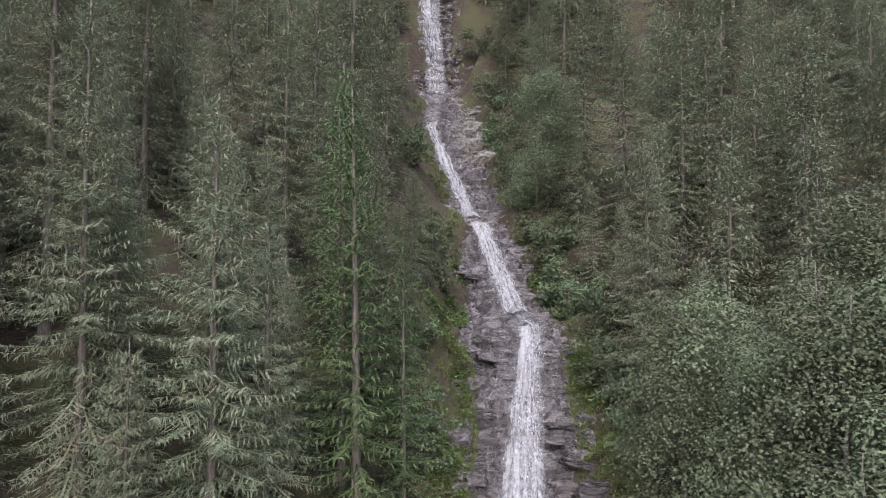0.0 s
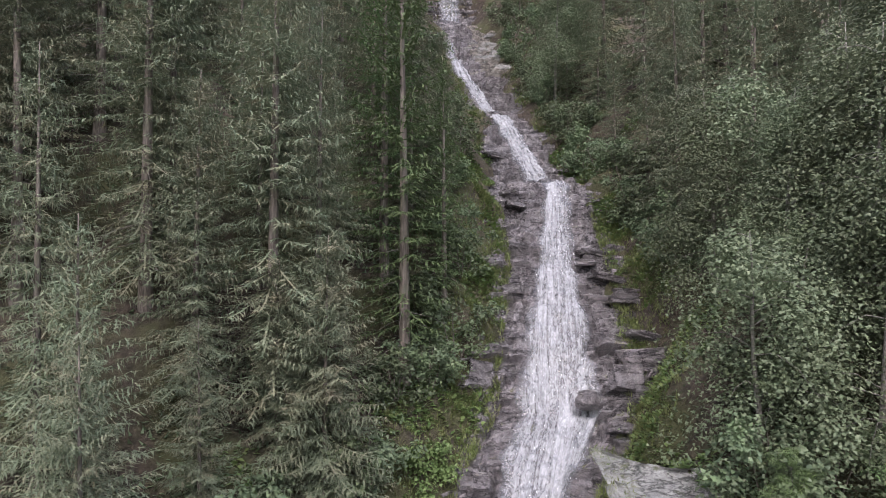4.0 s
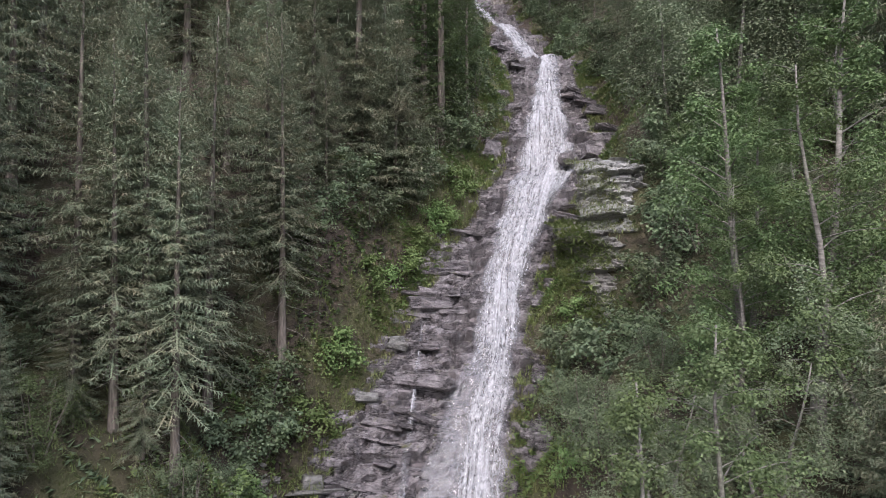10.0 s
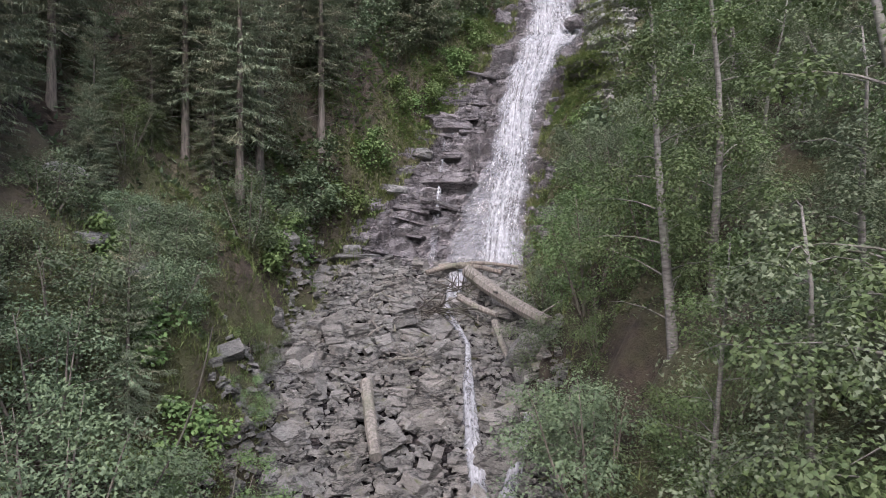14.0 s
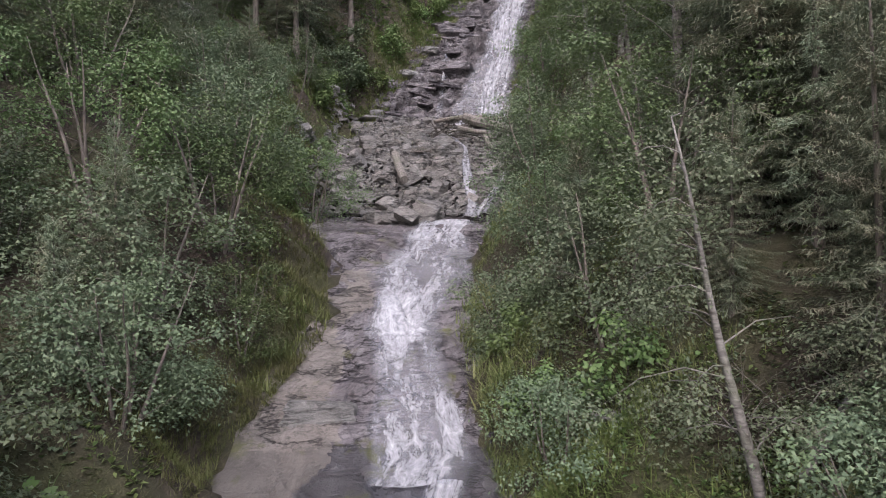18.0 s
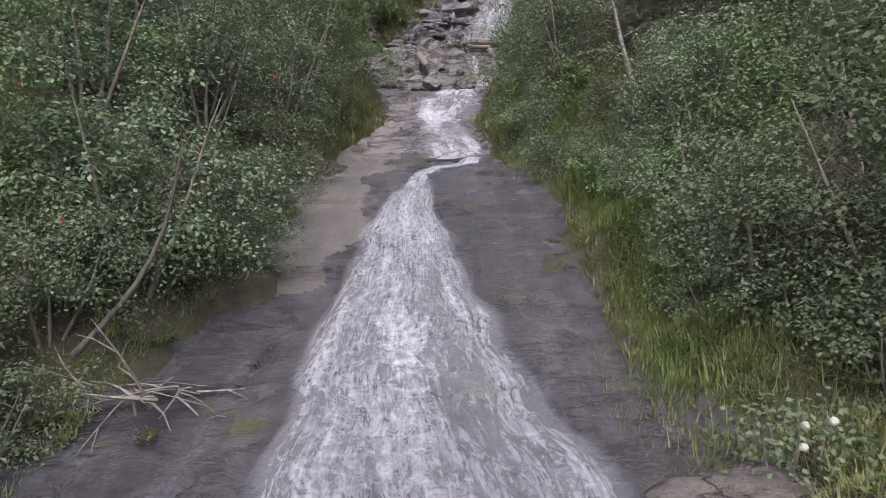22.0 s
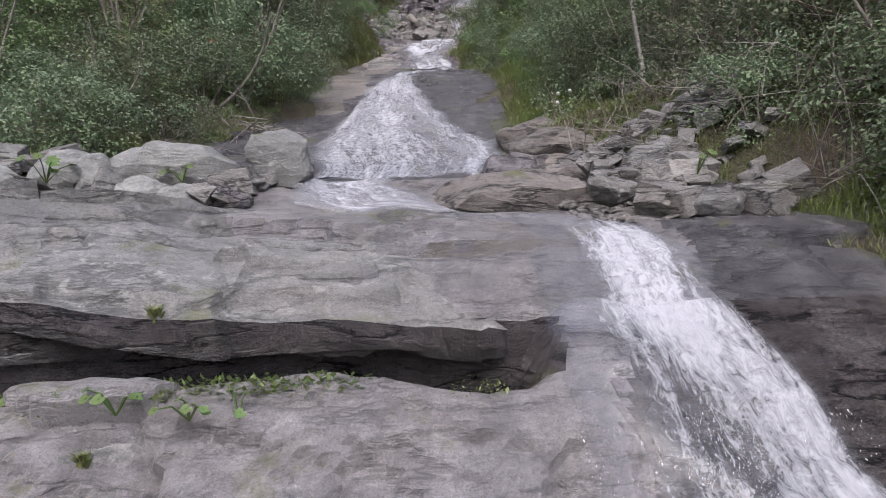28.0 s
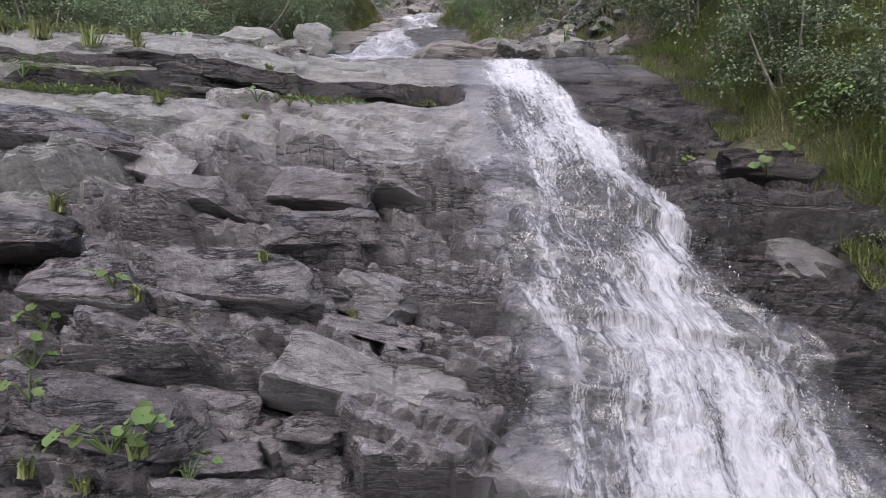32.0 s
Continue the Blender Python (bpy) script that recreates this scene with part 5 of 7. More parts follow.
# bushes along the banks
for k, x, y, s in ((1, 1.6, -30.6, 1.0), (2, 3.2, -29.0, 1.1), (0, 0.9, -28.4, 1.1), (0, -12.5, -27.5, 0.9), (2, 1.8, -26.4, 1.0), (1, -10.8, -25.2, 0.9), (2, -13.0, -25.0, 1.1), (0, 1.0, -24.2, 1.1),
                   (0, -11.0, -23.6, 0.9), (0, -0.2, -22.6, 1.15), (0, -1.5, -21.6, 0.9), (2, -12.0, -21.4, 1.0), (2, 0.9, -20.8, 1.2), (1, -10.2, -20.2, 1.1), (0, -14.0, -19.6, 1.2), (0, -11.2, -19.0, 1.1),
                   (1, 0.4, -18.6, 1.1), (1, -8.9, -17.6, 0.9)):
    place(BUSHES[3] if y > 10 else BUSHES[k], x, y, None, s)
for k, x, y, s in ((0, -10.2, -16.6, 1.1), (2, -13.6, -16.0, 1.2), (1, -9.0, -15.6, 1.0), (1, -2.6, -15.4, 0.8), (0, -9.4, -13.2, 1.0), (1, -2.9, -13.2, 0.9), (0, -1.8, -12.2, 1.1), (0, -13.4, -12.0, 1.2),
                   (2, -0.6, -11.4, 1.1), (0, -10.2, -11.0, 1.2), (1, -3.0, -10.0, 1.0), (2, -11.8, -9.6, 1.2), (2, -9.6, -8.5, 1.1), (0, -2.2, -8.0, 1.0), (0, -10.4, -5.4, 1.2), (0, -1.6, -3.4, 1.1),
                   (1, -9.9, -3.2, 1.0), (0, -12.2, -1.6, 1.1)):
    place(BUSHES[3] if y > 10 else BUSHES[k], x, y, None, s)
for k, x, y, s in ((1, -1.3, -0.4, 1.0), (2, -0.4, 2.2, 1.1), (0, 0.6, 5.2, 1.1), (2, 10.2, 8.0, 1.2), (0, 1.6, 9.0, 1.0), (1, -10.6, 9.2, 0.9), (1, 2.2, 12.0, 1.0), (0, -9.9, 12.2, 0.9),
                   (0, 8.6, 13.4, 1.1), (1, -8.9, 15.6, 1.0), (0, -6.8, 18.0, 1.0), (1, -4.6, 20.6, 1.1), (0, -2.4, 24.6, 1.0), (1, 9.4, 28.6, 1.0), (1, -1.4, 30.4, 0.9), (0, 9.0, 33.0, 1.0),
                   (1, -1.6, 34.0, 0.9), (1, 8.8, 38.0, 0.9)):
    place(BUSHES[3] if y > 10 else BUSHES[k], x, y, None, s)
for k, x, y, s in ((0, -0.6, 40.5, 1.1), (1, 8.0, 44.0, 1.1), (0, -1.0, 45.0, 1.1), (0, 7.2, 47.0, 1.1), (1, 6.8, 51.0, 1.0), (0, -3.2, 53.0, 1.3), (0, 6.6, 55.0, 1.3), (1, 5.8, 58.0, 1.0),
                   (0, 7.6, 60.0, 1.4), (1, -3.6, 60.0, 1.3), (0, 5.6, 62.0, 1.3), (0, 6.6, 66.0, 1.4), (1, 5.0, 69.5, 1.3), (1, 7.6, 71.0, 1.5), (0, 4.4, 74.0, 1.4)):
    place(BUSHES[3] if y > 10 else BUSHES[k], x, y, None, s)


for k, x, y, s in ((1, 0.9, -33.2, 0.5), (0, 1.3, -32.0, 0.45), (1, 0.7, -34.2, 0.45), (1, 1.8, -34.8, 0.6), (1, 0.7, -31.0, 0.4), (1, -2.0, -21.6, 0.55), (0, -2.1, -19.2, 0.5), (1, -1.0, -23.4, 0.75), (0, -0.2, -24.6, 0.9), (0, -1.5, -20.3, 0.75), (1, -0.9, -21.8, 0.9), (0, -1.1, -18.7, 0.8), (1, -1.7, -17.3, 0.7), (1, -9.5, -20.6, 0.8), (0, -9.9, -22.2, 0.7), (1, -10.3, -21.2, 0.9), (1, -9.9, -23.5, 0.7), (0, -9.1, -18.9, 0.6), (1, -9.0, -17.6, 0.8),
                   (0, 7.0, 16.4, 1.0), (1, 7.6, 17.6, 1.1), (0, 8.0, 42.0, 1.3), (1, 7.6, 44.5, 1.2), (0, 8.4, 39.5, 1.1), (1, 9.0, 36.5, 1.2), (0, 8.8, 34.0, 1.2), (1, 9.4, 31.0, 1.2), (0, -1.2, 26.2, 1.1), (1, -0.9, 29.0, 1.0), (0, 8.4, 19.0, 1.1)):
    place(BUSHES[3] if y > 10 else BUSHES[k], x, y, None, s)
# dense mixed growth on both banks of the lower stream
rb = random.Random(77)
for side in (1, 2):
    y = -34.0
    while y < 9.0:
        for far in (0.5, 1.7, 3.1, 4.7, 6.6):
            px, py_ = 0.0, y + rb.uniform(-0.7, 0.7)
            out = far + rb.uniform(-0.5, 0.6)
            px = float(curve_at(ROCK, side, py_)) + (-out if side == 1 else out)
            if py_ < -29 and side == 1 or (side == 2 and py_ < -29.5 and out < 2.6) or (side == 2 and -24.8 < py_ < -17.5 and out < 2.4) or (side == 2 and py_ < -23 and out < 3) or (side == 1 and -9 < py_ < -4 and out < 2.0) or (side == 1 and -24.5 < py_ < -19 and out < 0.8):
                continue
            if min((px - a) ** 2 + (py_ - b) ** 2 for a, b in TAKEN) < 0.8:
                continue
            kind = rb.random()
            if kind < 0.62:
                place(BUSHES[rb.choice((0, 1, 1, 2))], px, py_, rb.uniform(0, 360), rb.uniform(0.45, 0.95))
            elif kind < 0.80:
                place(CLUMPS[rb.randint(0, 1)], px, py_, rb.uniform(0, 360), rb.uniform(0.7, 1.2), 0.05)
            elif far > 1.5:
                place(SPRUCES[3] if kind < 0.92 else FINE_SPRUCE, px, py_, rb.uniform(0, 360), rb.uniform(0.25, 0.5))
        y += 1.5


# ground cover: low leaves, grass and dry stalks in drifts along the banks
def cover(name, count, mat, box, margin, size, width, up, label, category, seed, patch=0.0, corners=4):
    """Many small blades on the banks, one object of stuff."""
    r = np.random.default_rng(seed)
    n = count * 4
    xs, ys = r.uniform(box[0], box[1], n), r.uniform(box[2], box[3], n)
    root = r.integers(0, max(1, n // 16), n)
    near = size * (0.25 if up < 0.9 else 0.7)
    xs, ys = xs[root] + r.normal(0, near, n), ys[root] + r.normal(0, near, n)
    d = np.maximum(curve_at(ROCK, 1, ys) - xs, xs - curve_at(ROCK, 2, ys))
    keep = (d > margin[0]) & (d < margin[1] * (0.2 + 0.8 * chance(root * 0.017, seed)))
    keep &= (np.sin(xs * 1.3 + 2 * np.sin(ys * 0.7)) + np.sin(ys * 1.1 + 1.7 * np.sin(xs * 0.9)) + r.uniform(-0.6, 0.6, n)) > patch
    xs, ys = xs[keep][:count], ys[keep][:count]
    zs = land(xs, ys) - 0.03
    m = len(xs)
    a, tilt = r.uniform(0, 6.283, m), np.abs(r.normal(up, 0.35, m))
    ln, wd = size * r.uniform(0.5, 1.5, m), width * r.uniform(0.6, 1.3, m)
    d3 = np.stack([np.cos(a) * np.sin(tilt), np.sin(a) * np.sin(tilt), np.cos(tilt)], -1)
    s3 = np.stack([-np.sin(a), np.cos(a), np.zeros(m)], -1)
    p = np.stack([xs, ys, zs + r.uniform(0, size * 0.7, m) * (up > 0.8)], -1)
    mid = p + d3 * (ln * 0.5)[:, None]
    tip = p + d3 * ln[:, None] - np.array([0, 0, 1]) * (ln * 0.22)[:, None]
    if corners == 4:
        v = np.stack([p, mid + s3 * (wd / 2)[:, None], tip, mid - s3 * (wd / 2)[:, None]], 1).reshape(-1, 3)
    else:
        v = np.stack([p - s3 * (wd / 2)[:, None], p + s3 * (wd / 2)[:, None], tip], 1).reshape(-1, 3)
    me = bpy.data.meshes.new(name)
    me.vertices.add(len(v))
    me.vertices.foreach_set("co", v.astype(np.float32).ravel())
    me.loops.add(m * corners)
    me.loops.foreach_set("vertex_index", np.arange(m * corners, dtype=np.int32))
    me.polygons.add(m)
    me.polygons.foreach_set("loop_start", np.arange(0, m * corners, corners, dtype=np.int32))
    me.update(calc_edges=True)
    me.materials.append(mat)
    return tagged(new(name, me), label, category, kind="stuff")


cover("grass", 70000, M_GRASS, (-14, 6, -42, -12), (-0.3, 2.5), 0.18, 0.014, 0.75, "pale green grass in tufts along the lower banks", "grass", 1, -0.6, 3)
cover("grass", 50000, M_GRASS, (-13, 14, -12, 60), (-0.4, 2.2), 0.42, 0.045, 0.6, "yellow-green grass strip beside the falls", "grass", 2, -0.4, 3)
cover("grass", 60000, M_GRASS, (-13, 9, 7, 36), (-0.9, 2.6), 0.36, 0.045, 0.7, "yellow-green grass on the brink beside the falls", "grass", 8, -2, 3)
cover("herbs", 40000, M_HERB, (-13, 9, 7, 45), (-0.6, 5.5), 0.22, 0.16, 1.1, "bright green broad leaves beside the falls", "herbs", 9, 0.0)
cover("grass", 60000, M_GRASS, (-1.0, 6, -42, -31), (-0.2, 4.0), 0.20, 0.014, 0.8, "lush green grass on the bank beside the lowest fall", "grass", 12, -2, 3)
cover("grass", 30000, M_GRASS, (-4, 2, -24.5, -11), (-0.3, 3.5), 0.30, 0.026, 0.7, "bright yellow-green grass on the mossy bank", "grass", 14, -2, 3)
cover("herbs", 12000, M_HERB, (-4, 2, -24.5, -11), (0.2, 5.0), 0.09, 0.07, 1.1, "small bright herbs on the mossy bank", "herbs", 16, -0.3)
cover("grass", 30000, M_GRASS, (-12, -7, -28, -17), (-0.3, 4.0), 0.18, 0.014, 0.75, "grass and moss on the bank above the slab", "grass", 17, -2, 3)
cover("grass", 22000, M_GRASS, (-2.4, 2, -30.5, -23.5), (-0.6, 5.0), 0.16, 0.013, 0.8, "dry grass between the stones beside the pool", "grass", 18, -2, 3)
cover("grass", 45000, M_GRASS, (-18, -9, -5, 9), (-0.2, 6.0), 0.22, 0.034, 0.8, "yellow-green moss and grass under the spruces", "grass", 19, -2.0, 3)
cover("grass", 60000, M_LUSH, (-1.6, 6, -40, -29.2), (0.0, 5.0), 0.30, 0.022, 0.7, "tall bright green grass on the bank beside the lowest fall", "grass", 27, -2.5, 3)
cover("grass", 16000, M_LUSH, (-3.2, 1, -22.5, -13), (0.0, 1.8), 0.30, 0.026, 0.7, "bright yellow-green grass in front of the bushes", "grass", 28, -2.5, 3)
cover("herbs", 9000, M_HERB, (-1, 6, -40, -28), (0.3, 6.0), 0.09, 0.06, 1.1, "small green herbs in the grass", "herbs", 13, -0.2)
cover("herbs", 45000, M_HERB, (-16, 8, -40, 4), (0.2, 6.0), 0.11, 0.08, 1.1, "fresh green broad-leaved herbs on the banks", "herbs", 3, 0.1)
cover("herbs", 26000, M_HERB, (-14, 14, 4, 70), (0.0, 5.0), 0.24, 0.2, 1.1, "fresh green herbs beside the falls", "herbs", 4, 0.2)
cover("grass", 40000, M_GRASS, (-13, -6.5, -13.5, 0), (-0.3, 2.0), 0.24, 0.02, 0.75, "yellow-green grass beside the cascade", "grass", 21, -2, 3)
cover("grass", 36000, M_GRASS, (-4.5, 3, -13, 0), (-0.3, 1.5), 0.24, 0.02, 0.75, "grass on the bank beside the cascade", "grass", 22, -2, 3)
cover("grass", 30000, M_GRASS, (-2, 4.5, -35.5, -30.5), (-0.5, 3.0), 0.22, 0.016, 0.75, "dense green grass on the bank beside the terrace", "grass", 23, -3, 3)
cover("herbs", 9000, M_FRESH, (-3, 2, -22, -14), (0.1, 3.5), 0.08, 0.06, 1.1, "small light green herbs on the mossy bank", "herbs", 24, 0.2)
cover("grass", 22000, M_GRASS, (-3.8, 1.5, -28.5, -21.5), (-0.7, 4.5), 0.17, 0.014, 0.8, "grass and moss between the boulders", "grass", 25, -3, 3)
cover("herbs", 7000, M_HERB, (-3.4, 1.5, -28.5, -21.5), (-0.3, 4.0), 0.07, 0.05, 1.1, "small herbs between the boulders", "herbs", 26, 0.0)
cover("undergrowth", 40000, M_SHRUB, (-18, 12, -26, 4), (1.0, 14), 0.11, 0.07, 1.0, "low dark undergrowth behind the bushes", "undergrowth", 15, -0.6)
cover("undergrowth", 60000, M_SHRUB, (-30, 30, 2, 50), (1.2, 40), 0.28, 0.14, 1.0, "dark low undergrowth below the trees", "undergrowth", 5, -0.6, 3)

# ---------------------------------------------------------------- loose rock


def block_mesh(name, size, seed, mat, points=15, cut=0.28):
    """An angular stone: the hull of points near the faces of a box, with a few flat breaks and worn edges."""
    r = random.Random(seed)
    bm = bmesh.new()
    for sx in (-1, 1):
        for sy in (-1, 1):
            for sz in (-1, 1):
                for again_ in range(2):
                    bm.verts.new((sx * size[0] / 2 * (1 - cut * r.random() * 1.3), sy * size[1] / 2 * (1 - cut * r.random() * 1.3), sz * size[2] / 2 * (1 - 0.6 * cut * r.random())))
    hull = bmesh.ops.convex_hull(bm, input=bm.verts)
    loose = [v for v in bm.verts if not v.link_faces]
    bmesh.ops.delete(bm, geom=loose, context="VERTS")
    bmesh.ops.bevel(bm, geom=bm.edges[:], offset=min(size) * 0.05, segments=1, affect="EDGES", clamp_overlap=True)
    bmesh.ops.recalc_face_normals(bm, faces=bm.faces)
    me = bpy.data.meshes.new(name)
    bm.to_mesh(me)
    bm.free()
    me.materials.append(mat)
    return me


def boulder_mesh(name, size, seed, mat, detail=3, cut=0.5, round_=1.0):
    """A large weathered boulder: a hull refined and roughened."""
    if cut > 0.5:
        r = random.Random(seed)
        me = bpy.data.meshes.new(name)
        me.materials.append(mat)
        bm = bmesh.new()
        for k in range(30):
            v = Vector((r.gauss(0, 1), r.gauss(0, 1), r.gauss(0, 1)))
            v /= (abs(v.x) ** 3 + abs(v.y) ** 3 + abs(v.z) ** 3) ** (1 / 3)
            v *= r.uniform(0.82, 1.0)
            bm.verts.new((v.x * size[0] / 2, v.y * size[1] / 2, v.z * size[2] / 2))
        bmesh.ops.convex_hull(bm, input=bm.verts)
        bmesh.ops.delete(bm, geom=[v for v in bm.verts if not v.link_faces], context="VERTS")
        bmesh.ops.recalc_face_normals(bm, faces=bm.faces)
    else:
        me = block_mesh(name, size, seed, mat, 18, cut)
        bm = bmesh.new()
        bm.from_mesh(me)
    bmesh.ops.triangulate(bm, faces=bm.faces)
    for k in range(detail):
        bmesh.ops.subdivide_edges(bm, edges=[e for e in bm.edges if e.calc_length() > max(size) * 0.13], cuts=1)
        bmesh.ops.triangulate(bm, faces=bm.faces)
    bmesh.ops.smooth_vert(bm, verts=bm.verts, factor=0.5 * round_, use_axis_x=True, use_axis_y=True, use_axis_z=True)
    bmesh.ops.smooth_vert(bm, verts=bm.verts, factor=0.5 * round_, use_axis_x=True, use_axis_y=True, use_axis_z=True)
    bm.normal_update()
    s = max(size)
    for v in bm.verts:
        q = v.co * (2.2 / s) + Vector((seed * 3.1, 0, 0))
        lay = noise.noise(Vector((q.x * 0.6, q.y * 0.6, q.z * 5 + seed)))
        v.co += v.normal * s * (0.07 * noise.noise(q * 1.3) + 0.038 * noise.noise(q * 3.7) + 0.018 * lay)
    bm.to_mesh(me)
    bm.free()
    me.update()
    return me


def bed_height(x, y):
    """Top of the rock or ground at a place, and the slope's angle."""
    slope = (curve_at(PROFILE, 1, y + 0.5) - curve_at(PROFILE, 1, y - 0.5))
    return float(land(x, y)), math.degrees(math.atan(float(slope)))


STONES = [block_mesh("stone_%s" % "abcdefghijklmn"[k], (1.0, random.Random(k).uniform(0.5, 0.95), random.Random(k + 50).uniform(0.28, 0.72)), 100 + k, M_STONE) for k in range(14)]
rs = random.Random(21)


def stone(x, y, size, lift=0.0, mesh=None, label="", group="rubble below the fall"):
    z, a = bed_height(x, y)
    ob = new("stone", mesh or rs.choice(STONES))
    ob.matrix_basis = pose(x, y, z + lift + size * 0.10, a * 0.55 + rs.uniform(-35, 30), rs.uniform(-32, 32), rs.uniform(0, 360)) @ Matrix.Scale(size, 4)
    return tagged(ob, label or rs.choice(("grey angular schist slab in the rubble", "broken flat grey stone in the rubble")), "stone", group)


# rubble fan between the middle fall and the cascade
made = 0
while made < 285:
    y = rs.uniform(-2.2, 11.5)
    a = np.interp(y, (-2.2, -1.0, 2.5, 10.5), (-6.6, -8.0, -10.4, -9.8))
    b = np.interp(y, (-2.2, 2.0, 9.5, 11.5), (-4.4, -1.5, -0.7, -5.0))
    x = rs.uniform(a, b)
    if abs(x - float(curve_at(WATER, 1, y) + curve_at(WATER, 2, y)) / 2) < 0.45 and y < 8:
        continue
    mid = 1 - abs((x - (a + b) / 2) / ((b - a) / 2))
    size = rs.choice((0.28, 0.34, 0.4, 0.46, 0.55, 0.7, 0.9)) * rs.uniform(0.8, 1.15)
    stone(x, y, size, 0.35 * max(0, mid) * rs.random())
    made += 1


def gravel(name, count, box, size, label, seed, lift=0.02):
    """Small broken stone too fine to count."""
    r = random.Random(seed)
    verts, faces = [], []
    for k in range(count):
        x, y = r.uniform(box[0], box[1]), r.uniform(box[2], box[3])
        z, a = bed_height(x, y)
        s = size * r.uniform(0.5, 1.5)
        m = pose(x, y, z + lift, a + r.uniform(-30, 30), r.uniform(-30, 30), r.uniform(0, 360)) @ Matrix.Diagonal((s, s * 0.7, s * 0.35, 1))
        i = len(verts)
        for c in ((-1, -0.6, -1), (0.8, -1, -1), (1, 0.7, -1), (-0.7, 1, -1), (-0.8, -0.5, 1), (0.6, -0.8, 1), (0.8, 0.6, 0.8), (-0.5, 0.8, 1)):
            verts.append(tuple(m @ (Vector(c) * 0.5)))
        faces += [(i, i + 1, i + 5, i + 4), (i + 1, i + 2, i + 6, i + 5), (i + 2, i + 3, i + 7, i + 6), (i + 3, i, i + 4, i + 7), (i + 4, i + 5, i + 6, i + 7)]
    return tagged(new(name, mesh_of(name, verts, faces, M_STONE)), label, "gravel", kind="stuff")


gravel("gravel", 4600, (-9.8, -1.0, -1.5, 11.0), 0.28, "small broken grey stone between the slabs", 5, 0.1)
gravel("gravel", 500, (-3.4, -1.2, -29.6, -26.6), 0.13, "small broken grey stone beside the terrace", 6, 0.02)


def log(name, a, b, r0, r1, label, mat=None, bend=0.06, knots=4, group="driftwood"):
    """A fallen trunk with a splintered end and stubs of limbs."""
    r = random.Random(int(abs(a[0] * 31 + a[1] * 17) * 10))
    a, b = Vector(a), Vector(b)
    verts, faces = [], []
    n = 9
    off = (b - a).orthogonal().normalized() * (b - a).length * bend
    path = [a.lerp(b, k / (n - 1)) + off * math.sin(k / (n - 1) * 3.14) for k in range(n)]
    tube(verts, faces, path, [(r0 + (r1 - r0) * k / (n - 1)) * r.uniform(0.92, 1.08) for k in range(n)], 9)
    faces.append(tuple(range(8, -1, -1)))
    ob = new(name, mesh_of(name, verts, faces, mat or M_DEAD, False))
    for k in range(knots):
        p = a.lerp(b, r.uniform(0.15, 0.95)) + off * 0.5
        d = Vector((r.gauss(0, 1), r.gauss(0, 1), r.uniform(0.2, 1))).normalized()
        v2, f2 = [], []
        tube(v2, f2, [p, p + d * r0 * r.uniform(1.5, 4)], [r0 * 0.22, r0 * 0.08], 5)
        child("stub", mesh_of("stub", v2, f2, mat or M_DEAD), ob)
    return tagged(ob, label, "log", group)


log("log", (-3.3, 9.0, 30.75), (-1.0, 4.5, 29.25), 0.26, 0.21, "bleached fallen trunk lying across the rubble", None, 0.02, 3)
log("log", (-6.4, 2.3, 27.9), (-5.9, -0.1, 26.6), 0.17, 0.15, "short weathered log lying on the stones", None, 0.01, 1)
log("log", (-3.7, 7.2, 29.9), (-2.5, 5.8, 29.4), 0.13, 0.10, "broken orange-brown log wedged in the rubble", M_DEAD, 0.03, 2)
log("log", (-4.9, 9.6, 30.7), (-1.3, 9.9, 30.9), 0.10, 0.06, "dark wet branch at the foot of the fall", M_BARK, 0.10, 4)
log("log", (-4.4, 10.2, 30.9), (-2.0, 9.2, 30.7), 0.13, 0.08, "dark wet trunk at the foot of the fall", M_BARK, 0.08, 4)
log("log", (-2.6, 5.6, 29.2), (-2.3, 3.9, 28.2), 0.11, 0.09, "brown log end sticking out of the rubble", None, 0.02, 1)
log("log", (-4.05, -26.9, 14.72), (-2.75, -27.3, 14.95), 0.075, 0.055, "pale peeled log beside the pool", None, 0.02, 2)
log("log", (-13.4, -9.6, 24.9), (-11.2, -10.0, 24.7), 0.10, 0.07, "grey fallen trunk among the bushes", None, 0.02, 2)
for k in range(16):
    x, y = rs.uniform(-7, -3), rs.uniform(4.5, 10)
    z, a = bed_height(x, y)
    an = rs.uniform(0, 6.28)
    L = rs.uniform(0.5, 1.2)
    log("branch", (x, y, z + 0.3), (x + L * math.cos(an), y + L * math.sin(an) * 0.6, z + 0.35 + 0.3 * L * math.sin(an)), 0.035, 0.015, "bare driftwood stick in the rubble", None, 0.08, 2)


def boulder(x, y, z, size, seed, mat, label, turn=None, tip=0.0, group="boulders by the pool"):
    k = 1.0 if group != "boulders by the pool" else 1.35 if x > -4 and y > -26.6 else 1.12
    ob = new("boulder", boulder_mesh("boulder", tuple(s * k for s in size), seed, mat, 3, 0.62, 0.4))
    z += (0.10 if x > -4 else 0.0) - 0.1 * size[2]
    ob.matrix_basis = pose(x, y, z, tip, 0, rs.uniform(-25, 25) if turn is None else turn)
    return tagged(ob, label, "boulder", group)


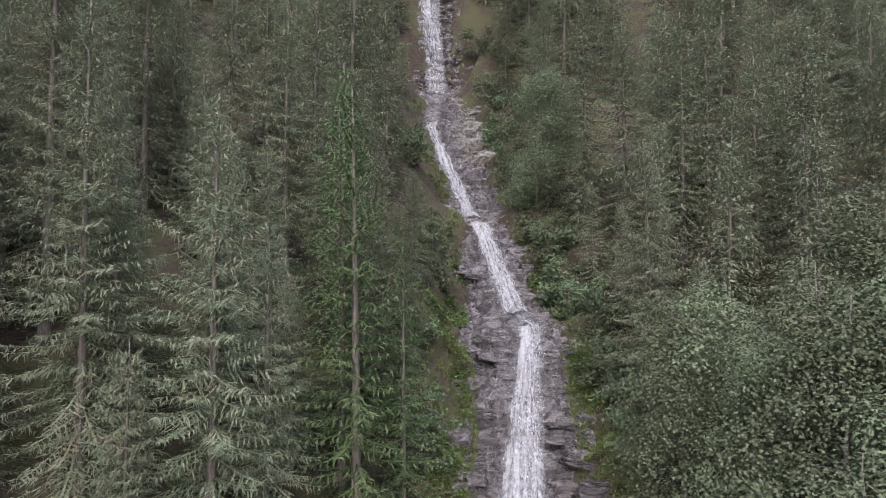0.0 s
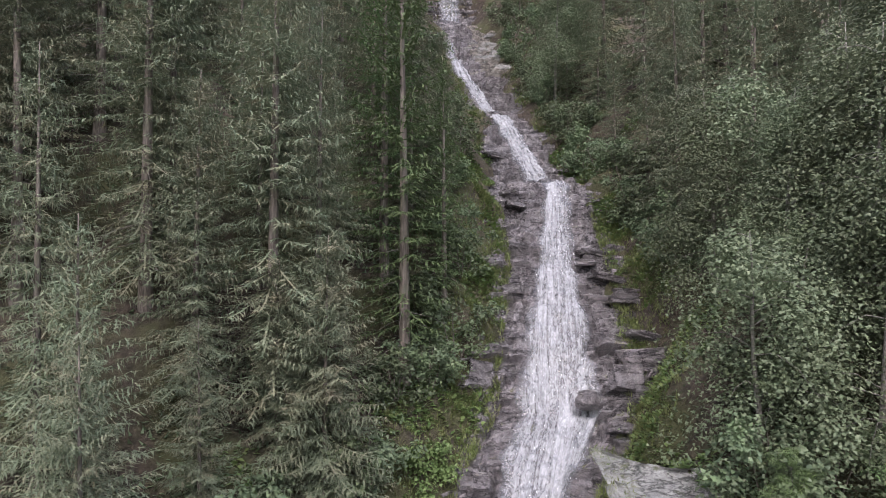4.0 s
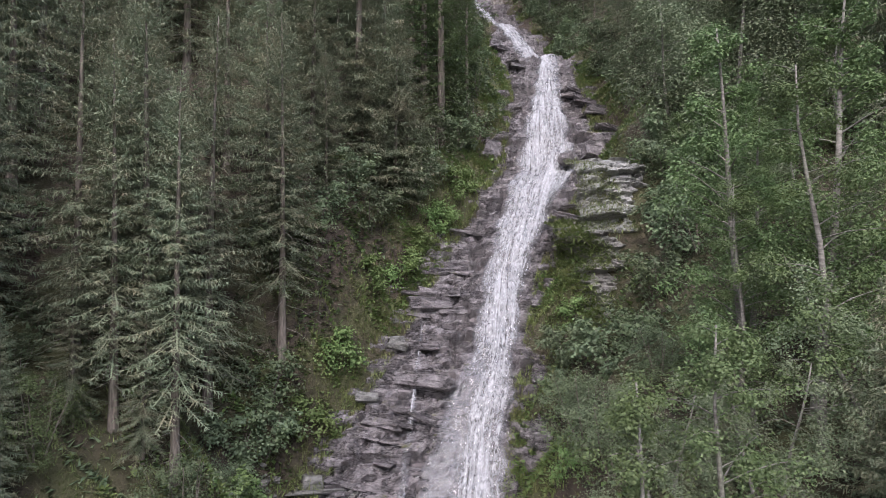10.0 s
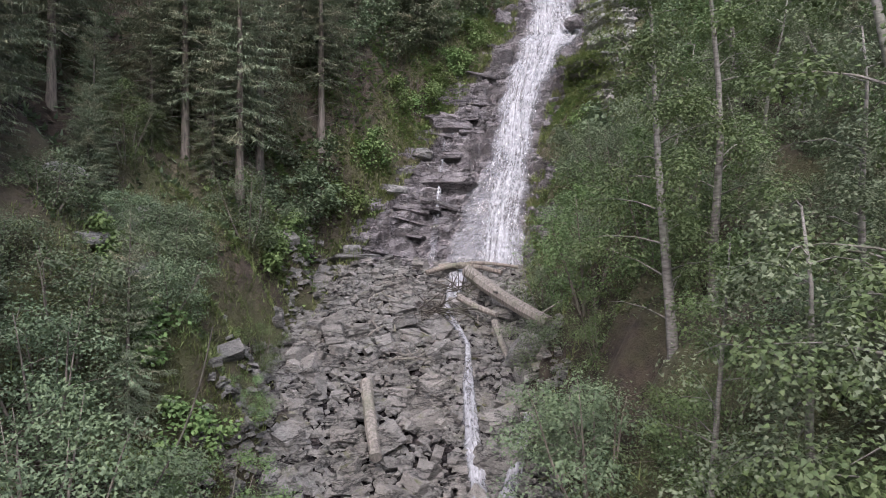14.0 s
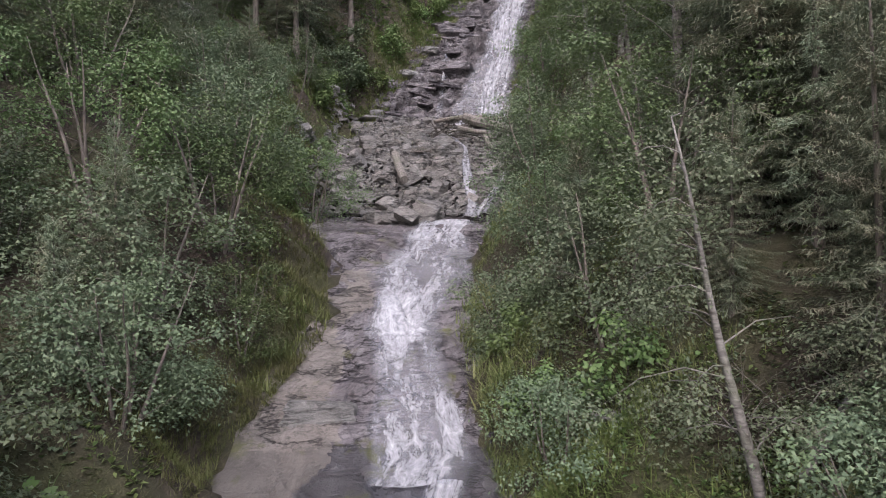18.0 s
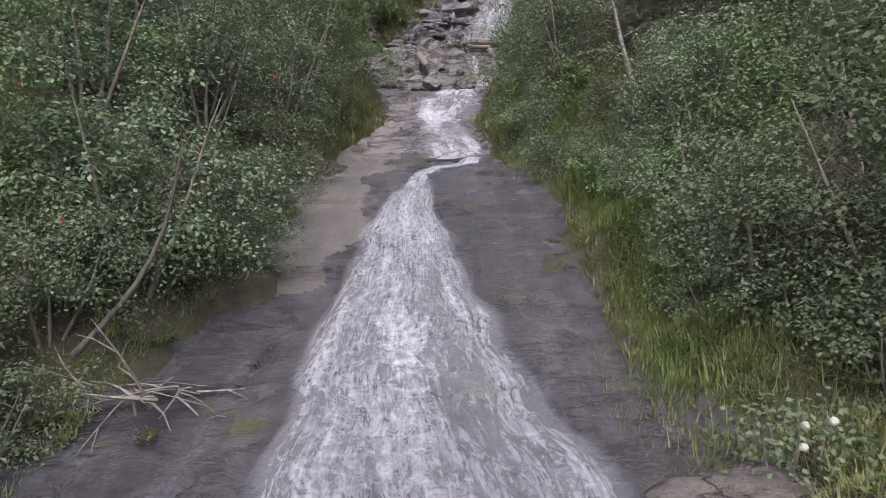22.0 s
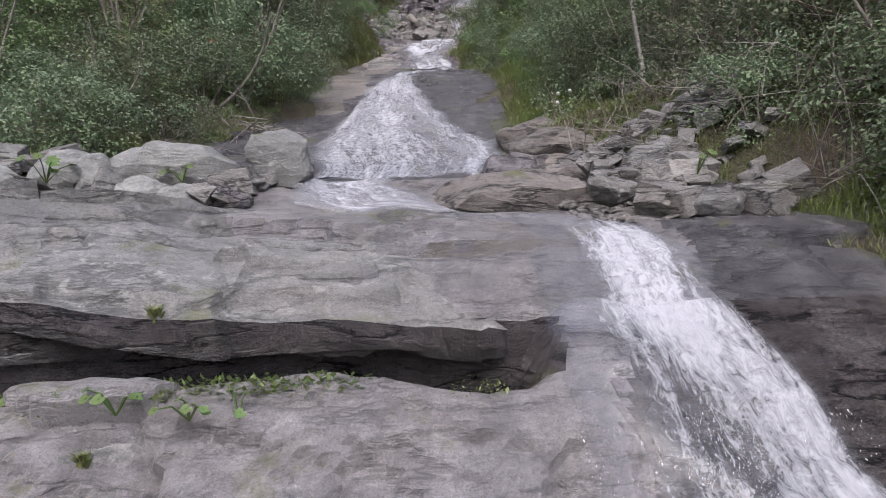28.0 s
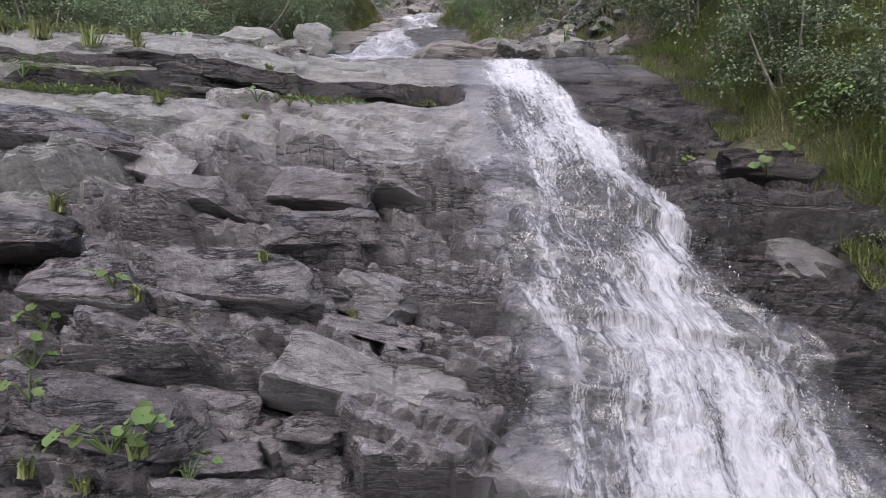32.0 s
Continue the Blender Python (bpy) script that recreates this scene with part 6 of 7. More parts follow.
boulder(-1.7, 4.0, 28.4, (1.9, 1.4, 1.4), 1, M_DRY, "large grey block at the edge of the rubble", group="rubble below the fall")
boulder(-3.0, 0.6, 26.3, (1.5, 1.2, 0.9), 2, M_STONE, "dark wet boulder beside the trickle", group="rubble below the fall")
boulder(-3.55, -3.2, 24.4, (1.5, 1.1, 0.9), 3, M_BED, "dark wet rock splitting the cascade", group="rubble below the fall")
boulder(-4.75, -2.6, 24.7, (0.8, 0.7, 0.5), 4, M_BED, "small dark rock in the cascade", group="rubble below the fall")
boulder(4.0, 24.4, 45.9, (1.2, 0.9, 1.0), 5, M_BED, "dark wet boulder at the foot of the tall fall", group="rubble below the fall")
# left of the pool
boulder(-8.1, -27.9, 14.85, (1.9, 1.2, 0.9), 11, M_PALEROCK, "large pale lichen-covered boulder beside the pool")
boulder(-6.75, -28.0, 15.1, (0.80, 0.6, 0.85), 12, M_PALEROCK, "pale pointed boulder on the brink of the terrace")
boulder(-7.25, -28.75, 14.5, (0.75, 0.5, 0.36), 13, M_BED, "dark wet square block under the boulders")
boulder(-8.15, -28.8, 14.55, (0.72, 0.55, 0.46), 14, M_PALEROCK, "grey rounded boulder on the terrace")
boulder(-7.65, -28.85, 14.5, (0.6, 0.5, 0.42), 15, M_PALEROCK, "grey angular boulder on the terrace")
boulder(-8.9, -29.1, 14.3, (1.5, 0.8, 0.42), 16, M_PALEROCK, "long flat grey slab at the back of the terrace")
boulder(-7.8, -29.2, 14.25, (0.8, 0.6, 0.36), 17, M_PALEROCK, "grey slab leaning on the terrace")
boulder(-6.2, -28.2, 14.55, (0.42, 0.4, 0.3), 18, M_BED, "small dark stone at the brink of the pool")
boulder(-9.2, -28.2, 14.9, (0.9, 0.7, 0.6), 19, M_PALEROCK, "grey mossy boulder beside the pool")
boulder(-9.9, -28.8, 14.7, (0.8, 0.7, 0.5), 20, M_PALEROCK, "grey mossy boulder below the bushes")
boulder(-8.7, -28.6, 14.75, (0.45, 0.4, 0.4), 21, M_PALEROCK, "small pale boulder among larger ones")
boulder(-5.5, -27.2, 14.52, (0.45, 0.4, 0.34), 22, M_BED, "dark stone standing in the pool")
# right of the pool
boulder(-3.85, -28.35, 14.3, (2.6, 1.7, 0.95), 31, M_TAN, "broad tan slab of rock beside the pool", 6)
boulder(-2.75, -25.2, 15.45, (1.5, 1.0, 0.62), 32, M_TAN, "large flat-topped brown boulder beside the fall", 8)
boulder(-3.0, -24.3, 15.85, (1.1, 0.9, 0.6), 33, M_TAN, "brown boulder above the flat one")
boulder(-3.45, -26.0, 14.95, (0.95, 0.9, 0.75), 34, M_BED, "grey block at the side of the fall")
boulder(-2.9, -25.9, 15.1, (0.7, 0.5, 0.35), 35, M_TAN, "thin slab wedged under the boulder")
boulder(-2.3, -26.4, 14.95, (0.8, 0.7, 0.4), 36, M_DRY, "weathered flat stone in dry grass")
boulder(-2.9, -29.0, 14.5, (0.75, 0.45, 0.32), 37, M_DRY, "tilted grey slab in the rubble", 35, 30)
boulder(-1.95, -27.6, 14.95, (0.75, 0.6, 0.55), 38, M_DRY, "grey boulder at the edge of the brush")
boulder(-3.1, -27.6, 14.75, (0.8, 0.5, 0.32), 39, M_TAN, "brown rock hung with roots")
boulder(-2.35, -29.3, 14.3, (0.55, 0.45, 0.4), 40, M_DRY, "grey stone on the terrace edge")
boulder(-3.35, -26.7, 14.72, (1.4, 1.1, 0.5), 42, M_TAN, "broad brown slab sloping into the pool", 20)
boulder(-2.1, -24.7, 15.75, (1.1, 0.9, 0.42), 43, M_TAN, "brown slab half sunk in the bank", 50)
boulder(-1.9, -25.7, 15.35, (0.9, 0.8, 0.4), 44, M_DRY, "flat grey stone in the grass", 15)
boulder(-1.4, -26.8, 15.15, (0.8, 0.7, 0.4), 45, M_DRY, "grey stone among dry twigs", 70)
boulder(-2.55, -27.1, 14.8, (0.9, 0.7, 0.34), 46, M_TAN, "thin brown slab among dry twigs", 100)
boulder(-2.0, -29.5, 14.25, (0.6, 0.45, 0.32), 41, M_DRY, "grey stone on the terrace edge")
for k in range(34):
    x, y = rs.uniform(-10.6, -6.5), rs.uniform(-29.0, -27.7)
    stone(x, y, rs.choice((0.22, 0.3, 0.4, 0.5)), 0.1, None, "grey stone packed between the boulders", "boulders by the pool")
for k in range(34):
    x, y = rs.uniform(-2.4, 0.1), rs.uniform(-29.6, -26.2)
    stone(x, y, rs.choice((0.2, 0.28, 0.36, 0.48)), 0.12, None, "grey angular stone in the heap beside the terrace", "stone heap beside the terrace")
made = 0
while made < 46:
    x, y = rs.uniform(-3.1, -0.9), rs.uniform(-29.6, -27.0)
    z, a = bed_height(x, y)
    stone(x, y, rs.choice((0.22, 0.3, 0.38, 0.5)), 0.14, None, "grey angular stone in the heap beside the terrace", "stone heap beside the terrace")
    made += 1


def crag(name, x0, x1, z0, z1, y, deep, seed, mat, label, lean=0.25, pitch=1.0, step=0.09):
    """A crag that bulges out of the bank: a face of cracked layers that turns back into the slope on all sides."""
    xs, zs = np.arange(x0, x1 + step, step), np.arange(z0, z1 + step, step)
    X, Z = np.meshgrid(xs, zs)
    u_, v_ = (X - x0) / (x1 - x0) * 2 - 1, (Z - z0) / (z1 - z0)
    wob = 0.12 * np.sin(1.3 * Z + seed) + 0.08 * np.sin(3.1 * Z + 2 * seed)
    back = deep * np.abs(np.clip(u_ + wob, -1, 1)) ** 2.6 + deep * smooth((v_ - 0.8) / 0.2) ** 2
    rel = 0.6 * ledges(X * pitch + 7 * seed, Z * 0 + seed, Z * pitch) / pitch + facets(X, Z - 0.1 * X, 1.5, 0.5, seed, 0.45, 0.9, 0.25) + facets(X, Z, 0.6, 0.25, seed + 3, 0.14, 0.9, 0.1)
    Y = y + lean * (Z - z0) + back - 0.9 * rel + 0.3 * np.sin(0.8 * X + seed)
    ob = sheet(name, X, Y, Z - 0.06 * X + 0.15 * rel, mat)
    ob.data.polygons.foreach_set("use_smooth", np.zeros(len(ob.data.polygons), bool))
    return tagged(ob, label, "rock outcrop", kind="structure")


def drape(ob, count, test, size, width, mat, label, seed, category="grass"):
    """Blades that grow out of a crag where test(x, z) is above nought."""
    r = np.random.default_rng(seed)
    co = np.empty(len(ob.data.vertices) * 3, np.float32)
    ob.data.vertices.foreach_get("co", co)
    co = co.reshape(-1, 3)
    co = co[test(co[:, 0], co[:, 2]) + 0.35 * np.sin(2.1 * co[:, 0] + 1.7 * co[:, 2]) + r.uniform(-0.3, 0.3, len(co)) > 0]
    if not len(co):
        return None
    p = co[r.integers(0, len(co), count)] + r.uniform(-0.06, 0.06, (count, 3))
    d = np.stack([r.normal(0, 0.5, count), -np.abs(r.normal(0.5, 0.3, count)), r.normal(0.55, 0.4, count)], -1)
    d /= np.linalg.norm(d, axis=1)[:, None]
    side = np.stack([np.cos(r.uniform(0, 6.3, count)), np.sin(r.uniform(0, 6.3, count)), np.zeros(count)], -1)
    ln = (size * r.uniform(0.5, 1.5, count))[:, None]
    tip = p + d * ln - np.array([0, 0, 0.35]) * ln
    v = np.stack([p - side * width / 2, p + side * width / 2, tip], 1).reshape(-1, 3)
    me = mesh_of("grass", v.tolist(), np.arange(count * 3).reshape(-1, 3).tolist(), mat)
    return tagged(new("grass", me), label, category, kind="stuff")


white_crag = crag("rock_crag", 3.2, 7.8, 41.4, 45.4, 15.9, 1.6, 1.3, M_WHITE, "pale whitish crag of cracked schist layers beside the fall", 0.32)
grey_crag = crag("rock_crag", 2.2, 6.6, 36.4, 42.2, 14.2, 2.4, 2.7, M_DRY, "grey layered crag overgrown with grass", 0.25)
drape(white_crag, 3500, lambda x, z: np.maximum((4.2 - x) + 0.35 * (44.0 - z), 1.5 * (41.7 - z)), 0.34, 0.035, M_GRASS, "grass hanging over the side of the pale crag", 61)
drape(grey_crag, 10000, lambda x, z: 0.15 + 0.5 * np.sin(1.4 * x + 0.9 * z) + 0.4 * (x < 3.4) - 0.8 * (np.abs(z - 39.2) < 0.5), 0.34, 0.035, M_GRASS, "yellow-green grass growing from the ledges of the crag", 62)
drape(grey_crag, 2500, lambda x, z: 3.3 - x + 0.3 * np.sin(z), 0.26, 0.2, M_HERB, "bright green leaves on the crag", 63, "herbs")
for k, (x, y, a, b, c) in enumerate(((-13.0, 3.0, 1.5, 1.0, 0.7), (-11.9, 2.6, 1.2, 0.9, 0.6), (-14.0, 3.2, 1.3, 0.9, 0.7), (-12.4, 4.0, 1.3, 0.9, 0.6), (-13.6, 4.6, 1.2, 0.9, 0.5), (-11.3, 3.6, 0.9, 0.7, 0.5), (-14.8, 2.2, 1.2, 0.9, 0.6))):
    boulder(x, y, float(land(x, y)) - 0.4, (1.5 * a, 1.5 * b, 1.3 * c), 81 + k, M_DRY, "grey mossy ledge of rock in the clearing under the spruces", group="rocks under the spruces")
boulder(-12.2, 1.3, float(land(-12.2, 1.3)), (1.8, 1.3, 0.6), 51, M_DRY, "flat mossy rock under the spruces", group="rocks under the spruces")
boulder(-13.4, 0.9, float(land(-13.4, 0.9)), (1.4, 1.1, 0.5), 52, M_DRY, "flat mossy rock under the spruces", group="rocks under the spruces")
boulder(-11.2, 0.5, float(land(-11.2, 0.5)) - 0.1, (1.3, 1.0, 0.5), 53, M_DRY, "grey mossy rock on the bank", group="rocks under the spruces")
crag("rock_crag", 6.8, 10.0, 46.0, 52.0, 27.2, 3.0, 5.6, M_DRY, "grey broken crag beside the tall fall", 0.6)
crag("rock_crag", 7.4, 10.8, 51.0, 56.6, 32.4, 3.0, 6.2, M_WHITE, "pale lichen-covered crag above the tall fall", 0.6)
crag("rock_crag", -2.4, 1.0, 19.9, 21.6, -14.4, 1.6, 7.4, M_DRY, "mossy overhanging bank of rock and earth", -0.2)

# still water in the basin below the broad sheet
px_, py2 = np.meshgrid(np.linspace(-9.2, -3.7, 40), np.linspace(-28.0, -25.75, 20))
pz_ = 15.0 + 0.008 * np.sin(9 * px_ + 5 * py2) + 0.006 * np.sin(17 * py2 - 6 * px_)
uv_ = np.stack([px_, py2 * 2], -1)
tagged(sheet("pool", px_, py2, pz_, M_THIN, uv_, np.where(py2 > -26.3 + 0.15 * np.sin(5 * px_), 1.1, 0.1) * np.ones_like(px_)), "shallow clear pool at the foot of the sheet", "water", kind="structure")


# ---------------------------------------------------------------- the jutting brow of the lowest terrace
def brow(name, x0, x1, y, z, thick, deep, seed, mat, label, out=0.0, run=0.5, under=None):
    """A layer of rock that juts over a hollow: rounded nose, flat underside, broken into long plates."""
    n, m = int((x1 - x0) / 0.06), 15
    xs = np.linspace(x0, x1, n)
    t = np.linspace(0, 1, m)
    nose = out + 0.16 * np.sin(0.9 * xs + seed) + 0.09 * np.sin(2.7 * xs + 2 * seed) + 0.10 * (chance(np.floor(xs / 0.9), seed) - 0.5)
    lift = 0.10 * np.sin(0.55 * xs + seed) + 0.04 * np.sin(2.1 * xs) + 0.05 * (chance(np.floor(xs / 1.3 + 0.4), seed + 2) - 0.5)
    th = thick * (0.8 + 0.35 * np.sin(1.1 * xs + 2 * seed) * np.sin(0.7 * xs) + 0.2 * chance(np.floor(xs / 0.7), seed + 4))
    taper = smooth((xs - x0) / 0.7) * smooth((x1 - xs) / run)
    th = th * (0.25 + 0.75 * taper)
    # section: back of the top, nose, underside, back
    sy = np.interp(t, (0, 0.42, 0.5, 0.6, 0.68, 1), (deep, 0.12, 0.0, 0.02, 0.14, deep))
    sz = np.interp(t, (0, 0.42, 0.5, 0.6, 0.68, 1), (0.55 * deep, 0.03, -0.12, -0.8, -1.0, -0.85))
    X = np.repeat(xs[None, :], m, 0)
    Y = y - nose[None, :] * (1 - t[:, None] * 0.2) + sy[:, None]
    Z = z + lift[None, :] + np.where(sz[:, None] > -0.11, sz[:, None], sz[:, None] * th[None, :])
    Y = Y + (1 - taper[None, :]) * 1.1 * (1 - t[:, None]) ** 0.5
    Z = Z - 0.12 * (1 - taper[None, :])
    relief = 0.16 * ledges(X, Y, Z * 1.6) + facets(X, Z * 2 + 0.5 * Y, 1.3, 0.6, seed, 0.10) + 0.02 * np.sin(7 * X + 11 * Z)
    Y = Y - 0.25 * np.clip(-5.6 - X, 0, 5)
    Z = Z + np.interp(X, (-9.2, -7.3, -5.8, -4.0), (0.12, 0.20, 0.06, -0.06))
    ob = sheet(name, X, Y - relief, Z + relief * 0.5, mat)
    ob.data.polygons.foreach_set("use_smooth", np.zeros(len(ob.data.polygons), bool))
    # under: darker colour for nose and underside, painting in the overhang's shade
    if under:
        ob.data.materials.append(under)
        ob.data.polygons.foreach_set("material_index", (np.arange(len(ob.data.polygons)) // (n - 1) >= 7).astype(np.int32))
    return tagged(ob, label, "rock ledge", kind="structure")


# underside coloured dark to stand for the shade below the overhang
brow("rock_brow", -14.0, -3.85, -31.05, 13.46, 0.30, 0.8, 1.0, M_DRY, "pale rock brow jutting over a hollow, its underside coloured dark as shade", 0.14, 0.5, M_SOAK_SHADE)
brow("rock_brow", -14.0, -5.4, -30.80, 13.62, 0.10, 0.8, 2.8, M_DRY, "thin pale rock layer stepping back from the brow", 0.05, 2.2)
# whole layer coloured dark, as the brow would shade it
brow("rock_brow", -13.0, -3.95, -30.98, 13.30, 0.26, 0.6, 2.3, M_SOAK_SHADE, "thin rock layer under the brow, coloured dark as shade")
brow("rock_brow", -14.0, -6.2, -30.4, 13.86, 0.12, 0.7, 4.6, M_DRY, "pale rock layer on the terrace", 0.0, 2.5)
brow("rock_brow", -3.9, -2.9, -30.9, 13.52, 0.20, 0.6, 5.2, M_SLAB, "wet rounded rock lobe that parts the water", 0.1, 0.4)
brow("rock_brow", -2.3, 1.2, -29.75, 14.02, 0.20, 1.0, 9.3, M_SOAK_SHADE, "dark brown wet rock layer beside the fall")
brow("rock_brow", -2.0, 1.4, -30.7, 13.2, 0.28, 1.0, 8.3, M_SOAK_SHADE, "dark brown wet rock layer beside the fall")
brow("rock_brow", -1.4, 1.6, -32.4, 11.95, 0.26, 1.1, 10.4, M_SOAK_SHADE, "dark wet rock layer beside the fall")


# ---------------------------------------------------------------- flying water
def flecks(name, count, y0, y1, size, reach, label, seed):
    """Drops and torn strands thrown off the falls."""
    r = np.random.default_rng(seed)
    ys = r.uniform(y0, y1, count)
    a, b = curve_at(WATER, 1, ys), curve_at(WATER, 2, ys)
    t = np.clip(r.normal(0.1, 0.5, count), -0.98, 0.98)
    xs = (a + b) / 2 + (b - a) / 2 * t
    zs = curve_at(PROFILE, 1, ys)
    off = np.abs(r.normal(0, reach, count)) + 0.1
    p = np.stack([xs, ys - off * 0.8, zs + off * 0.6], -1)
    ln, wd = size * r.uniform(0.5, 3.0, count), size * r.uniform(0.2, 0.5, count)
    an = r.uniform(-0.5, 0.5, count)
    d = np.stack([np.sin(an), -0.3 * np.ones(count), -np.cos(an)], -1)
    s = np.stack([np.cos(an), np.zeros(count), np.sin(an)], -1)
    v = np.stack([p - s * wd[:, None], p + s * wd[:, None], p + d * ln[:, None]], 1).reshape(-1, 3)
    me = bpy.data.meshes.new(name)
    me.from_pydata(v.tolist(), [], np.arange(count * 3).reshape(-1, 3).tolist())
    me.materials.append(M_DROP)
    return tagged(new(name, me), label, "water spray", kind="stuff")


flecks("spray", 9000, -37.5, -31.8, 0.0055, 0.05, "white drops and torn strands off the lowest fall", 3)
flecks("spray", 1200, 11.2, 37.5, 0.03, 0.15, "white drops beside the tall falls", 5)

# ---------------------------------------------------------------- courses of broken rock on the cliffs
PLATES = [boulder_mesh("plate", (1, 1, 1), 300 + k, M_BED, 2, 0.42, 0.3) for k in range(12)]
SOAKED_PLATES = [boulder_mesh("plate", (1, 1, 1), 350 + k, M_SOAK_SHADE, 2, 0.42, 0.3) for k in range(6)]
PALE_PLATES = [boulder_mesh("plate", (1, 1, 1), 330 + k, M_DRY, 2, 0.42, 0.3) for k in range(8)]


def courses(parent, y0, y1, high, long, deep, seed, keep=0.62, dip=-7.0, pale=None):
    """Layer upon layer of jointed plates set into a rock face, some proud, some missing; none under the water."""
    r = random.Random(seed)
    s, s1 = float(np.interp(y0, py, arc)), float(np.interp(y1, py, arc))
    while s < s1:
        h = high * r.choice((0.45, 0.7, 1.0, 1.5))
        y, z, ny, nz = (float(v) for v in bed_rows(np.array(s)))
        a, b = float(rock_edge(1, y)) - 0.2, float(rock_edge(2, y)) + 0.2
        wa, wb = float(curve_at(WATER, 1, y)) - 0.1, float(curve_at(WATER, 2, y)) + 0.1
        x = a + r.uniform(0, long)
        while x < b:
            L = long * r.choice((0.5, 0.8, 1.1, 1.7)) * r.uniform(0.8, 1.2)
            mid = x + L / 2
            x += L
            if (mid + L / 2 > wa and mid - L / 2 < wb) or r.random() > keep:
                continue
            proud = deep * r.uniform(-0.36, 0.02)
            lower = math.tan(radians(dip)) * -(mid - (a + b) / 2) * 0.6
            ss = s + lower
            y2, z2, ny2, nz2 = (float(v) for v in bed_rows(np.array(ss)))
            light = pale is not None and pale(mid, y2)
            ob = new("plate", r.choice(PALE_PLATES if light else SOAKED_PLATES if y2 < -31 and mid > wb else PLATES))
            ob.parent = parent
            ob.matrix_basis = pose(mid, y2 + ny2 * proud, z2 + nz2 * proud, -r.uniform(0, 30), -dip + r.uniform(-9, 9), r.uniform(-22, 22)) @ Matrix.Diagonal((L * 1.25, deep, h * 1.45, 1))
        s += h * 1.25


courses(CLIFF, -38.5, -33.2, 0.22, 0.7, 0.6, 71, 0.10, -7, lambda x, y: x < -7.4)
courses(BED, 11.3, 24.0, 0.30, 1.5, 1.0, 72, 0.40, -7, lambda x, y: x < float(curve_at(WATER, 1, y)) - 3.0)
courses(BED, 25.2, 37.4, 0.5, 1.8, 1.3, 73, 0.28)
courses(BED, 43.0, 49.5, 0.6, 1.5, 1.4, 74, 0.28)
courses(BED, 53.5, 71.0, 0.8, 1.6, 1.5, 75, 0.25, -7, lambda x, y: x > 1.5)
courses(BED, -11.5, -3.0, 0.3, 1.0, 0.5, 76, 0.10, -4, lambda x, y: x < -6.6)

BLOCKS = [boulder_mesh("plate", (1, 1, 1), 370 + k, (M_BED, M_GREY, M_BED)[k % 3], 2, 0.48, 0.45) for k in range(9)]
for k, (x, y, z, long, high) in enumerate(((-8.5, -33.7, 12.05, 2.0, 0.34), (-7.5, -33.5, 11.75, 0.9, 0.40), (-6.9, -34.1, 11.35, 1.0, 0.30), (-5.5, -33.8, 11.42, 1.2, 0.38), (-4.7, -33.45, 11.36, 0.9, 0.34), (-5.6, -34.25, 10.95, 1.1, 0.34),
                                           (-6.1, -35.1, 10.45, 1.5, 0.36), (-4.9, -34.65, 10.28, 1.0, 0.34), (-7.4, -35.3, 10.4, 1.1, 0.36), (-8.4, -35.2, 11.0, 1.2, 0.34), (-5.2, -35.5, 9.6, 1.3, 0.36), (-6.9, -36.0, 9.5, 1.4, 0.4),
                                           (-8.3, -36.3, 9.6, 1.2, 0.36), (-4.3, -35.3, 9.5, 0.8, 0.3), (-0.7, -32.9, 11.5, 1.1, 0.34), (-0.2, -34.1, 10.6, 1.3, 0.4))):
    ob = new("plate", BLOCKS[(k * 4 + (1 if x > -2 else 0)) % 9])
    ob.parent = CLIFF
    ob.matrix_basis = pose(x, y + 0.46, z + 0.05, -22 + 9 * math.sin(3 * k), 9 + 13 * math.sin(2 * k), 24 * math.sin(5 * k + 1)) @ Matrix.Diagonal((1.15 * long, 1.1, 1.35 * high, 1))

# ---------------------------------------------------------------- small growth on the lower rock


def tuft(x, y, z, size, blades, mat, label, seed, spread=0.6, wide=0.012):
    """A clump of arching grass."""
    r = random.Random(seed)
    v, f = [], []
    for k in range(blades):
        a = r.uniform(0, 6.283)
        d = Vector((math.cos(a) * spread * r.random(), math.sin(a) * spread * r.random(), 1)).normalized()
        L = size * r.uniform(0.5, 1.2)
        p = Vector((r.gauss(0, size * 0.12), r.gauss(0, size * 0.12), 0))
        s = Vector((-math.sin(a), math.cos(a), 0)) * wide
        m1, m2 = p + d * L * 0.55, p + d * L * 0.9 + Vector((math.cos(a), math.sin(a), -0.7)) * L * 0.25
        i = len(v)
        v += [tuple(p - s), tuple(p + s), tuple(m1 - s * 0.8), tuple(m1 + s * 0.8), tuple(m2)]
        f += [(i, i + 1, i + 3, i + 2), (i + 2, i + 3, i + 4)]
    ob = new("grass_tuft", mesh_of("grass_tuft", v, f, mat))
    ob.matrix_basis = pose(x, y, z)
    return tagged(ob, label, "grass tuft", "plants on the rock")


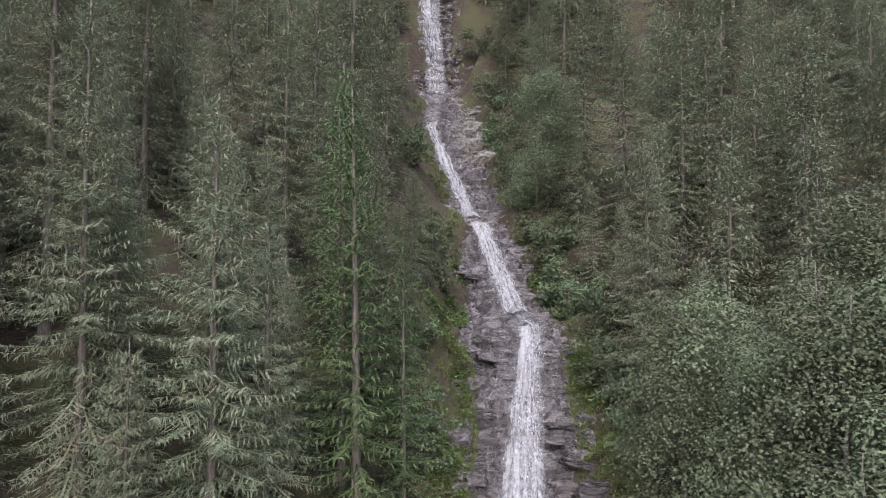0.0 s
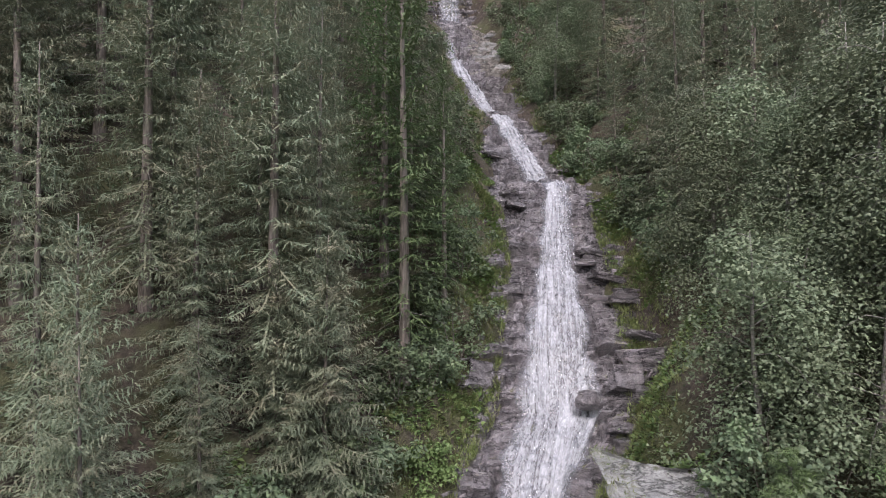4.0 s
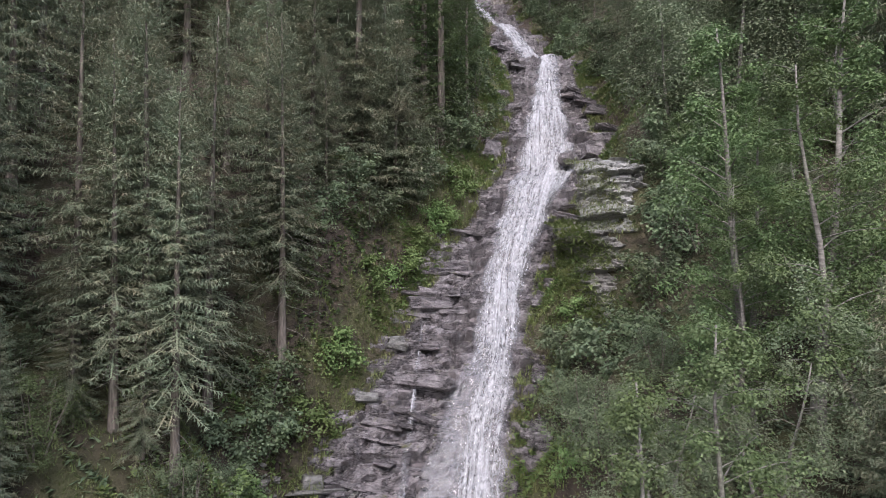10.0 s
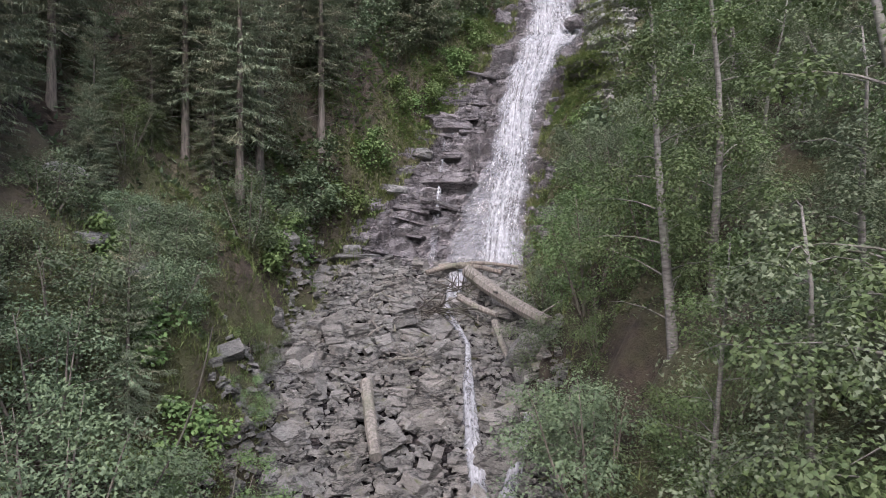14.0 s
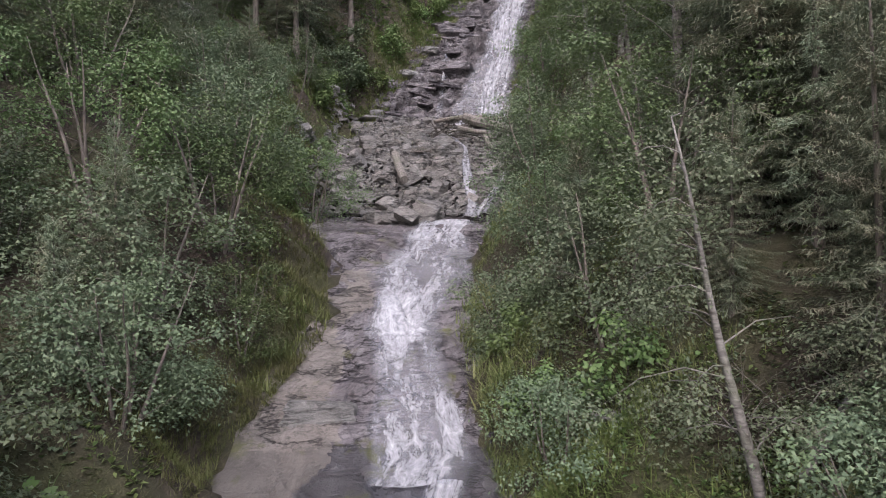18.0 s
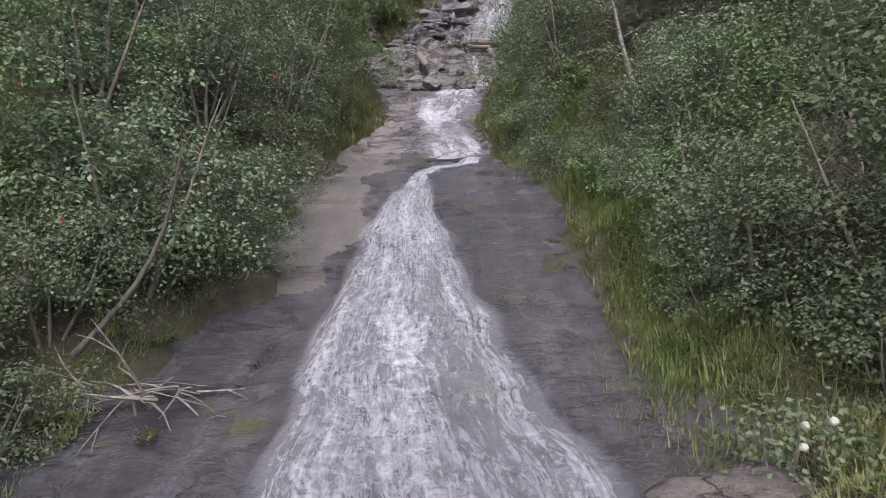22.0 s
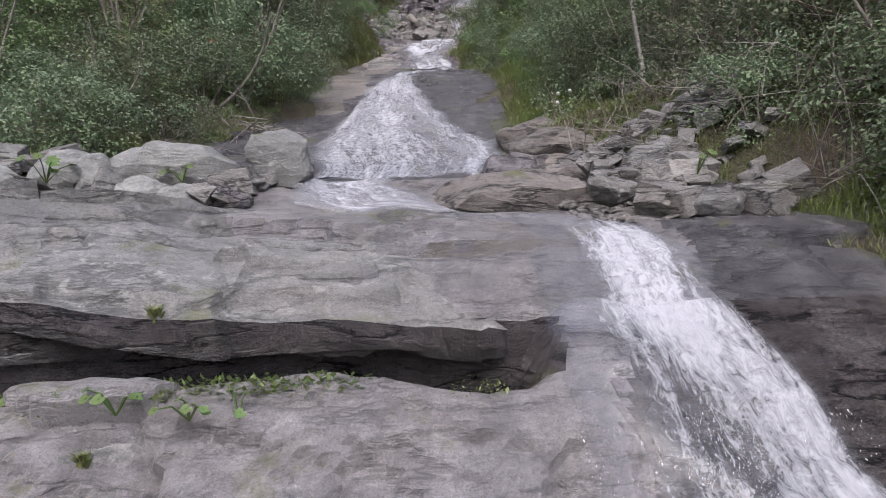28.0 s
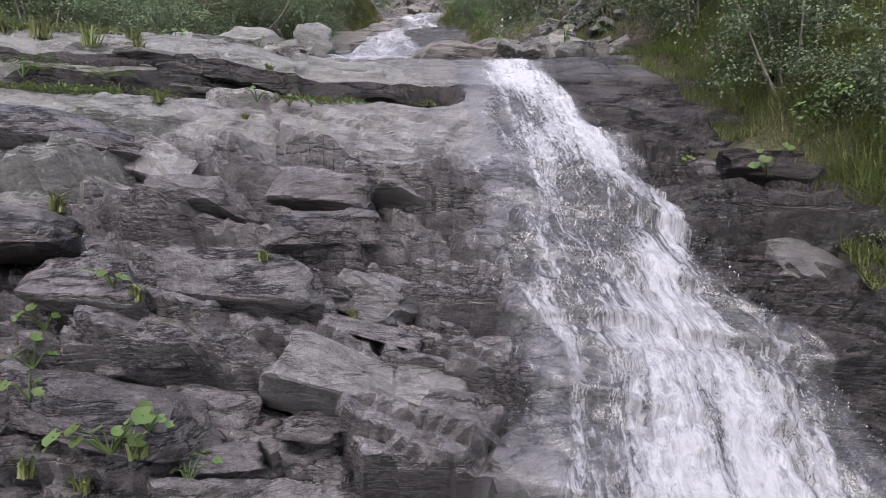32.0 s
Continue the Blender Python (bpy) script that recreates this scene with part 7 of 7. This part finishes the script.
def broad_plant(x, y, z, size, leaves, seed, label):
    """Large round lobed leaves on stalks."""
    r = random.Random(seed)
    root = new("leafy_plant")
    root.matrix_basis = pose(x, y, z)
    for k in range(leaves):
        a = r.uniform(0, 6.283)
        reach = size * r.uniform(0.3, 1.1)
        tip = Vector((math.cos(a) * reach, math.sin(a) * reach - 0.08, size * r.uniform(0.15, 0.9)))
        v, f = [], []
        n = 12
        up = (Vector((math.cos(a) * 0.5, math.sin(a) * 0.5 - 0.5, 1))).normalized()
        u = up.orthogonal().normalized()
        w = up.cross(u)
        R = size * r.uniform(0.14, 0.24)
        v.append(tuple(tip - up * R * 0.22))
        for j in range(n):
            q = 6.283 * j / n
            rr = R * (0.45 if j == 0 else r.uniform(0.88, 1.06))
            v.append(tuple(tip + (u * math.cos(q) + w * math.sin(q)) * rr + up * R * 0.08 * math.sin(3 * q)))
        f = [(0, 1 + j, 1 + (j + 1) % n) for j in range(n)]
        child("leaf", mesh_of("leaf", v, f, M_LEAF, True), root)
        v, f = [], []
        tube(v, f, [(0, 0, -0.05), tuple(tip * 0.5 + Vector((0, 0, 0.03))), tuple(tip)], [0.008, 0.006, 0.004], 4)
        child("stalk", mesh_of("stalk", v, f, M_LEAF), root)
    return tagged(root, label, "plant", "plants on the rock")


def fern(x, y, z, size, fronds, seed):
    r = random.Random(seed)
    root = new("fern")
    root.matrix_basis = pose(x, y, z)
    for k in range(fronds):
        a = 6.283 * k / fronds + r.uniform(-0.3, 0.3)
        o = Vector((math.cos(a), math.sin(a), 0))
        side = Vector((-math.sin(a), math.cos(a), 0))
        v, f = [], []
        L = size * r.uniform(0.7, 1.1)
        for j in range(1, 15):
            q = j / 15
            p = o * L * q * 0.9 + Vector((0, 0, L * (0.75 * q - 0.75 * q * q)))
            wl = L * 0.26 * math.sin(3.14 * min(1, q * 0.9 + 0.12))
            for sgn in (-1, 1):
                blade(v, f, p, (side * sgn + o * 0.5 + Vector((0, 0, -0.15))).normalized(), o, wl, L * 0.05)
        child("frond", mesh_of("frond", v, f, M_HERB), root)
    return tagged(root, "bright green fern with arching fronds", "fern", "plants on the rock")


def tangle(name, x, y, z, size, count, seed, label, mat=None, rise=0.5, thick=0.012):
    """A heap of bare roots or twigs."""
    r = random.Random(seed)
    v, f = [], []
    for k in range(count):
        p = Vector((r.gauss(0, size * 0.35), r.gauss(0, size * 0.2), r.uniform(0, 0.15) * size))
        d = Vector((r.gauss(0, 1), r.gauss(0, 0.6) - 0.2, r.gauss(rise, 0.45))).normalized()
        L = size * r.uniform(0.4, 1.1)
        bend = Vector((r.gauss(0, 0.3), r.gauss(0, 0.3), r.uniform(-0.6, 0.1)))
        path = [p + d * L * q + bend * L * q * q * 0.6 for q in (0, 0.3, 0.6, 1.0)]
        w = thick * r.uniform(0.5, 1.3)
        tube(v, f, path, [w, w * 0.8, w * 0.55, w * 0.25], 4)
        if r.random() < 0.7:
            q0 = path[2]
            d2 = (d + Vector((r.gauss(0, 0.7), r.gauss(0, 0.5), r.gauss(0, 0.5)))).normalized()
            tube(v, f, [q0, q0 + d2 * L * 0.3, q0 + d2 * L * 0.5 + Vector((0, 0, -0.06 * L))], [w * 0.5, w * 0.35, w * 0.15], 3)
    ob = new(name, mesh_of(name, v, f, mat or M_DEAD))
    ob.matrix_basis = pose(x, y, z)
    return tagged(ob, label, "dead wood", "dead wood", kind="stuff")


def on_rock(x, y):
    """Height of the worn rock face at a place in the plan."""
    s = float(np.interp(y, py, arc))
    yy, zz, ny, nz = (float(v) for v in bed_rows(np.array(s)))
    return zz


for k, (x, y, size) in enumerate(((-9.9, -30.5, 0.45), (-9.2, -30.7, 0.4), (-8.8, -30.4, 0.35), (-10.6, -30.3, 0.5), (-8.5, -30.9, 0.3), (-6.7, -31.2, 0.16))):
    tuft(x, y - 0.12 + float(slant(x, y)), on_rock(x, y) + 0.10, size, 46, M_GRASS, "dry pale grass tuft growing from a crack" if k % 2 else "green grass tuft growing from a crack", 500 + k)
for k, (x, y, size, n) in enumerate(((-9.2, -28.6, 0.4, 8), (-7.7, -28.5, 0.32, 7), (-2.35, -25.0, 0.42, 10), (-1.9, -28.8, 0.3, 6), (-9.6, -31.45, 0.3, 5), (-0.4, -33.2, 0.32, 6), (-9.6, -14.6, 0.6, 9), (-9.3, -16.8, 0.6, 9),
                                     (-2.6, -16.2, 0.5, 8), (-1.6, -18.4, 0.5, 8), (-1.0, -17.2, 0.55, 8), (-3.0, -14.2, 0.5, 8))):
    z = (14.75 if -29 < y < -28 else 15.75 if -26 < y < -24 else on_rock(x, y) + 0.08) if y < -23 else float(land(x, y))
    broad_plant(x, y - 0.14 + float(slant(x, y)), z, size * (0.8 if y > -30 else 1.0), n, 600 + k, "bright green plant with large round leaves")
# plants that root in the cracks of the lowest cliff
for k, (x, y, z, size, n) in enumerate(((-7.05, -35.3, 10.65, 0.20, 5), (-7.71, -35.35, 9.97, 0.26, 6), (-7.39, -35.9, 9.83, 0.24, 6), (-6.67, -36.1, 9.48, 0.34, 10), (-6.43, -36.0, 9.62, 0.20, 5), (-6.25, -35.75, 9.12, 0.26, 6), (-7.79, -35.05, 10.25, 0.22, 5),
                                        (-7.68, -31.55, 12.9, 0.22, 6), (-6.75, -32.0, 12.98, 0.18, 5), (-6.32, -31.95, 12.93, 0.18, 5), (-6.03, -31.9, 12.9, 0.18, 5), (-0.97, -32.1, 12.03, 0.24, 8))):
    broad_plant(x, y - 0.03, z - 0.02, size, n, 640 + k, "small bright green plant rooted in a crack of the cliff")
for k, (x, y, z, size) in enumerate(((-8.4, -33.86, 11.33, 0.3), (-5.85, -35.0, 10.81, 0.14), (-7.5, -35.73, 9.14, 0.3), (-7.1, -35.72, 9.0, 0.26), (-6.86, -35.3, 10.48, 0.2), (-6.49, -36.1, 9.4, 0.26), (-5.1, -34.62, 10.24, 0.12), (-8.81, -31.8, 13.0, 0.35), (-7.9, -32.45, 12.83, 0.25), (-6.89, -32.15, 12.66, 0.12))):
    tuft(x, y - 0.02, z - 0.02, size, 46, M_GRASS, "dry pale grass tuft growing from a crack" if k % 2 else "green grass tuft growing from a crack", 540 + k)
for k, (x, y, z, size) in enumerate(((-9.6, -32.3, 13.3, 0.7), (-8.8, -32.1, 13.25, 0.55), (-9.9, -22.0, 17.3, 0.8), (-10.4, -20.6, 18.0, 0.9), (-9.6, -18.8, 18.6, 0.8), (1.4, -31.6, 13.6, 0.8), (-10.6, -23.8, 16.8, 0.7), (-9.2, -20.3, 0, 0.6), (-9.1, -21.5, 0, 0.55), (-9.6, -22.9, 0, 0.6), (-8.9, -19.3, 0, 0.55), (-9.4, -16.4, 0, 0.7), (-10.0, -15.2, 0, 0.8), (-1.9, -24.0, 0, 0.4), (-1.2, -23.2, 0, 0.5), (0.8, -32.6, 0, 0.6), (0.2, -31.2, 0, 0.6))):
    fern(x, y, z if y < -31 and x < 0 else float(land(x, y)), size, 8, 700 + k)
tangle("root_tangle", -4.3, 6.6, float(land(-4.3, 6.6)) + 0.35, 1.4, 60, 803, "dark wet driftwood and roots caught in the rubble", M_STEM, 0.1, 0.022)
tangle("root_tangle", -3.5, 8.3, float(land(-3.5, 8.3)) + 0.35, 1.2, 50, 804, "dark wet branches piled below the fall", M_STEM, 0.1, 0.022)
tangle("root_tangle", -5.4, 3.9, float(land(-5.4, 3.9)) + 0.35, 0.9, 30, 805, "bleached sticks among the stones", M_DEAD, 0.2, 0.018)
tangle("root_tangle", -8.5, -22.6, float(land(-8.5, -22.6)) + 0.05, 0.9, 26, 801, "bare grey roots hanging over the slab", None, -0.1, 0.018)
tangle("root_tangle", -9.5, -24.4, float(land(-9.5, -24.4)) + 0.1, 0.9, 40, 802, "heap of dry brown roots and twigs", M_TWIG, 0.0)
for k, (x, y, s, n) in enumerate(((-1.6, -26.6, 1.2, 46), (-0.8, -27.6, 1.4, 50), (-2.2, -27.0, 1.0, 40), (0.0, -26.0, 1.6, 46), (0.4, -28.4, 1.6, 50), (-1.0, -25.6, 1.0, 36), (-0.4, -14.6, 1.2, 40), (-0.2, -29.6, 1.2, 40))):
    tangle("brushwood", x, y, float(land(x, y)) + 0.05, s, n, 820 + k, "tangle of dry leafless twigs on the bank", M_DEAD, 0.5, 0.008)
for k, (x, y, size) in enumerate(((0.9, -27.4, 2.0), (1.8, -28.6, 2.2), (2.6, -27.2, 2.4), (1.4, -26.0, 2.0), (2.8, -30.0, 2.2), (0.4, -25.0, 1.6))):
    tangle("brushwood", x, y, float(land(x, y)) + 0.1, size, 46, 840 + k, "thicket of thin reddish-brown bare twigs", M_REDTWIG, 1.1, 0.010)
log("dead_tree", (-9.3, -22.7, 16.9), (-8.4, -22.1, 19.1), 0.042, 0.015, "leaning bare dead tree with broken limbs", M_STEM, 0.10, 7, "dead wood")
log("dead_tree", (-10.0, -19.0, 18.8), (-9.0, -18.2, 21.0), 0.03, 0.012, "thin bare dead stem in the bushes", M_STEM, 0.08, 5, "dead wood")
log("dead_tree", (-9.9, -4.4, 26.4), (-8.7, -3.0, 30.0), 0.03, 0.012, "thin bare dead stem in the bushes", M_STEM, 0.08, 4, "dead wood")

# slim tree by the boulders, rowan with berries, white flower heads
slim = broadleaf("alder", 6.2, 1.6, 91, M_SHRUB, M_PALE, 1, 0.06, 4200, 0.35, 0.4, "slim alder with grey leaning trunk by the boulders", "tree", "bank trees", 4, 0.5)
put(slim, -1.25, -25.1, 40, 1.0, 0.1, -4)
rowan = broadleaf("rowan", 3.2, 1.6, 92, M_SHRUB, M_BARK, 4, 0.065, 4200, 0.3, 0.1, "rowan bush with clusters of red berries", "bush", "bank bushes")
rr = random.Random(5)
for k in range(5):
    bv, bf = [], []
    c = Vector((rr.gauss(0, 0.7), rr.gauss(-0.5, 0.6), rr.uniform(0.8, 2.9)))
    for j in range(9):
        o = c + Vector((rr.gauss(0, 0.035), rr.gauss(0, 0.035), rr.gauss(0, 0.025)))
        i = len(bv)
        bv += [tuple(o + Vector(w) * 0.012) for w in ((1, 0, 0), (-1, 0, 0), (0, 1, 0), (0, -1, 0), (0, 0, 1), (0, 0, -1))]
        bf += [(i, i + 2, i + 4), (i + 2, i + 1, i + 4), (i + 1, i + 3, i + 4), (i + 3, i, i + 4), (i + 2, i, i + 5), (i + 1, i + 2, i + 5), (i + 3, i + 1, i + 5), (i, i + 3, i + 5)]
    tagged(child("berry_cluster", mesh_of("berry_cluster", bv, bf, M_BERRY, True), rowan, "red berry cluster"), kind="stuff")
put(rowan, -9.5, -20.9, 0, 1.0, 0.1)
flower = broadleaf("flowering_bush", 0.9, 0.5, 93, M_SHRUB, M_BARK, 4, 0.05, 1100, 0.2, 0.1, "small bush with three round white flower heads", "bush", "bank bushes")
for k, (x, y, z) in enumerate(((-0.12, -0.35, 0.62), (0.08, -0.38, 0.66), (-0.14, -0.36, 0.46))):
    bm = bmesh.new()
    bmesh.ops.create_icosphere(bm, subdivisions=3, radius=0.034)
    for v in bm.verts:
        v.co *= 1 + 0.22 * noise.noise(v.co * 40 + Vector((k, 0, 0)))
    me = bpy.data.meshes.new("flower_head")
    bm.to_mesh(me)
    bm.free()
    me.materials.append(M_FLOWER)
    ob = child("flower_head", me, flower, "round white flower head")
    ob.location = (x, y, z)
put(flower, -2.5, -24.3, 0, 1.0, 0.0)


# moss and small leaves in the hollow under the brow
def ledge_moss(name, x0, x1, y, z, count, size, mat, label, seed):
    r = random.Random(seed)
    v, f = [], []
    for k in range(count):
        x = r.uniform(x0, x1)
        if math.sin(2.1 * x + seed) + 0.6 * math.sin(5.3 * x) < r.uniform(-0.7, 0.5):
            continue
        p = Vector((x, y + float(slant(x, y)) + r.gauss(0, 0.09), z - 0.03 * (x - x0) * 0 + r.uniform(-0.03, 0.06)))
        d = Vector((r.gauss(0, 1), r.gauss(-0.6, 0.6), r.uniform(0.1, 1.2))).normalized()
        blade(v, f, p, d, d.cross(Vector((0.2, 0.1, 1))).normalized(), size * r.uniform(0.6, 1.5), size * r.uniform(0.5, 0.9))
    return tagged(new(name, mesh_of(name, v, f, mat)), label, "moss", kind="stuff")


ledge_moss("moss", -10.5, -5.0, -31.55, 12.98, 2600, 0.05, M_HERB, "bright moss and small leaves in the hollow", 2)
ledge_moss("moss", -10.0, -4.3, -31.6, 12.94, 1600, 0.03, M_GRASS, "yellow-green moss cushions under the brow", 3)
ledge_moss("moss", -13.0, -8.6, -30.35, 14.15, 1600, 0.06, M_GRASS, "dry grass and moss on the terrace", 4)
ledge_moss("moss", -9.6, -8.2, -23.2, float(land(-8.8, -23.2)) + 0.05, 900, 0.05, M_GRASS, "yellow moss cushion at the edge of the slab", 5)
